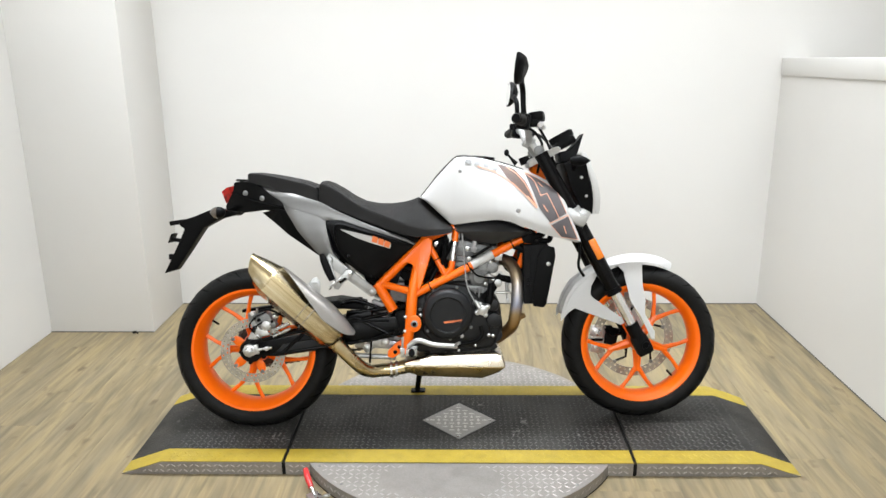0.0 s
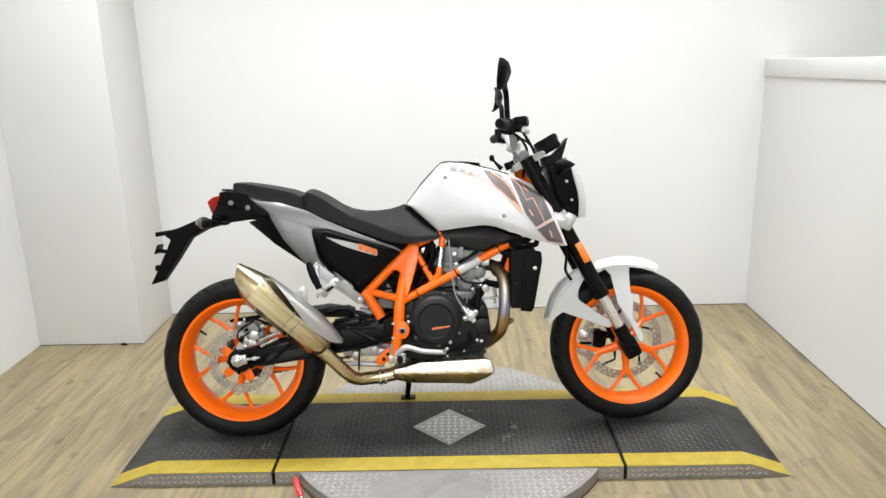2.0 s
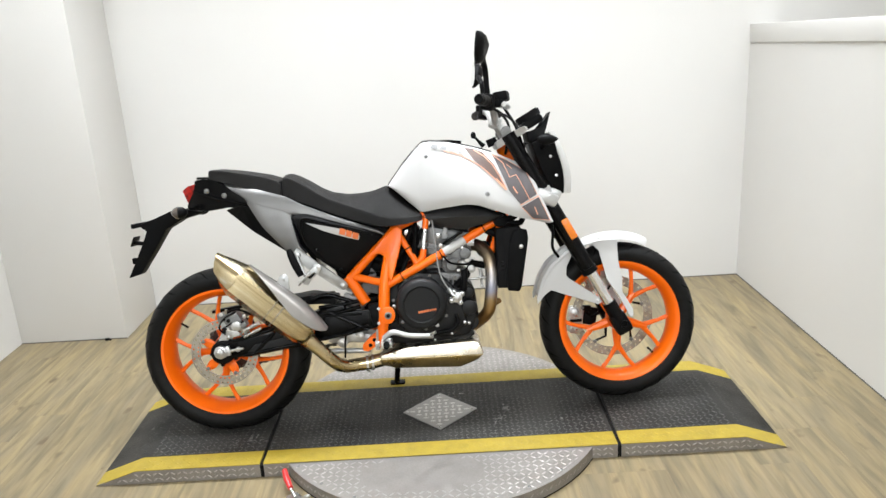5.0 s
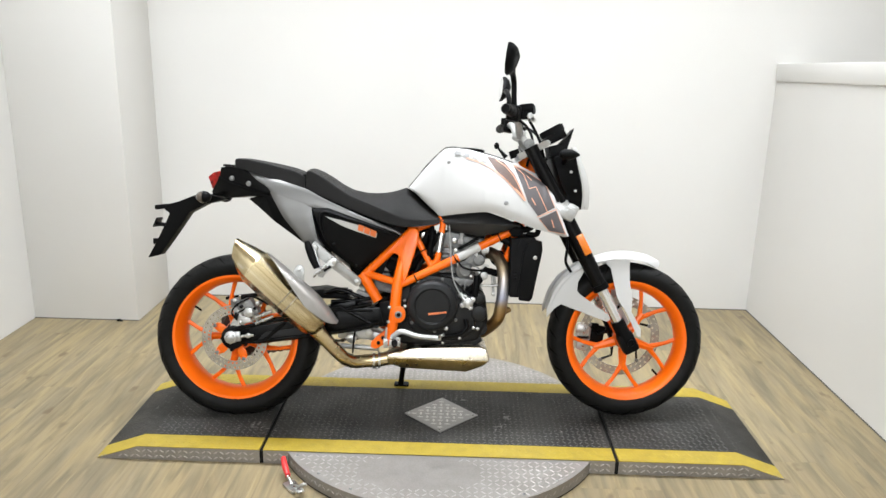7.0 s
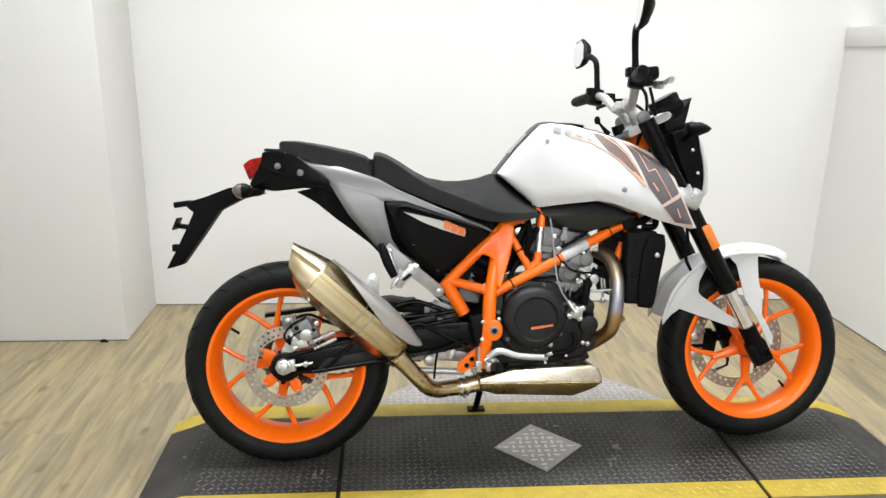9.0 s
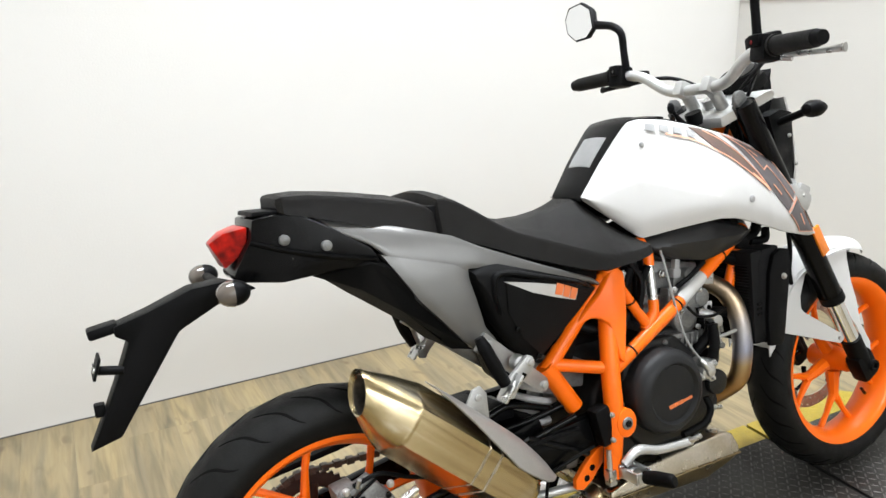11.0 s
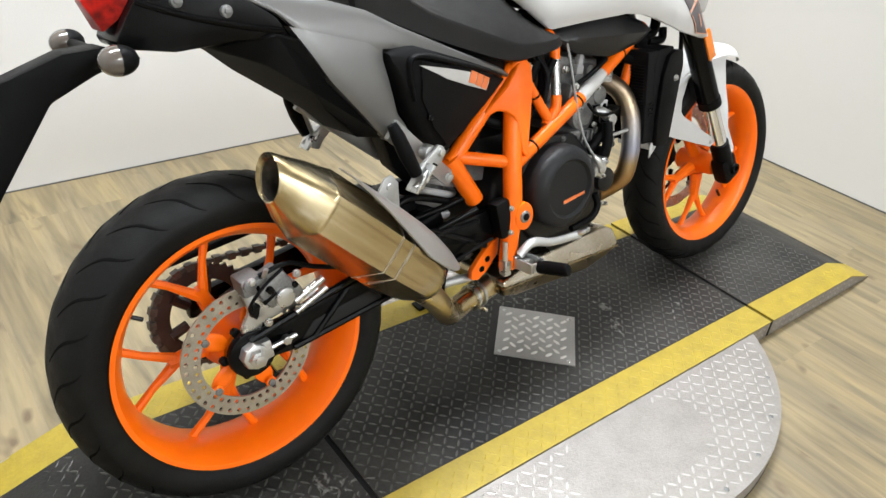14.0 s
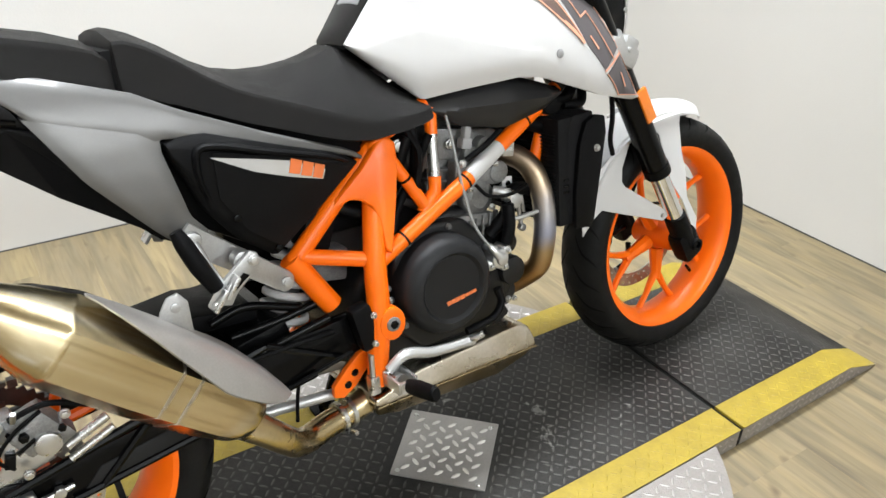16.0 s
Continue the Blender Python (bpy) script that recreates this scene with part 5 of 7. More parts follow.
    for k, (x, w) in enumerate(((-0.062, 0.0085), (-0.0525, 0.0085), (-0.043, 0.0085), (-0.0325, 0.010), (-0.022, 0.0075), (-0.0135, 0.0075), (-0.005, 0.0075))):
        part("cover_mark", box((x + 0.012, cc[1] + 0.0062, 0.406 + k * 0.0013), (w, 0.0015, 0.0080 if k < 4 else 0.0060), 0.0, (0, -12, 0)), ORANGEDECAL, en, "small orange lettering shapes")
    for k in range(7):
        a = radians(20 + 51 * k)
        part("cover_bolt", hexbolt((cc[0] + 0.104 * math.cos(a), -0.131, cc[2] + 0.100 * math.sin(a)), 0.005, 0.006), GREYCAST, en)
    up = 10
    part("cylinder", box((0.052, 0, 0.585), (0.135, 0.155, 0.11), 0.010, (0, up, 0)), GREYCAST, en)
    for k in range(4):
        part("cylinder_fin", box((0.047 + 0.004 * k, 0, 0.552 + 0.021 * k), (0.160, 0.180, 0.006), 0.002, (0, up, 0)), GREYCAST, en)
    part("cylinder_head", join(box((0.070, 0, 0.660), (0.155, 0.170, 0.062), 0.012, (0, up, 0)), box((0.095, -0.075, 0.625), (0.075, 0.045, 0.060), 0.012, (0, up, 0)),
                               drum((0.128, -0.115, 0.600), 0.022, 0.05, 20, 0.005), drum((0.105, -0.105, 0.655), 0.017, 0.04, 20, 0.005)), GREYCAST, en)
    part("valve_cover", box((0.080, 0, 0.705), (0.145, 0.150, 0.046), 0.014, (0, up, 0)), ENGINE, en)
    part("exhaust_port", rod((0.115, -0.045, 0.618), (0.160, -0.058, 0.630), 0.028, 20, 0.004), ALLOY, en)
    part("water_pump", join(drum((0.088, -0.160, 0.447), 0.020, 0.040, 28, 0.006), drum((0.088, -0.168, 0.447), 0.012, 0.014, 24, 0.004),
                                 *[drum((0.088 + 0.022 * math.cos(g), -0.156, 0.447 + 0.022 * math.sin(g)), 0.0095, 0.034, 16, 0.003) for g in (radians(30), radians(120), radians(210), radians(300))],
                                 tube([(0.078, -0.168, 0.456), (0.068, -0.166, 0.470), (0.060, -0.160, 0.482)], [0.009, 0.008, 0.006], 12)), ALLOY, en, "bare cast water pump cover")
    for k in range(4):
        g = radians(30 + 90 * k)
        part("pump_bolt", hexbolt((0.088 + 0.023 * math.cos(g), -0.160, 0.447 + 0.023 * math.sin(g)), 0.004, 0.005), POLISHED, en)
    head = part("head_casting", join(lathe([(1e-6, 0), (0.020, 0), (0.026, 0.005), (0.034, 0.008), (0.037, 0.014), (0.037, 0.05), (1e-6, 0.05)], (0.078, -0.118, 0.562), 40), box((0.060, -0.095, 0.520), (0.095, 0.045, 0.026), 0.007, (0, 6, 0)),
                                     box((0.105, -0.092, 0.600), (0.060, 0.040, 0.040), 0.009, (0, 12, 0)), box((0.040, -0.100, 0.610), (0.030, 0.030, 0.055), 0.006, (0, 10, 0))), GREYCAST, en, "grey cast cylinder head cover")
    for k in range(5):
        part("casting_rib", box((0.046 + 0.016 * k, -0.117, 0.503 + 0.002 * k), (0.005, 0.012, 0.040), 0.0015, (0, 8, 0)), GREYCAST, en)
    for x, y, z, r in ((0.011, -0.150, 0.349, 0.006), (0.112, -0.146, 0.352, 0.005), (0.127, -0.146, 0.349, 0.005), (0.062, -0.140, 0.312, 0.004), (0.0, -0.136, 0.292, 0.004), (-0.142, -0.134, 0.424, 0.006), (0.052, -0.124, 0.585, 0.005), (0.100, -0.124, 0.540, 0.005), (0.118, -0.118, 0.620, 0.005), (0.040, -0.122, 0.635, 0.006)):
        part("case_bolt", hexbolt((x, y, z), r, 0.006), POLISHED, en)
    part("thermostat_elbow", join(tube([(0.104, -0.122, 0.570), (0.118, -0.132, 0.566), (0.132, -0.136, 0.556)], [0.010, 0.011, 0.011], 16), drum((0.146, -0.140, 0.544), 0.015, 0.030, 24, 0.004)), SATIN, en, "cast coolant elbow with a round cap")
    part("hose_clamp", tube([(0.126, -0.134, 0.561), (0.132, -0.136, 0.556)], 0.0135, 18, curved=False), POLISHED, en)
    part("sensor_tag", join(box((0.152, -0.104, 0.573), (0.024, 0.004, 0.024), 0.002, (0, 6, 0))), WHITE, en, "small white tag")
    # black disc for the shade in the tag's hole
    part("tag_hole_shade", drum((0.153, -0.1075, 0.571), 0.006, 0.004, 14, 0.001), GLOSS, en)
    part("breather_hose", tube([(0.081, -0.150, 0.386), (0.086, -0.156, 0.358), (0.066, -0.158, 0.334), (0.030, -0.156, 0.325), (0.002, -0.154, 0.321)], 0.008, 12), PLASTIC, en, "black lower hose")
    part("side_rod", join(rod((0.176, -0.098, 0.566), (0.184, -0.104, 0.478), 0.0045, 10), rod((0.184, -0.104, 0.560), (0.190, -0.106, 0.505), 0.0035, 10), drum((0.184, -0.112, 0.474), 0.008, 0.012, 6, 0.001)), POLISHED, en, "bright threaded rods")
    part("head_stay", tube([(0.112, -0.128, 0.512), (0.150, -0.136, 0.508), (0.200, -0.140, 0.512)], 0.0045, 10), SATIN, en)
    part("spark_lead", tube([(-0.050, -0.085, 0.735), (-0.046, -0.100, 0.690), (-0.052, -0.105, 0.640), (-0.048, -0.100, 0.590)], 0.0085, 12), PLASTIC, en)
    part("loom_sleeve", tube([(0.050, -0.118, 0.640), (0.084, -0.128, 0.660), (0.124, -0.128, 0.684)], 0.0055, 10), PLASTIC, en)
    part("coil_plug", join(box((0.058, -0.105, 0.668), (0.022, 0.020, 0.020), 0.004, (0, 10, 0)), box((0.060, -0.108, 0.688), (0.014, 0.014, 0.024), 0.003, (0, 10, 0))), GREYDECAL, en, "pale plastic plug")
    part("oil_filter_cover", join(drum((0.132, -0.142, 0.405), 0.029, 0.05, 24, 0.006), drum((0.130, -0.132, 0.46), 0.022, 0.04, 24, 0.006)), ENGINE, en)
    part("starter", rod((0.135, -0.10, 0.345), (0.135, 0.05, 0.345), 0.030, 20, 0.005), ENGINE, en)
    part("sump", prism([(-0.13, 0.305), (0.14, 0.315), (0.15, 0.295), (0.10, 0.268), (-0.10, 0.262)], -0.10, 0.09, 0.008), ENGINE, en)
    # hoses, cables and loose pieces round the engine
    part("clutch_cable", tube([(0.014, -0.112, 0.735), (0.018, -0.122, 0.690), (0.024, -0.138, 0.600), (0.034, -0.152, 0.530), (0.058, -0.164, 0.482), (0.076, -0.168, 0.460)], 0.0028, 10), CABLE, BIKE, "grey sheathed cable")
    part("water_hose", tube([(0.090, -0.12, 0.485), (0.125, -0.13, 0.52), (0.150, -0.12, 0.56), (0.22, -0.10, 0.545)], 0.013, 10), PLASTIC, BIKE, "black coolant hose")
    part("water_hose", tube([(0.10, -0.06, 0.70), (0.16, -0.09, 0.71), (0.22, -0.10, 0.675), (0.26, -0.10, 0.66)], 0.014, 10), PLASTIC, BIKE, "black coolant hose")
    part("sensor_lead", tube([(0.045, -0.15, 0.60), (0.07, -0.155, 0.575), (0.12, -0.15, 0.565), (0.185, -0.125, 0.565)], 0.0035, 8), PLASTIC, BIKE)
    part("throttle_body", join(rod((-0.055, 0.0, 0.64), (0.02, 0, 0.66), 0.034, 20, 0.004), box((-0.03, -0.06, 0.655), (0.05, 0.05, 0.06), 0.008)), GREYCAST, BIKE, "throttle body behind the cylinder")
    part("intake_boot", rod((-0.15, 0.0, 0.63), (-0.06, 0, 0.64), 0.045, 20, 0.008), PLASTIC, BIKE)
    part("wiring_loom", tube([(-0.20, -0.08, 0.60), (-0.15, -0.10, 0.585), (-0.10, -0.09, 0.62), (-0.06, -0.10, 0.70)], 0.012, 10), PLASTIC, BIKE)
    part("wiring_loom", tube([(-0.02, -0.11, 0.70), (-0.05, -0.10, 0.64), (-0.09, -0.10, 0.58), (-0.11, -0.11, 0.54)], 0.008, 10), PLASTIC, BIKE)
    part("fuel_line", tube([(-0.06, -0.10, 0.71), (-0.05, -0.12, 0.67), (-0.065, -0.12, 0.60)], 0.007, 8), PLASTIC, BIKE)
    part("frame_bolt", hexbolt((-0.077, -0.098, 0.686), 0.010, 0.008), POLISHED, BIKE)
    part("air_filter_box", prism([(-0.30, 0.70), (-0.10, 0.72), (-0.03, 0.70), (-0.05, 0.60), (-0.12, 0.545), (-0.22, 0.545), (-0.30, 0.60)], -0.060, 0.085, 0.014, segments=3), PLASTIC, BIKE, "black air filter box behind the frame tubes")
    part("inner_mudguard", prism([(-0.400, 0.725), (-0.295, 0.725), (-0.285, 0.560), (-0.315, 0.550), (-0.385, 0.640)], -0.060, 0.095, 0.010), PLASTIC, BIKE, "black plastic inner mudguard")
    part("battery_tray", prism([(-0.40, 0.655), (-0.20, 0.56), (-0.18, 0.45), (-0.27, 0.425), (-0.35, 0.50)], 0.030, 0.080, 0.008), PLASTIC, BIKE)
    part("head_bolt", hexbolt((0.035, -0.093, 0.668), 0.008, 0.009), POLISHED, BIKE)
    part("head_bolt", hexbolt((0.150, -0.095, 0.560), 0.007, 0.009), POLISHED, BIKE)
    part("oil_pipe", tube([(0.112, -0.148, 0.470), (0.118, -0.150, 0.505), (0.120, -0.145, 0.545)], 0.012, 10), PLASTIC, BIKE)
    part("cable_bracket", box((0.150, -0.112, 0.640), (0.026, 0.010, 0.026), 0.002, (0, 8, 0)), POLISHED, BIKE)
    part("relay_box", box((-0.245, -0.075, 0.575), (0.055, 0.05, 0.07), 0.008, (0, 20, 0)), PLASTIC, BIKE)
    part("regulator", box((-0.225, -0.055, 0.50), (0.07, 0.05, 0.06), 0.008, (0, 10, 0)), GREYCAST, BIKE)


frame_and_engine()


def exhaust():
    part("header_pipe", tube([(0.130, -0.048, 0.622), (0.172, -0.070, 0.624), (0.206, -0.104, 0.598), (0.218, -0.128, 0.545), (0.216, -0.139, 0.480), (0.210, -0.138, 0.430), (0.203, -0.128, 0.392), (0.186, -0.094, 0.360), (0.150, -0.04, 0.320)],
                             0.0225, 20), HEADER, BIKE, "heat-blued steel exhaust header")
    part("header_bracket", tube([(0.203, -0.130, 0.396), (0.222, -0.120, 0.412), (0.246, -0.110, 0.420)], [0.016, 0.014, 0.010], 10), HEADER, BIKE, "straw-tinted pipe bracket")
    part("header_clamp", tube([(0.192, -0.128, 0.505), (0.238, -0.128, 0.508)], 0.005, 8, curved=False), POLISHED, BIKE)
    fold = line([(-0.206, 0.236), (0.176, 0.231)])
    upper = [(-0.205, 0.236), (-0.203, 0.252), (-0.100, 0.276), (0.140, 0.284), (0.162, 0.274), (0.172, 0.246), (0.172, 0.231)]
    lower = [(-0.205, 0.236), (0.172, 0.231), (0.150, 0.210), (0.088, 0.184), (-0.150, 0.196), (-0.198, 0.212)]
    narrow = lambda x, z, y: y * (1 - (1.9 if z > fold(x) else 4.2) * abs(z - fold(x))) - 0.032
    box_ = part("collector_box", prism(upper, -0.122, 0.122, 0.006, narrow, 3), STEEL, BIKE, "satin steel exhaust collector box")
    # darker steel below the fold puts shade into the colour
    part("lower_half", prism(lower, -0.1215, 0.1215, 0.006, narrow, 3), SHADE_BRONZE, box_, "bronze-tinted lower half, darkened for shade")
    part("weld_seam", tube([(-0.203, -0.1545, 0.2365), (-0.06, -0.1550, 0.2345), (0.170, -0.1550, 0.2315)], 0.0022, 8), SHADE_BRONZE, box_)
    lp = part("link_pipe", tube([(-0.19, -0.095, 0.226), (-0.245, -0.100, 0.215), (-0.285, -0.107, 0.213), (-0.325, -0.122, 0.213), (-0.354, -0.142, 0.226), (-0.380, -0.163, 0.254), (-0.424, -0.186, 0.306), (-0.462, -0.194, 0.348)], [0.027, 0.0245, 0.0245, 0.0245, 0.0245, 0.0245, 0.0250, 0.030], 24), TITAN, BIKE, "tinted steel link pipe")
    for x, y, z in ((-0.236, -0.099, 0.2165), (-0.256, -0.102, 0.2145)):
        part("clamp_band", tube([(x - 0.004, y, z), (x + 0.004, y + 0.001, z)], 0.0300, 20, curved=False), POLISHED, lp)
    part("clamp_bolt", tube([(-0.246, -0.118, 0.190), (-0.241, -0.136, 0.192)], 0.005, 8, curved=False), POLISHED, lp)
    # silencer: a conical can with six soft flats along its length
    A, B = Vector((-0.748, -0.216, 0.632)), Vector((-0.444, -0.196, 0.357))
    ax = (B - A).normalized()
    e1 = Vector((0, -1, 0)) - ax * ax.dot(Vector((0, -1, 0)))
    e1.normalize()
    e2 = ax.cross(e1).normalized()
    if e2.z < 0:
        e2 = -e2
    L = (B - A).length

    def ring(s, r, flat, n=36, slash=0.0):
        out = []
        for k in range(n):
            a = 2 * math.pi * k / n
            h = math.cos(math.pi / 6) / math.cos(((a + math.pi / 6) % (math.pi / 3)) - math.pi / 6)
            q = r * ((1 - flat) + flat * h * 1.03)
            out.append(A + ax * (s - slash * math.sin(a) * q) + e1 * math.cos(a) * q + e2 * math.sin(a) * q * 0.92)
        return out

    CAN = tint_gleam_mat(ax, e1, e2)
    mf = part("silencer", loft([ring(0.088, 0.0675, 0.80), ring(0.096, 0.0700, 0.92), ring(0.20, 0.0725, 0.95), ring(0.29, 0.0715, 0.95), ring(0.350, 0.0685, 0.85), ring(0.385, 0.0630, 0.60), ring(L - 0.002, 0.050, 0.1), ring(L + 0.010, 0.034, 0.0)]), CAN, BIKE, "golden heat-tinted steel silencer", 28)
    tip = loft([ring(0.012, 0.0300, 0, slash=0.55), ring(0.006, 0.0335, 0, slash=0.55), ring(0.004, 0.0365, 0, slash=0.55), ring(0.008, 0.0390, 0.0, slash=0.55), ring(0.022, 0.0440, 0.05, slash=0.40), ring(0.052, 0.0570, 0.30, slash=0.15), ring(0.088, 0.0680, 0.55)], caps=False)
    part("end_cone", tip, CAN, mf, "bright steel end cone")
    part("outlet", loft([ring(0.010, 0.0305, 0, slash=0.55), ring(0.06, 0.0285, 0), ring(0.14, 0.026, 0), ring(0.141, 0.001, 0)], caps=False), CHAIN, mf, "dark metal outlet pipe")
    part("band", loft([ring(0.084, 0.0660, 0.55), ring(0.088, 0.0680, 0.55), ring(0.093, 0.0698, 0.65), ring(0.097, 0.0700, 0.75)], caps=False), CAN, mf)
    for q in (0.248, 0.278):
        part("weld_seam", loft([ring(q, 0.0712, 0.86), ring(q + 0.0015, 0.0732, 0.86), ring(q + 0.0045, 0.0732, 0.86), ring(q + 0.006, 0.0712, 0.86)], caps=False), STEEL, mf, "bright weld seam")
    # heat shield: a bent sheet on the upper outer side
    up_, out_ = e2, e1
    rows = []
    for s, left, right, r in ((0.096, 71, 77, 0.080), (0.115, 66, 82, 0.081), (0.15, 57, 88, 0.082), (0.20, 47, 92, 0.083), (0.25, 37, 98, 0.084), (0.295, 29, 104, 0.084), (0.318, 25, 107, 0.083),
                              (0.335, 25, 109, 0.082), (0.36, 27, 111, 0.079), (0.385, 30, 112, 0.075), (0.41, 35, 112, 0.070), (0.432, 46, 111, 0.064), (0.448, 64, 110, 0.060)):
        row = []
        for t in np.linspace(0, 1, 11):
            g = radians(left + (right - left) * t)
            q = r * (1 + 0.035 * math.cos(6 * g))
            row.append(A + ax * s + out_ * math.cos(g) * q + up_ * math.sin(g) * q * 0.96)
        rows.append(row)
    part("heat_shield", skin(rows, (out_ * -0.6 + up_ * -0.8) * 0.003), SHIELD, mf, "grey pressed heat shield", 24)
    # hanger from the passenger peg arm
    part("silencer_hanger", join(prism([(-0.548, 0.530), (-0.540, 0.556), (-0.528, 0.574), (-0.512, 0.578), (-0.500, 0.562), (-0.500, 0.515)], -0.206, -0.200, 0.002),
                                 drum((-0.519, -0.210, 0.558), 0.0070, 0.008, 12, 0.001)), SATIN, BIKE, "bare alloy silencer hanger ear")


exhaust()

# bodywork lines (x, z) and half-widths
TANK_TOP = line([(-0.137, 0.864), (-0.083, 0.933), (-0.030, 0.990), (-0.008, 1.010), (0.022, 1.014), (0.090, 1.006), (0.178, 0.983), (0.266, 0.954), (0.330, 0.922), (0.362, 0.895), (0.390, 0.855), (0.447, 0.699)])
TANK_LOW = line([(-0.137, 0.862), (-0.079, 0.810), (-0.023, 0.759), (0.055, 0.770), (0.140, 0.780), (0.182, 0.775), (0.319, 0.724), (0.432, 0.695), (0.447, 0.698)])
TANK_F = line([(-0.137, 0.062), (-0.02, 0.113), (0.055, 0.142), (0.14, 0.178), (0.21, 0.198), (0.27, 0.202), (0.34, 0.194), (0.447, 0.168)])
TANK_EDGE = line([(-0.137, 0.050), (0.0, 0.064), (0.15, 0.076), (0.25, 0.084), (0.35, 0.098), (0.447, 0.160)])


def tank_width(x, z):
    t, b = TANK_TOP(x), TANK_LOW(x)
    v = min(1.0, max(0.0, (t - z) / max(1e-4, t - b)))
    e = TANK_EDGE(x)
    full = TANK_F(x)
    return e + max(0.0, full - e) * (math.sin(v * math.pi / 2) ** 0.85) - 0.010 * max(0, (v - 0.82) / 0.18) ** 2


def body_width(x, z):
    w = np.interp(z, [0.49, 0.53, 0.57, 0.60, 0.63, 0.66, 0.70, 0.74, 0.78, 0.81, 0.84, 0.865, 0.89, 0.92], [0.110, 0.120, 0.138, 0.150, 0.158, 0.163, 0.166, 0.1655, 0.162, 0.156, 0.147, 0.136, 0.120, 0.090])
    return float(w) * float(np.interp(x, [-0.74, -0.62, -0.45, -0.33, -0.16], [0.86, 0.97, 1.0, 0.94, 0.72]))


AIR = ((-0.475, 0.770, 0.166), (-0.424, 0.775, 0.184), (-0.440, 0.672, 0.180), (-0.394, 0.610, 0.142), (-0.317, 0.545, 0.097), (-0.242, 0.613, 0.112), (-0.169, 0.680, 0.118),
       (-0.323, 0.740, 0.176), (-0.198, 0.700, 0.134), (-0.36, 0.66, 0.172), (-0.30, 0.62, 0.135), (-0.400, 0.72, 0.192))


def bowl(points):
    """A smooth quadratic surface through a cover's known half-widths."""
    p = np.array(points)
    terms = lambda x, z: np.stack([x * 0 + 1, x, z, x * x, x * z, z * z], -1)
    k = np.linalg.lstsq(terms(p[:, 0], p[:, 1]), p[:, 2], rcond=None)[0]
    return lambda x, z: float(terms(np.array(float(x)), np.array(float(z))) @ k)


airbox_width = bowl(AIR)


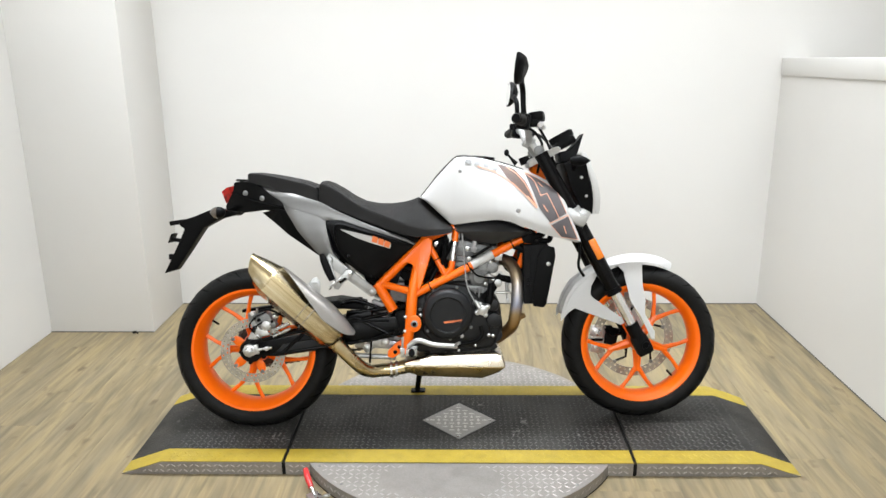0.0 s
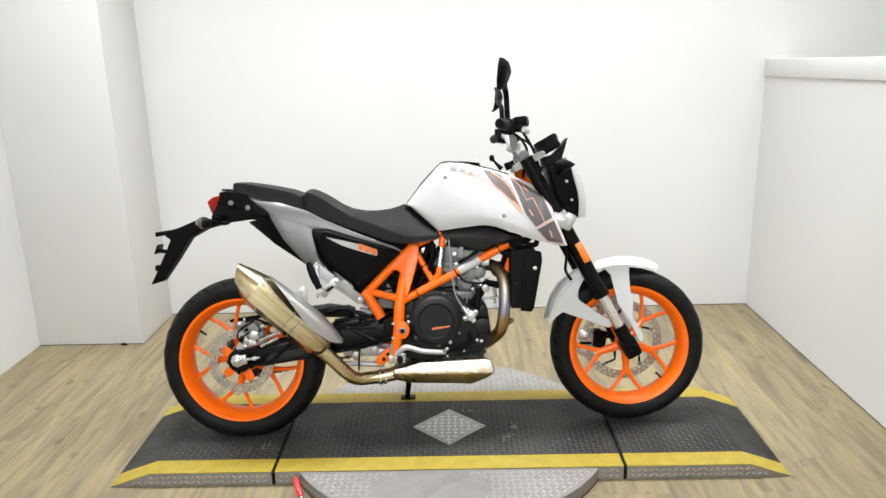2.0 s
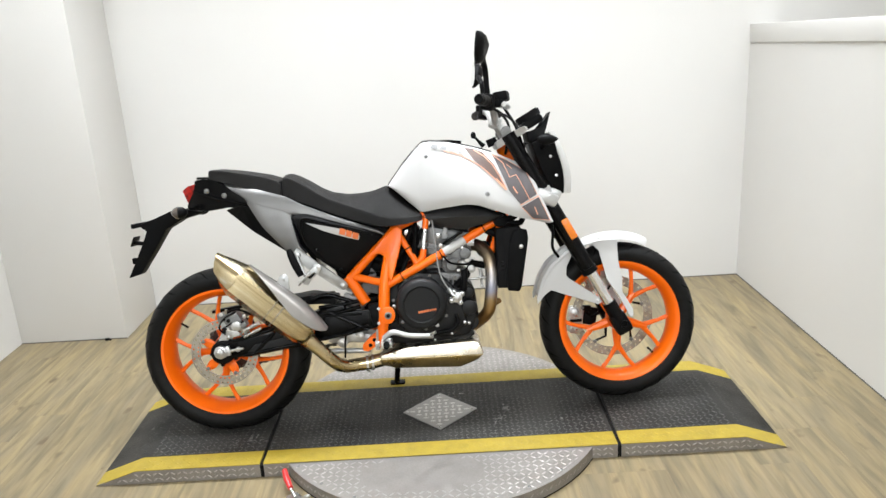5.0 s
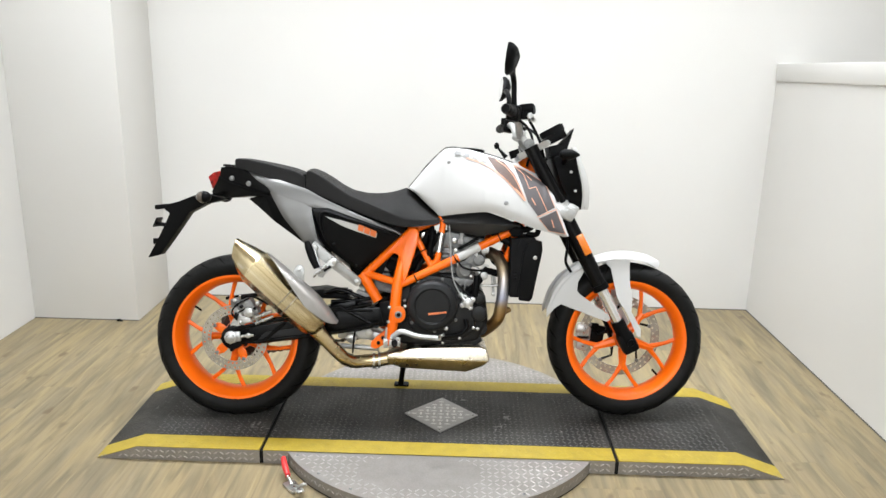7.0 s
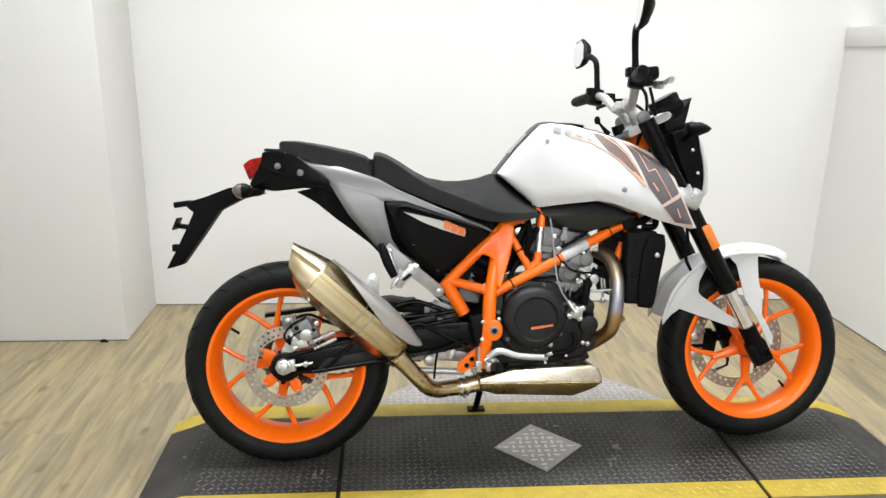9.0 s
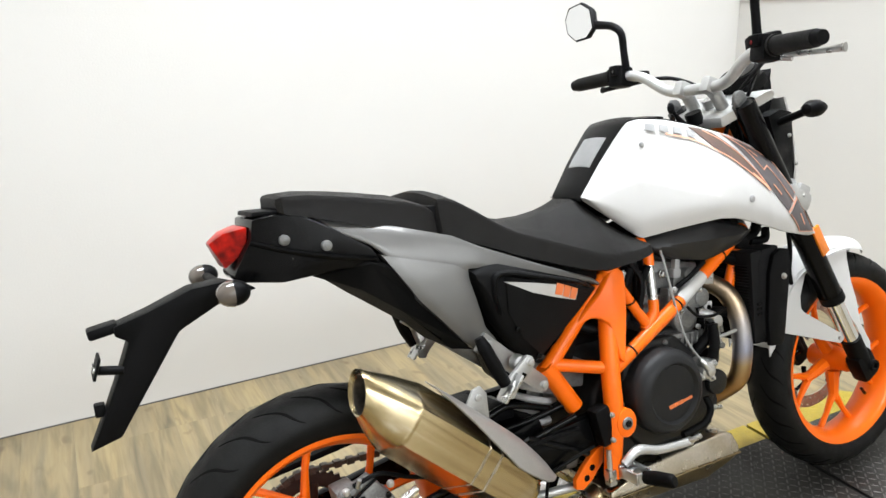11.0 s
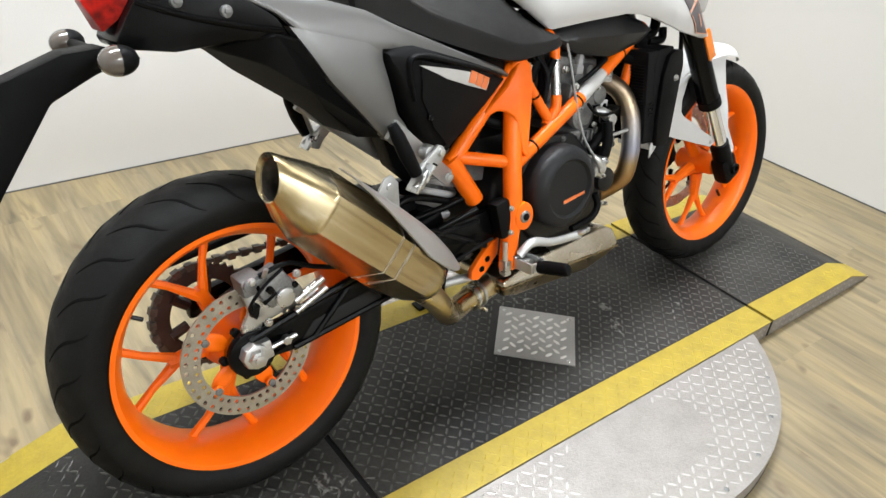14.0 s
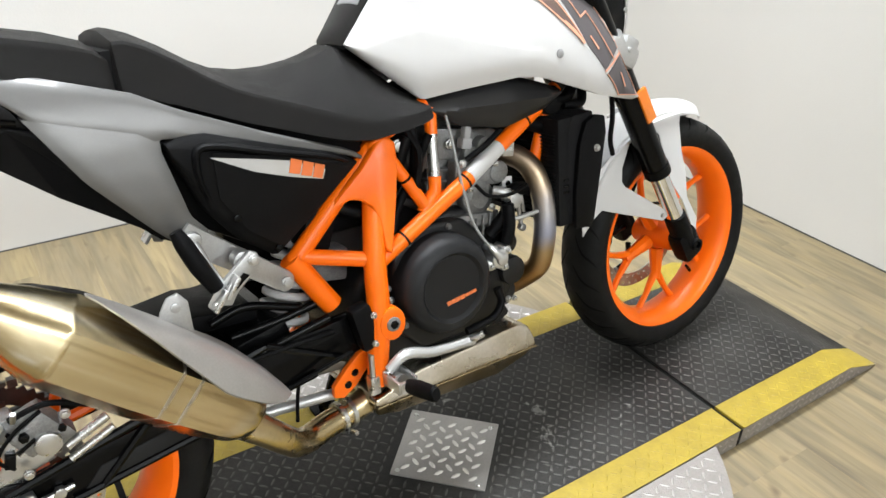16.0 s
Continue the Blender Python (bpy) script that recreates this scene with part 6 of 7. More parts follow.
def bodywork():
    tk = part("fuel_tank", loft([superring(x, TANK_TOP(x) - 0.016, zb, hw, squeeze=0.55) for x, zb, hw in
                                 ((-0.12, 0.845, 0.050), (-0.08, 0.815, 0.062), (0.0, 0.79, 0.080), (0.10, 0.785, 0.11), (0.20, 0.79, 0.12), (0.26, 0.80, 0.080))]), PLASTIC, BIKE, "white fuel tank with grey and orange graphics")
    xs = np.linspace(-0.137, 0.447, 90)
    for s in (-1, 1):
        grid = []
        for x in xs:
            t, b = TANK_TOP(x), TANK_LOW(x)
            row = []
            for v in np.linspace(0, 1, 26) ** 1.5:
                z = t + (b - t) * v
                row.append(Vector((x, s * tank_width(x, z), z)))
            grid.append(row)
        part("tank_side", skin(grid, (0, -s * 0.010, 0)), WHITE, tk, "glossy white tank side cover", 50)
        # graphics
        lift = 0.0018
        part("decal", patch([(0.146, 0.984), (0.178, 0.976), (0.210, 0.963), (0.247, 0.918), (0.264, 0.880), (0.283, 0.827), (0.273, 0.831), (0.243, 0.871), (0.206, 0.906), (0.180, 0.932), (0.162, 0.960)], tank_width, lift + 0.0012, s, 5), STREAK, tk, "faded brown graphic streak")
        part("decal", patch([(0.246, 0.952), (0.282, 0.936), (0.363, 0.886), (0.394, 0.801), (0.330, 0.769), (0.293, 0.820), (0.274, 0.876), (0.261, 0.921)], tank_width, lift, s, 4), DECAL, tk, "dark grey block graphic")
        part("decal", patch([(0.333, 0.760), (0.400, 0.790), (0.433, 0.707), (0.372, 0.717)], tank_width, lift, s, 4), DECAL, tk, "dark grey block graphic")
        for pts, wd in (([(0.182, 0.971), (0.215, 0.948), (0.243, 0.914), (0.264, 0.872), (0.284, 0.825)], 0.0032), ([(0.240, 0.957), (0.281, 0.920), (0.300, 0.867), (0.325, 0.874), (0.348, 0.823), (0.365, 0.783)], 0.0026),
                        ([(0.328, 0.767), (0.400, 0.794)], 0.0030), ([(0.075, 0.974), (0.130, 0.957), (0.175, 0.930), (0.208, 0.904), (0.243, 0.868), (0.281, 0.824)], 0.0034), ([(0.309, 0.831), (0.321, 0.810)], 0.0040),
                        ([(0.381, 0.755), (0.389, 0.731)], 0.0036), ([(0.294, 0.914), (0.310, 0.898)], 0.0024), ([(0.246, 0.953), (0.282, 0.937), (0.362, 0.886), (0.394, 0.801)], 0.0018),
                        ([(0.400, 0.791), (0.434, 0.706), (0.372, 0.716), (0.333, 0.760)], 0.0018), ([(0.252, 0.862), (0.266, 0.846), (0.280, 0.826)], 0.0060)):
            for (x0, z0), (x1, z1) in zip(pts, pts[1:]):
                d = math.hypot(x1 - x0, z1 - z0)
                ux, uz = (x1 - x0) / d, (z1 - z0) / d
                a0, b0, a1, b1 = x0 - ux * wd * 0.5, z0 - uz * wd * 0.5, x1 + ux * wd * 0.5, z1 + uz * wd * 0.5
                nx, nz = -uz * wd / 2, ux * wd / 2
                part("decal_line", patch([(a0 + nx, b0 + nz), (a1 + nx, b1 + nz), (a1 - nx, b1 - nz), (a0 - nx, b0 - nz)], tank_width, lift + 0.0024, s, 3), PALEORANGE, tk, "pale orange outline of the graphic")
        # slanted bars along the shoulder
        for k, (x0, w) in enumerate(((0.026, 0.030), (0.060, 0.028), (0.092, 0.028), (0.124, 0.027))):
            z0 = TANK_TOP(x0 + 0.01) - 0.015 - 0.06 * (x0 - 0.034)
            bar = part("decal_bar", patch([(x0 + 0.007, z0), (x0 + w * 0.95, z0 - 0.005), (x0 + w * 0.95 - 0.006, z0 - 0.020), (x0, z0 - 0.014)], tank_width, lift + 0.001, s, 3), GREYDECAL, tk)
            bar.location = (0, 0, 0.0045)
        for x, z, r in ((0.008, 0.958, 0.0065), (0.215, 0.813, 0.0085)):
            y = tank_width(x, z)
            part("tank_bolt", join(ellipsoid((x, s * (y + 0.0015), z), (r, 0.003, r), u=16, v=8)), GREYDECAL, tk)
    # black top cover between the sides
    grid = []
    for x in np.linspace(-0.138, 0.245, 24):
        e = TANK_EDGE(x) + 0.001
        row = []
        for k in range(9):
            v = -1 + 2 * k / 8
            row.append(Vector((x, v * e, TANK_TOP(x) + 0.002 + 0.006 * (1 - v * v))))
        grid.append(row)
    part("tank_top", skin(grid, (0, 0, -0.012)), GLOSS, tk, "black tank centre cover", 50)
    grid = []
    for x in np.linspace(-0.096, -0.045, 8):
        row = [Vector((x, v * 0.038, TANK_TOP(x) + 0.0098 - 0.006 * v * v * 0.4)) for v in np.linspace(-1, 1, 7)]
        grid.append(row)
    part("tank_pad", skin(grid, (0, 0, -0.002)), PATCH, tk, "grey pad on the tank")
    part("filler_cap", rod((0.10, 0, 0.995), (0.102, 0, 1.014), 0.042, 32, 0.004), GLOSS, tk)
    part("ignition_barrel", rod((0.262, 0, 0.985), (0.252, 0, 1.012), 0.02, 20, 0.003), PLASTIC, BIKE)
    part("ignition_key", join(tube([(0.226, 0.004, 0.985), (0.205, 0.004, 1.008), (0.192, 0.004, 1.024)], [0.010, 0.005, 0.004], 10), ellipsoid((0.189, 0.004, 1.028), (0.010, 0.006, 0.013))), PLASTIC, BIKE, "ignition key with a black head")
    # plastic below the tank
    w = lambda x, z: float(np.interp(x, [-0.024, 0.05, 0.14, 0.22, 0.275], [0.106, 0.132, 0.160, 0.158, 0.132])) - 0.35 * max(0, 0.735 - z) - 0.60 * max(0, z - 0.735)
    for s in (-1, 1):
        part("tank_under_cover", shell([(-0.024, 0.752), (0.06, 0.772), (0.138, 0.784), (0.225, 0.755), (0.275, 0.732)], [(-0.022, 0.742), (0.047, 0.702), (0.125, 0.688), (0.212, 0.708), (0.275, 0.728)], w, 24, 9, 0.03, 0.006, s), GRAPHITE, BIKE, "dark graphite cover below the tank", 20)
    # seats
    part("rider_seat", loft([padring(*q) for q in
                                  ((-0.514, 0.909, 0.842, 0.120, 0.14), (-0.510, 0.924, 0.838, 0.129, 0.14), (-0.495, 0.926, 0.834, 0.133, 0.15), (-0.47, 0.917, 0.827, 0.134, 0.17), (-0.432, 0.896, 0.813, 0.130, 0.21), (-0.39, 0.868, 0.797, 0.132, 0.27), (-0.351, 0.849, 0.781, 0.134, 0.34),
                                   (-0.30, 0.839, 0.762, 0.137, 0.44), (-0.254, 0.838, 0.744, 0.139, 0.54), (-0.21, 0.843, 0.728, 0.141, 0.64), (-0.184, 0.849, 0.721, 0.143, 0.70), (-0.15, 0.861, 0.716, 0.145, 0.78), (-0.12, 0.845, 0.719, 0.146, 0.80), (-0.08, 0.812, 0.725, 0.146, 0.80), (-0.045, 0.784, 0.733, 0.144, 0.78), (-0.028, 0.770, 0.739, 0.139, 0.72), (-0.020, 0.760, 0.743, 0.131, 0.66))]), VINYL, BIKE, "black textured vinyl rider seat", 22)
    part("pillion_seat", loft([padring(*q) for q in
                                    ((-0.790, 0.952, 0.936, 0.058), (-0.782, 0.958, 0.930, 0.076), (-0.74, 0.958, 0.916, 0.098), (-0.69, 0.951, 0.899, 0.112), (-0.645, 0.943, 0.883, 0.120), (-0.574, 0.928, 0.860, 0.126), (-0.535, 0.914, 0.848, 0.128), (-0.518, 0.900, 0.843, 0.124))]), VINYL, BIKE, "black vinyl passenger seat pad", 24)
    # black filler added so that the gap between the seats looks shaded
    part("seat_gap_filler", slab(-0.526, -0.506, -0.112, 0.112, 0.830, 0.902, 0.004), PLASTIC, BIKE, "black filler added for the shade between the two seats")
    part("seat_base", prism([(-0.72, 0.912), (-0.50, 0.850), (-0.33, 0.778), (-0.15, 0.722), (-0.15, 0.690), (-0.33, 0.720), (-0.50, 0.765), (-0.64, 0.835)], -1, 1, 0.005, lambda x, z, y: y * float(np.interp(x, [-0.72, -0.6, -0.15], [0.095, 0.112, 0.100]))), PLASTIC, BIKE, "black plastic seat base")
    part("subframe_cover", prism([(-0.61, 0.775), (-0.48, 0.778), (-0.17, 0.690), (-0.20, 0.655), (-0.317, 0.552), (-0.455, 0.640)], -0.096, 0.096, 0.006), PLASTIC, BIKE)
    # silver tail panels
    for s in (-1, 1):
        sp = part("tail_panel", shell([(-0.741, 0.919), (-0.645, 0.891), (-0.501, 0.845), (-0.448, 0.816), (-0.328, 0.763), (-0.179, 0.704), (-0.160, 0.690)],
                                      [(-0.700, 0.880), (-0.652, 0.852), (-0.625, 0.822), (-0.49, 0.778), (-0.474, 0.783), (-0.30, 0.731), (-0.189, 0.697), (-0.162, 0.684)], body_width, 36, 8, 0.014, 0.003, s), SILVER, BIKE, "silver painted tail side panel", 50)
        part("lower_panel", shell([(-0.640, 0.833), (-0.600, 0.766), (-0.585, 0.741), (-0.506, 0.649), (-0.470, 0.616)], [(-0.482, 0.786), (-0.484, 0.765), (-0.474, 0.720), (-0.462, 0.668), (-0.440, 0.640)], body_width, 20, 12, 0.034, 0.004, s), SILVER, sp, "", 50)
        ab = part("airbox_cover", shell([(-0.479, 0.776), (-0.455, 0.782), (-0.424, 0.781), (-0.323, 0.746), (-0.198, 0.702), (-0.168, 0.682)], [(-0.474, 0.756), (-0.461, 0.725), (-0.439, 0.669), (-0.394, 0.609), (-0.317, 0.543), (-0.170, 0.676)], airbox_width, 30, 12, 0.03, 0.016, s), MATTE, BIKE, "matt black side cover with a white flash", 50)
        part("bezel", tube([(-0.438, s * (airbox_width(-0.438, 0.690) + 0.002), 0.690), (-0.447, s * (airbox_width(-0.447, 0.735) + 0.002), 0.735), (-0.432, s * (airbox_width(-0.432, 0.766) + 0.002), 0.766), (-0.335, s * (airbox_width(-0.335, 0.740) + 0.002), 0.740), (-0.235, s * (airbox_width(-0.235, 0.708) + 0.002), 0.708), (-0.195, s * (airbox_width(-0.195, 0.690) + 0.002), 0.690)], [0.004, 0.007, 0.009, 0.008, 0.006, 0.003], 10, squash=0.7), PLASTIC, ab)
        part("inner_panel", patch([(-0.424, 0.757), (-0.330, 0.733), (-0.240, 0.703), (-0.207, 0.680), (-0.316, 0.568), (-0.386, 0.630), (-0.424, 0.690)], airbox_width, 0.004, s, 3), MATTE, ab, "flat matt black centre panel")
        flash = [(-0.430, 0.751), (-0.366, 0.737), (-0.310, 0.722), (-0.246, 0.692), (-0.250, 0.676), (-0.312, 0.697), (-0.370, 0.719)]
        part("flash", patch(flash, airbox_width, 0.0055, s, 3), WHITE, ab, "white pointed flash")
        for k in range(3):
            x0, z0 = -0.310 + 0.0215 * k, 0.722 - 0.0092 * k
            part("logo_bar", patch([(x0, z0 + 0.004), (x0 + 0.0195, z0 - 0.004), (x0 + 0.0140, z0 - 0.025), (x0 - 0.005, z0 - 0.018)], airbox_width, 0.0068, s, 2), ORANGEDECAL, ab, "orange logo shape")
        for x, z in ((-0.400, 0.652), (-0.325, 0.572)):
            part("screw", drum((x, s * (airbox_width(x, z) + 0.006) - (0.0 if s < 0 else 0.004), z), 0.006, 0.004, 14, 0.001), GLOSS, ab)
        # straight bar that carries the passenger peg
        arm_y = line([(-0.50, 0.168), (-0.404, 0.156), (-0.32, 0.112), (-0.29, 0.100)])
        ux, uz = 0.765, -0.644
        def along(d, e, ox=-0.322, oz=0.511):
            return (ox - ux * d - uz * e, oz - uz * d + ux * e)
        outline = [along(0.21, 0.020), along(0.0, 0.017)] + [along(-0.017 * math.sin(a), 0.017 * math.cos(a)) for a in np.linspace(0.3, math.pi - 0.3, 7)] + [along(0.0, -0.017), along(0.21, -0.020)]
        arm = part("peg_arm", prism(outline, -1, 1, 0.0035, lambda x, z, y: s * (arm_y(x) + 0.007 * (-y if s > 0 else y) * -1)), SATIN, BIKE, "straight bare aluminium passenger peg arm")
        part("arm_bolt", hexbolt((-0.322, s * 0.124 - (0 if s < 0 else 0.006), 0.511), 0.008, 0.005), SATIN, arm)
        part("arm_boss", drum((-0.404, s * 0.180 - (0 if s < 0 else 0.022), 0.587), 0.016, 0.022, 22, 0.003), SATIN, arm)
        ear = [(-0.398, 0.606), (-0.386, 0.600), (-0.384, 0.586), (-0.392, 0.574), (-0.424, 0.548), (-0.436, 0.530), (-0.452, 0.534), (-0.456, 0.552), (-0.444, 0.570), (-0.420, 0.588)]
        part("peg_bracket", prism(ear, s * 0.188 - 0.005, s * 0.188 + 0.005, 0.003), SATIN, arm, "bare alloy peg bracket plate")
        # thin black piece laid on for the shade of a slot
        part("bracket_slot_shade", prism([(-0.412, 0.576), (-0.404, 0.570), (-0.428, 0.552), (-0.434, 0.558)], s * 0.1935 - 0.001, s * 0.1935 + 0.001, 0.0), GLOSS, arm)
        part("bracket_bolt", hexbolt((-0.394, s * 0.195 - (0 if s < 0 else 0.005), 0.591), 0.007, 0.006), POLISHED, arm)
        part("arm_boss", join(drum((-0.470, s * 0.180 - (0 if s < 0 else 0.012), 0.636), 0.013, 0.012, 20, 0.003), tube([(-0.470, s * 0.176, 0.632), (-0.458, s * 0.186, 0.600), (-0.446, s * 0.192, 0.566)], [0.008, 0.005, 0.006], 10)), SATIN, arm)
        for dx in (-0.013, 0.013):
            part("hinge_ear", box((-0.446 + dx * 0.8, s * 0.198, 0.556 + dx * 0.6), (0.007, 0.034, 0.036), 0.003, (0, 37, 0)), POLISHED, arm, "bright clevis ear")
        part("hinge_pin", tube([(-0.464, s * 0.204, 0.543), (-0.428, s * 0.204, 0.569)], 0.0055, 10, curved=False), POLISHED, arm)
        part("passenger_peg", tube([(-0.495, s * 0.190, 0.660), (-0.488, s * 0.194, 0.640), (-0.474, s * 0.198, 0.604), (-0.456, s * 0.200, 0.566)], [0.009, 0.0130, 0.0140, 0.0115], 14), PLASTIC, BIKE, "folded black passenger foot peg")
        # black strip below the tail
    part("undertail", prism([(-0.716, 0.812), (-0.660, 0.824), (-0.628, 0.814), (-0.570, 0.735), (-0.495, 0.650), (-0.472, 0.622), (-0.484, 0.610), (-0.51, 0.634), (-0.55, 0.676), (-0.62, 0.730), (-0.68, 0.776), (-0.745, 0.806)], -1, 1, 0.005,
                            lambda x, z, y: math.copysign((body_width(x, z) - 0.008) * min(1, 0.55 + (x + 0.745) * 5.5) * (1.0 if z > 0.612 - 0.755 * (x + 0.472) + 0.006 else 0.42), y)), MATTE, BIKE, "black closed underside of the tail")
    tw = line([(-0.90, 0.044), (-0.84, 0.068), (-0.79, 0.088), (-0.72, 0.108), (-0.64, 0.124)])
    tl = part("tail_unit", prism([(-0.838, 0.922), (-0.80, 0.926), (-0.752, 0.916), (-0.70, 0.884), (-0.650, 0.848), (-0.628, 0.812), (-0.650, 0.812), (-0.714, 0.818), (-0.760, 0.812), (-0.802, 0.808), (-0.872, 0.818), (-0.878, 0.830), (-0.862, 0.858), (-0.844, 0.888)], -1, 1, 0.004,
                                 lambda x, z, y: math.copysign(tw(x), y)), GLOSS, BIKE, "gloss black tail unit")
    part("tail_lip", prism([(-0.835, 0.926), (-0.79, 0.924), (-0.745, 0.932), (-0.745, 0.938), (-0.79, 0.932), (-0.833, 0.934)], -0.055, 0.055, 0.002), PLASTIC, tl)
    for s in (-1, 1):
        for x, z, y in ((-0.792, 0.881, 0.088), (-0.725, 0.862, 0.107)):
            part("tail_bolt", join(drum((x, s * (y + 0.003) - (0 if s < 0 else 0.008), z), 0.0095, 0.008, 20, 0.002), drum((x, s * (y + 0.005) - (0 if s < 0 else 0.008), z), 0.005, 0.008, 6, 0.001)), GREYCAST, tl)
        part("tail_ridge", tube([(-0.845, s * 0.068, 0.884), (-0.79, s * 0.090, 0.862), (-0.72, s * 0.110, 0.842), (-0.645, s * 0.126, 0.826)], 0.005, 8), GLOSS, tl)
    lamp = part("tail_lamp", prism([(-0.905, 0.887), (-0.880, 0.903), (-0.842, 0.910), (-0.846, 0.884), (-0.862, 0.858), (-0.884, 0.840)], -1, 1, 0.004,
                                   lambda x, z, y: math.copysign(0.016 + (x + 0.905) * 0.62, y) + 0.010), REDLENS, BIKE, "red faceted tail lamp")
    # number plate hanger
    hw = line([(-1.13, 0.022), (-1.05, 0.030), (-0.95, 0.032), (-0.84, 0.036)])
    hg = part("plate_hanger", prism([(-0.838, 0.800), (-0.892, 0.822), (-0.946, 0.818), (-1.020, 0.790), (-1.076, 0.774), (-1.076, 0.757), (-1.056, 0.744), (-1.076, 0.700), (-1.110, 0.632), (-1.143, 0.570), (-1.092, 0.584), (-1.034, 0.665), (-0.975, 0.748), (-0.905, 0.784)], -1, 1, 0.005,
                                    lambda x, z, y: math.copysign(hw(x), y) + 0.034 * min(1, max(0, (-0.88 - x) / 0.18))), PLASTIC, BIKE, "black number plate hanger")
    part("plate_light", box((-1.092, 0.036, 0.768), (0.050, 0.046, 0.018), 0.005, (0, -8, 0)), PLASTIC, hg)
    part("plate_bracket", box((-1.112, 0.036, 0.708), (0.005, 0.064, 0.038), 0.002, (0, 22, 0)), PLASTIC, hg)
    for dy in (-0.018, 0.018):
        part("plate_screw", rod((-1.118, 0.036 + dy, 0.707), (-1.112, 0.036 + dy, 0.705), 0.005, 10), POLISHED, hg)
    part("plate_stud", tube([(-1.110, 0.020, 0.704), (-1.070, 0.010, 0.698)], 0.008, 10, curved=False), PLASTIC, hg)
    part("rear_reflector_stud", box((-1.118, 0.034, 0.634), (0.018, 0.022, 0.022), 0.003), PLASTIC, hg)
    for s in (-1, 1):
        ind = part("rear_indicator", ellipsoid((-0.892, s * 0.140 + 0.040, 0.810), (0.028, 0.023, 0.022)), PLASTIC, BIKE, "black indicator with a smoked lens")
        bm = ellipsoid((-0.8930, s * 0.140 + 0.040, 0.810), (0.0285, 0.0235, 0.0225))
        bmesh.ops.delete(bm, geom=[v for v in bm.verts if v.co.x > -0.893], context="VERTS")
        part("lens", bm, CLEAR, ind, "smoked clear lens")
        part("stem", tube([(-0.893, 0.01 + s * 0.02, 0.808), (-0.890, s * 0.125 + 0.040, 0.810)], [0.011, 0.008], 10, curved=False), PLASTIC, ind)


bodywork()


def cockpit():
    rad = part("radiator", prism([(0.262, 0.655), (0.276, 0.688), (0.330, 0.690), (0.326, 0.500), (0.308, 0.464), (0.276, 0.466), (0.262, 0.500)], -0.158, 0.158, 0.006), FIN, BIKE, "black radiator behind the front wheel")
    for k in range(26):
        z = 0.492 + 0.0068 * k
        part("cooling_fin", box((0.2385, 0, z - 0.008), (0.006, 0.296, 0.0018), 0.0), FIN, rad)
    for s in (-1, 1):
        part("radiator_shroud", prism([(0.300, 0.672), (0.325, 0.684), (0.350, 0.678), (0.354, 0.645), (0.322, 0.472), (0.312, 0.457), (0.272, 0.462), (0.272, 0.53), (0.284, 0.63)], s * 0.164 - 0.006, s * 0.164 + 0.006, 0.004), PLASTIC, rad, "black plastic radiator side guard")
        part("shroud_bolt", hexbolt((0.327, s * 0.172 - (0 if s < 0 else 0.005), 0.618), 0.006, 0.006), POLISHED, rad)
    part("fan_shroud", join(box((0.262, 0, 0.578), (0.044, 0.312, 0.216), 0.006), drum((0.205, -0.02, 0.60), 0.03, 0.04, 20, 0.004)), FIN, rad)
    # black blocks paint the shade of vent slots
    for z in (0.540, 0.552, 0.564):
        part("vent_slot_shade", box((0.258, -0.1565, z), (0.014, 0.004, 0.005), 0.001), GLOSS, rad)
    part("horn", drum((0.262, -0.118, 0.715), 0.028, 0.03, 24, 0.005), PLASTIC, BIKE)
    part("wiring_harness", tube([(0.23, -0.09, 0.73), (0.29, -0.11, 0.715), (0.33, -0.10, 0.74), (0.37, -0.06, 0.80)], 0.012, 10), PLASTIC, BIKE)
    part("wiring_harness", tube([(0.30, -0.105, 0.70), (0.335, -0.115, 0.70), (0.345, -0.11, 0.725)], 0.010, 10), PLASTIC, BIKE)
    # headlamp with its mask
    hl = part("headlamp_mask", prism([(0.385, 0.982), (0.430, 0.996), (0.470, 0.985), (0.517, 0.797), (0.505, 0.790), (0.460, 0.806), (0.414, 0.892)], -0.100, 0.100, 0.010, lambda x, z, y: y * (1 - 0.30 * (x > 0.5) - 0.12 * (z < 0.82))), PLASTIC, BIKE, "black headlamp housing with a white front mask")
    grid = []
    for t in np.linspace(0, 1, 14):
        z = 1.022 - 0.230 * t
        x = 0.484 + 0.056 * math.sin(t * 1.9)
        w = 0.085 - 0.028 * t
        grid.append([Vector((x - 0.032 * abs(v) ** 2.2, v * w * 1.12, z)) for v in np.linspace(-1, 1, 11)])
    part("front_mask", skin(grid, (-0.006, 0, 0)), WHITE, hl, "white headlamp surround")
    grid = [[Vector((p.x + 0.003, p.y * 0.72, p.z)) for p in row] for row in grid[4:12]]
    part("headlamp_lens", skin(grid, (-0.004, 0, 0)), CHROME, hl, "clear headlamp lens")
    for s in (-1, 1):
        for x, z in ((0.452, 0.930), (0.470, 0.860)):
            part("mask_bolt", hexbolt((x, s * 0.102 - (0 if s < 0 else 0.004), z), 0.0045, 0.004), POLISHED, hl)
        fi = part("front_indicator", loft([[Vector((0.428, s * 0.192, 0.990)) + Vector((dx, s * (q * math.cos(a)), q * 0.85 * math.sin(a))) for a in np.linspace(0, 2 * math.pi, 17)[:-1]]
                                           for dx, q in ((-0.030, 0.004), (-0.026, 0.014), (-0.010, 0.023), (0.010, 0.023), (0.030, 0.014), (0.044, 0.003))]), PLASTIC, BIKE, "black front indicator")
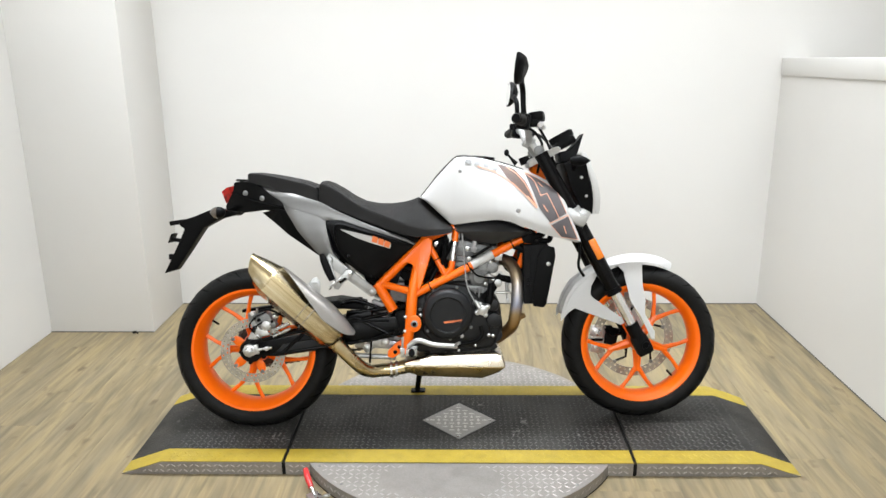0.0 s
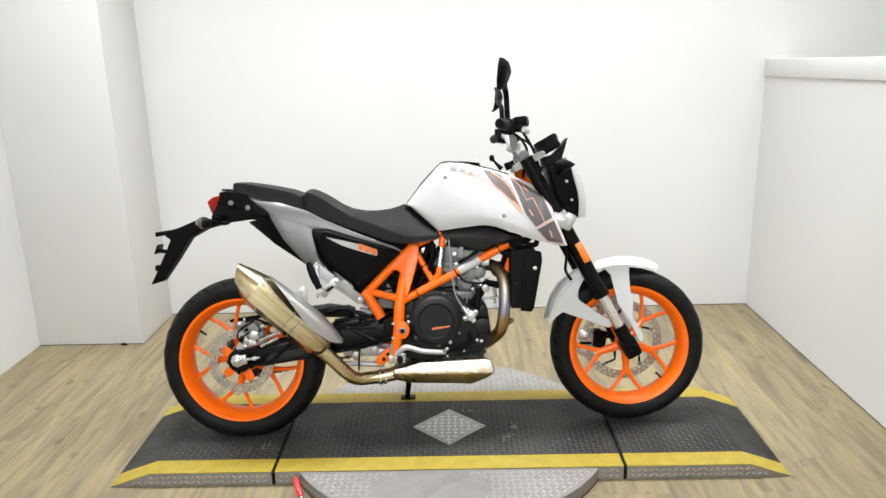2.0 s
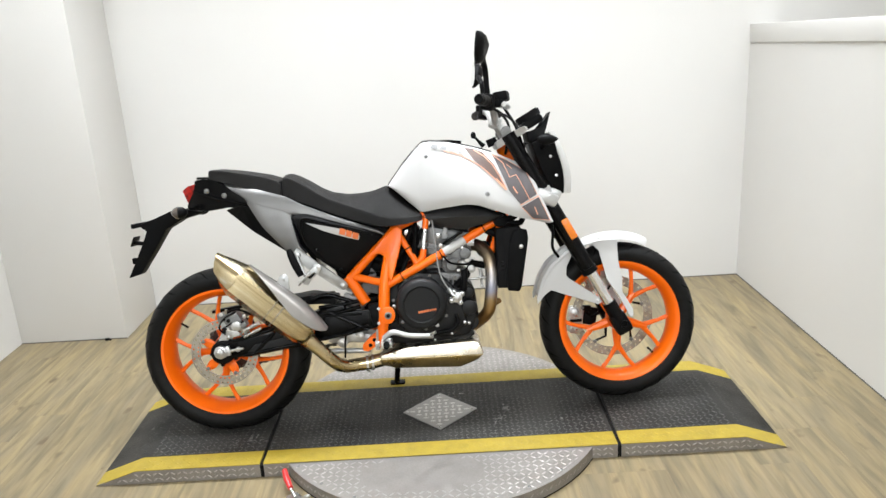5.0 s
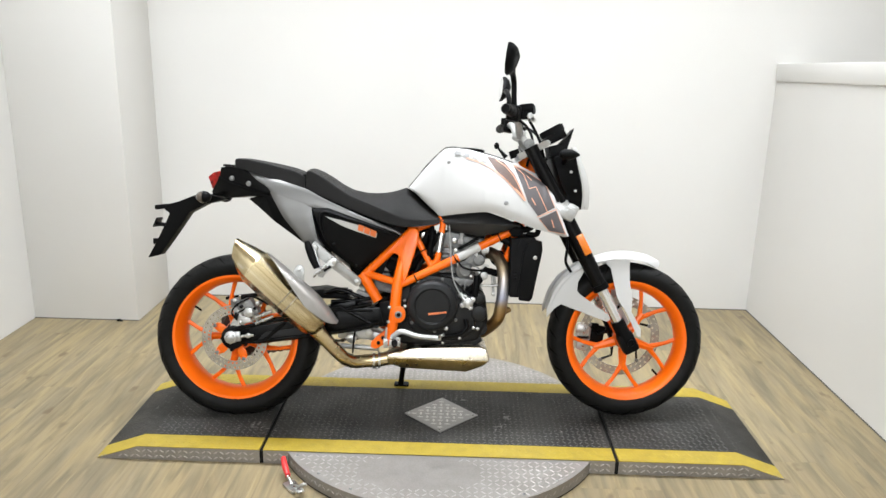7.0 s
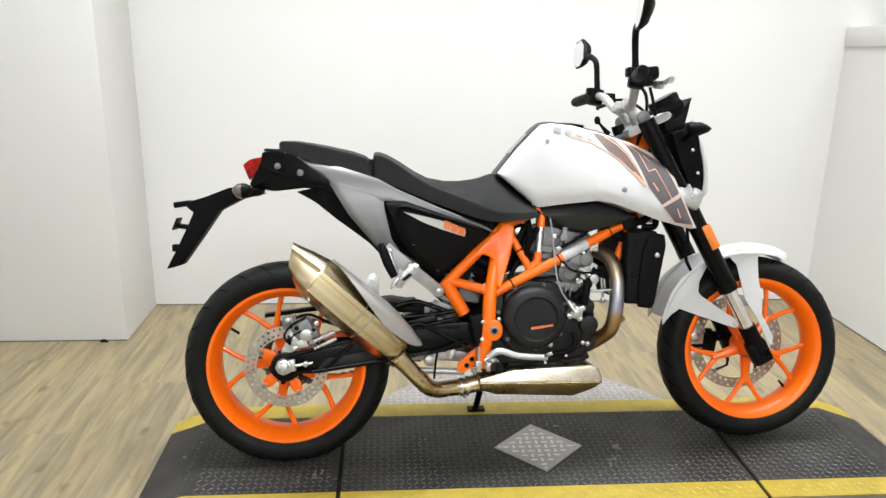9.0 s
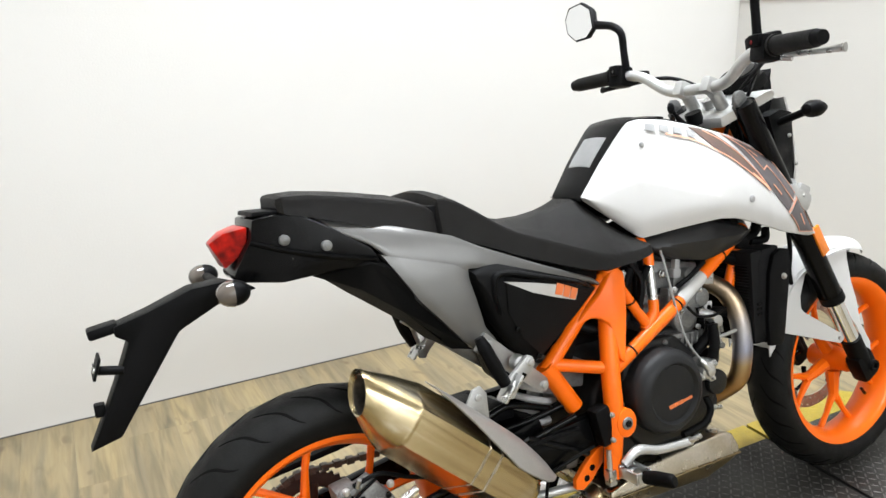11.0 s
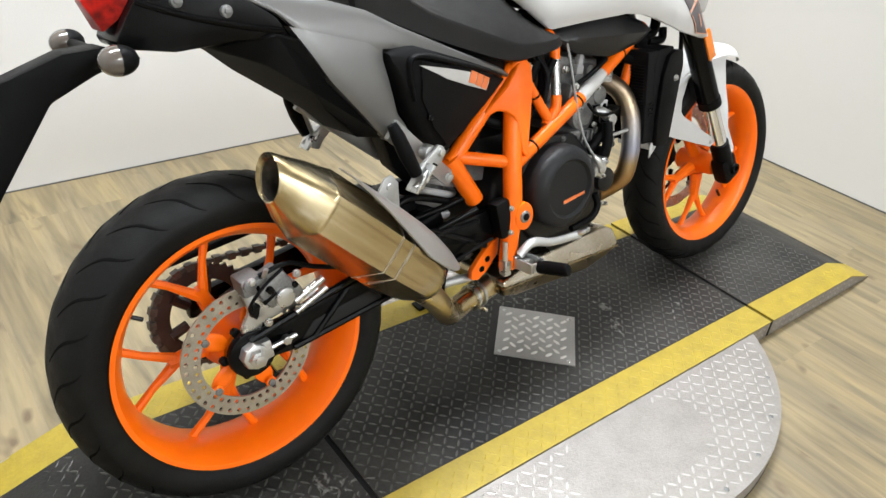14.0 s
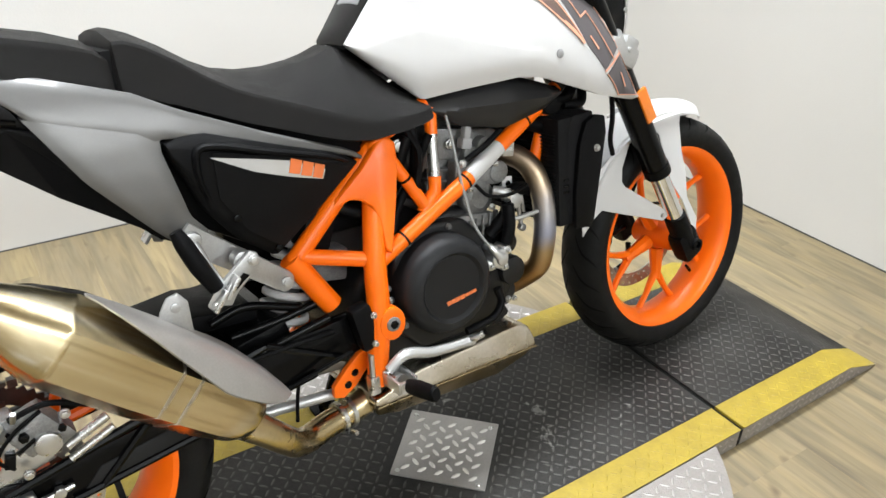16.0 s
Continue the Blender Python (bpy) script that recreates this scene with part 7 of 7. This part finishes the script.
        part("stem", tube([(0.430, s * 0.095, 0.965), (0.428, s * 0.172, 0.985)], 0.009, 10, curved=False), PLASTIC, fi)
    part("fly_screen", prism([(0.474, 1.098), (0.446, 1.062), (0.422, 1.036), (0.378, 1.026), (0.385, 0.990), (0.440, 0.985), (0.448, 1.020), (0.462, 1.060)], -0.062, 0.062, 0.004, lambda x, z, y: y * (1 if z < 1.05 else 0.8)), PLASTIC, BIKE, "short black fly screen")
    dash = part("instrument_panel", box((0.405, 0, 1.062), (0.080, 0.130, 0.034), 0.012, (0, -28, 0)), PLASTIC, BIKE, "black instrument cluster")
    bm = rod((0.398, -0.020, 1.074), (0.388, -0.020, 1.094), 0.048, 32, 0.004)
    part("dial_rim", bm, PLASTIC, dash)
    part("dial_face", rod((0.3895, -0.020, 1.091), (0.3865, -0.020, 1.0965), 0.042, 32), GLOSS, dash, "dark dial face")
    # handlebar
    half = [(0.272, 0.0, 1.062), (0.271, 0.060, 1.062), (0.268, 0.105, 1.072), (0.258, 0.165, 1.108), (0.248, 0.215, 1.122), (0.232, 0.285, 1.124), (0.208, 0.392, 1.120)]
    pts = [(x, -y, z) for x, y, z in half[::-1]] + half[1:]
    hb = part("handlebar", tube(pts, 0.0135, 16), BARE, BIKE, "bare aluminium handlebar")
    for s in (-1, 1):
        part("riser", join(rod((0.306, s * 0.045, 1.012), (0.276, s * 0.045, 1.062), 0.016, 16, 0.003), box((0.272, s * 0.045, 1.064), (0.044, 0.030, 0.040), 0.010, (0, 25, 0))), BARE, hb)
        part("grip", tube([(0.232 - 0.0, s * 0.275, 1.1245), (0.209, s * 0.388, 1.1205)], [0.0195, 0.0180], 18, curved=False), RUBBER, hb, "black ribbed rubber grip")
        part("grip_flange", tube([(0.2345, s * 0.268, 1.1247), (0.2325, s * 0.276, 1.1245)], 0.023, 18, curved=False), RUBBER, hb)
        part("bar_end", tube([(0.2095, s * 0.386, 1.1207), (0.2055, s * 0.406, 1.120)], [0.0175, 0.0140], 18, curved=False), PLASTIC, hb)
        part("switch_block", join(box((0.240, s * 0.240, 1.122), (0.046, 0.048, 0.056), 0.010, (0, 10, s * 10)), box((0.222, s * 0.236, 1.140), (0.026, 0.030, 0.026), 0.006)), PLASTIC, hb)
        part("switch_button", box((0.214, s * 0.232, 1.138), (0.010, 0.012, 0.014), 0.003), REDPLASTIC if s < 0 else GREYDECAL, hb, "red engine stop button" if s < 0 else "")
        part("lever_perch", box((0.274, s * 0.205, 1.118), (0.045, 0.036, 0.026), 0.007, (0, 0, s * 15)), PLASTIC, hb)
        part("lever", tube([(0.288, s * 0.205, 1.112), (0.305, s * 0.235, 1.108), (0.300, s * 0.300, 1.104), (0.285, s * 0.365, 1.100), (0.288, s * 0.388, 1.100)], [0.009, 0.007, 0.006, 0.006, 0.008], 10, squash=1.2), POLISHED if s < 0 else PLASTIC, hb, "silver brake lever" if s < 0 else "black clutch lever")
    part("brake_reservoir", box((0.290, -0.190, 1.142), (0.052, 0.066, 0.034), 0.009, (0, -6, -12)), PLASTIC, hb)
    part("brake_light_switch", rod((0.298, -0.215, 1.105), (0.31, -0.245, 1.10), 0.008, 10), POLISHED, hb)
    part("clutch_cable", tube([(0.292, 0.20, 1.112), (0.33, 0.12, 1.10), (0.36, 0.02, 1.04), (0.34, -0.06, 0.95), (0.30, -0.10, 0.82)], 0.005, 8), PLASTIC, BIKE)
    part("throttle_cable", tube([(0.250, -0.215, 1.105), (0.285, -0.16, 1.085), (0.315, -0.08, 1.04), (0.30, -0.05, 0.95)], 0.005, 8), PLASTIC, BIKE)
    for s in (-1, 1):
        mr = part("mirror", tube([(0.242, s * 0.218, 1.140), (0.240, s * 0.219, 1.185), (0.238, s * 0.222, 1.232), (0.232, s * 0.250, 1.256), (0.228, s * 0.300, 1.268), (0.224, s * 0.345, 1.280)], [0.0105, 0.0095, 0.0100, 0.0100, 0.0115, 0.014], 12), PLASTIC, BIKE, "black rear-view mirror")
        pts = [(0.302, 1.262), (0.326, 1.238), (0.372, 1.236), (0.408, 1.262), (0.420, 1.304), (0.405, 1.334), (0.356, 1.340), (0.316, 1.316)]
        bm = bmesh.new()
        rings = []
        cy, cz = 0.362, 1.286
        for dx, q in ((0.030, 0.30), (0.024, 0.72), (0.010, 0.96), (0.0, 1.0), (-0.004, 0.97)):
            rings.append([Vector((0.212 + dx + (z - cz) * 0.12 - (y - cy) * 0.12, s * (cy + (y - cy) * q), cz + (z - cz) * q)) for y, z in pts])
        part("mirror_shell", loft(rings), PLASTIC, mr, "", 50)
        bm = bmesh.new()
        f = bm.faces.new([bm.verts.new((0.2072 + (z - cz) * 0.12 - (y - cy) * 0.12, s * (cy + (y - cy) * 0.90), cz + (z - cz) * 0.90)) for y, z in pts])
        e = bmesh.ops.extrude_face_region(bm, geom=[f])
        for v in e["geom"]:
            if isinstance(v, bmesh.types.BMVert):
                v.co.x += 0.0008
        part("mirror_glass", bm, MIRROR, mr, "silver mirror glass", 20)
    # side stand
    ss = part("side_stand", tube([(-0.130, 0.085, 0.285), (-0.150, 0.130, 0.180), (-0.165, 0.175, 0.080), (-0.168, 0.196, 0.056)], [0.013, 0.012, 0.011, 0.011], 12), GLOSS, BIKE, "black side stand folded out")
    part("stand_foot", box((-0.165, 0.200, 0.051), (0.060, 0.034, 0.008), 0.003, (12.5, 0, 0)), GLOSS, ss)


cockpit()
# the bars and mirrors stand turned a little to the right of straight ahead
for ob in BIKE.children:
    if ob.name.split(".")[0] in ("handlebar", "mirror"):
        ob.matrix_basis = Matrix.Translation((0.30, 0, 0.004)) @ pose(0, 0, 0, 0, 0, -2.7) @ Matrix.Translation((-0.30, 0, 0))
    elif ob.name == "headlamp_mask":
        ob.matrix_basis = Matrix.Translation((0.006, 0, 0.002))


# ---- floor: one sheet with vinyl planks laid along the bay ----
def floor():
    W, Lp = 0.152, 1.22
    base = solid("floor", slab(LEFT, FAR_RIGHT, NEAR, BACK, -0.03, -0.0045), SEAM, "weathered oak vinyl plank floor in pale brown and grey", "floor", kind="structure")
    rnd = random.Random(4)
    meshes = {}

    def plank_mesh(w, l):
        key = (round(w, 3), round(l, 3))
        if key not in meshes:
            bm = slab(0.0001, w - 0.0001, 0.0001, l - 0.0001, -0.0042, 0.0)
            me = finish("plank", bm, PLANK, 30)
            meshes[key] = me
        return meshes[key]

    x = LEFT
    while x < FAR_RIGHT:
        w = min(W, FAR_RIGHT - x)
        if w < 0.01:
            break
        y = BACK - rnd.choice((0.2, 0.42, 0.63, 0.85, 1.05, 1.22))
        y1 = BACK
        while y1 > NEAR + 0.001:
            y0 = max(NEAR, y)
            ob = new("plank", plank_mesh(w, y1 - y0))
            ob.parent = base
            ob.location = (x, y0, 0)
            y1, y = y0, y0 - Lp
        x += W


floor()


def wall_speck():
    """A small dark bit of debris at the foot of the boxed-out corner."""
    ob = solid("debris", join(box((-1.689, PILLAR_Y - 0.016, 0.006), (0.022, 0.012, 0.010), 0.003, (10, 5, 30)), box((-1.674, PILLAR_Y - 0.02, 0.004), (0.014, 0.008, 0.006), 0.002, (0, 10, -20))), PLASTIC, "small dark crumb of debris at the wall foot", "debris")


wall_speck()
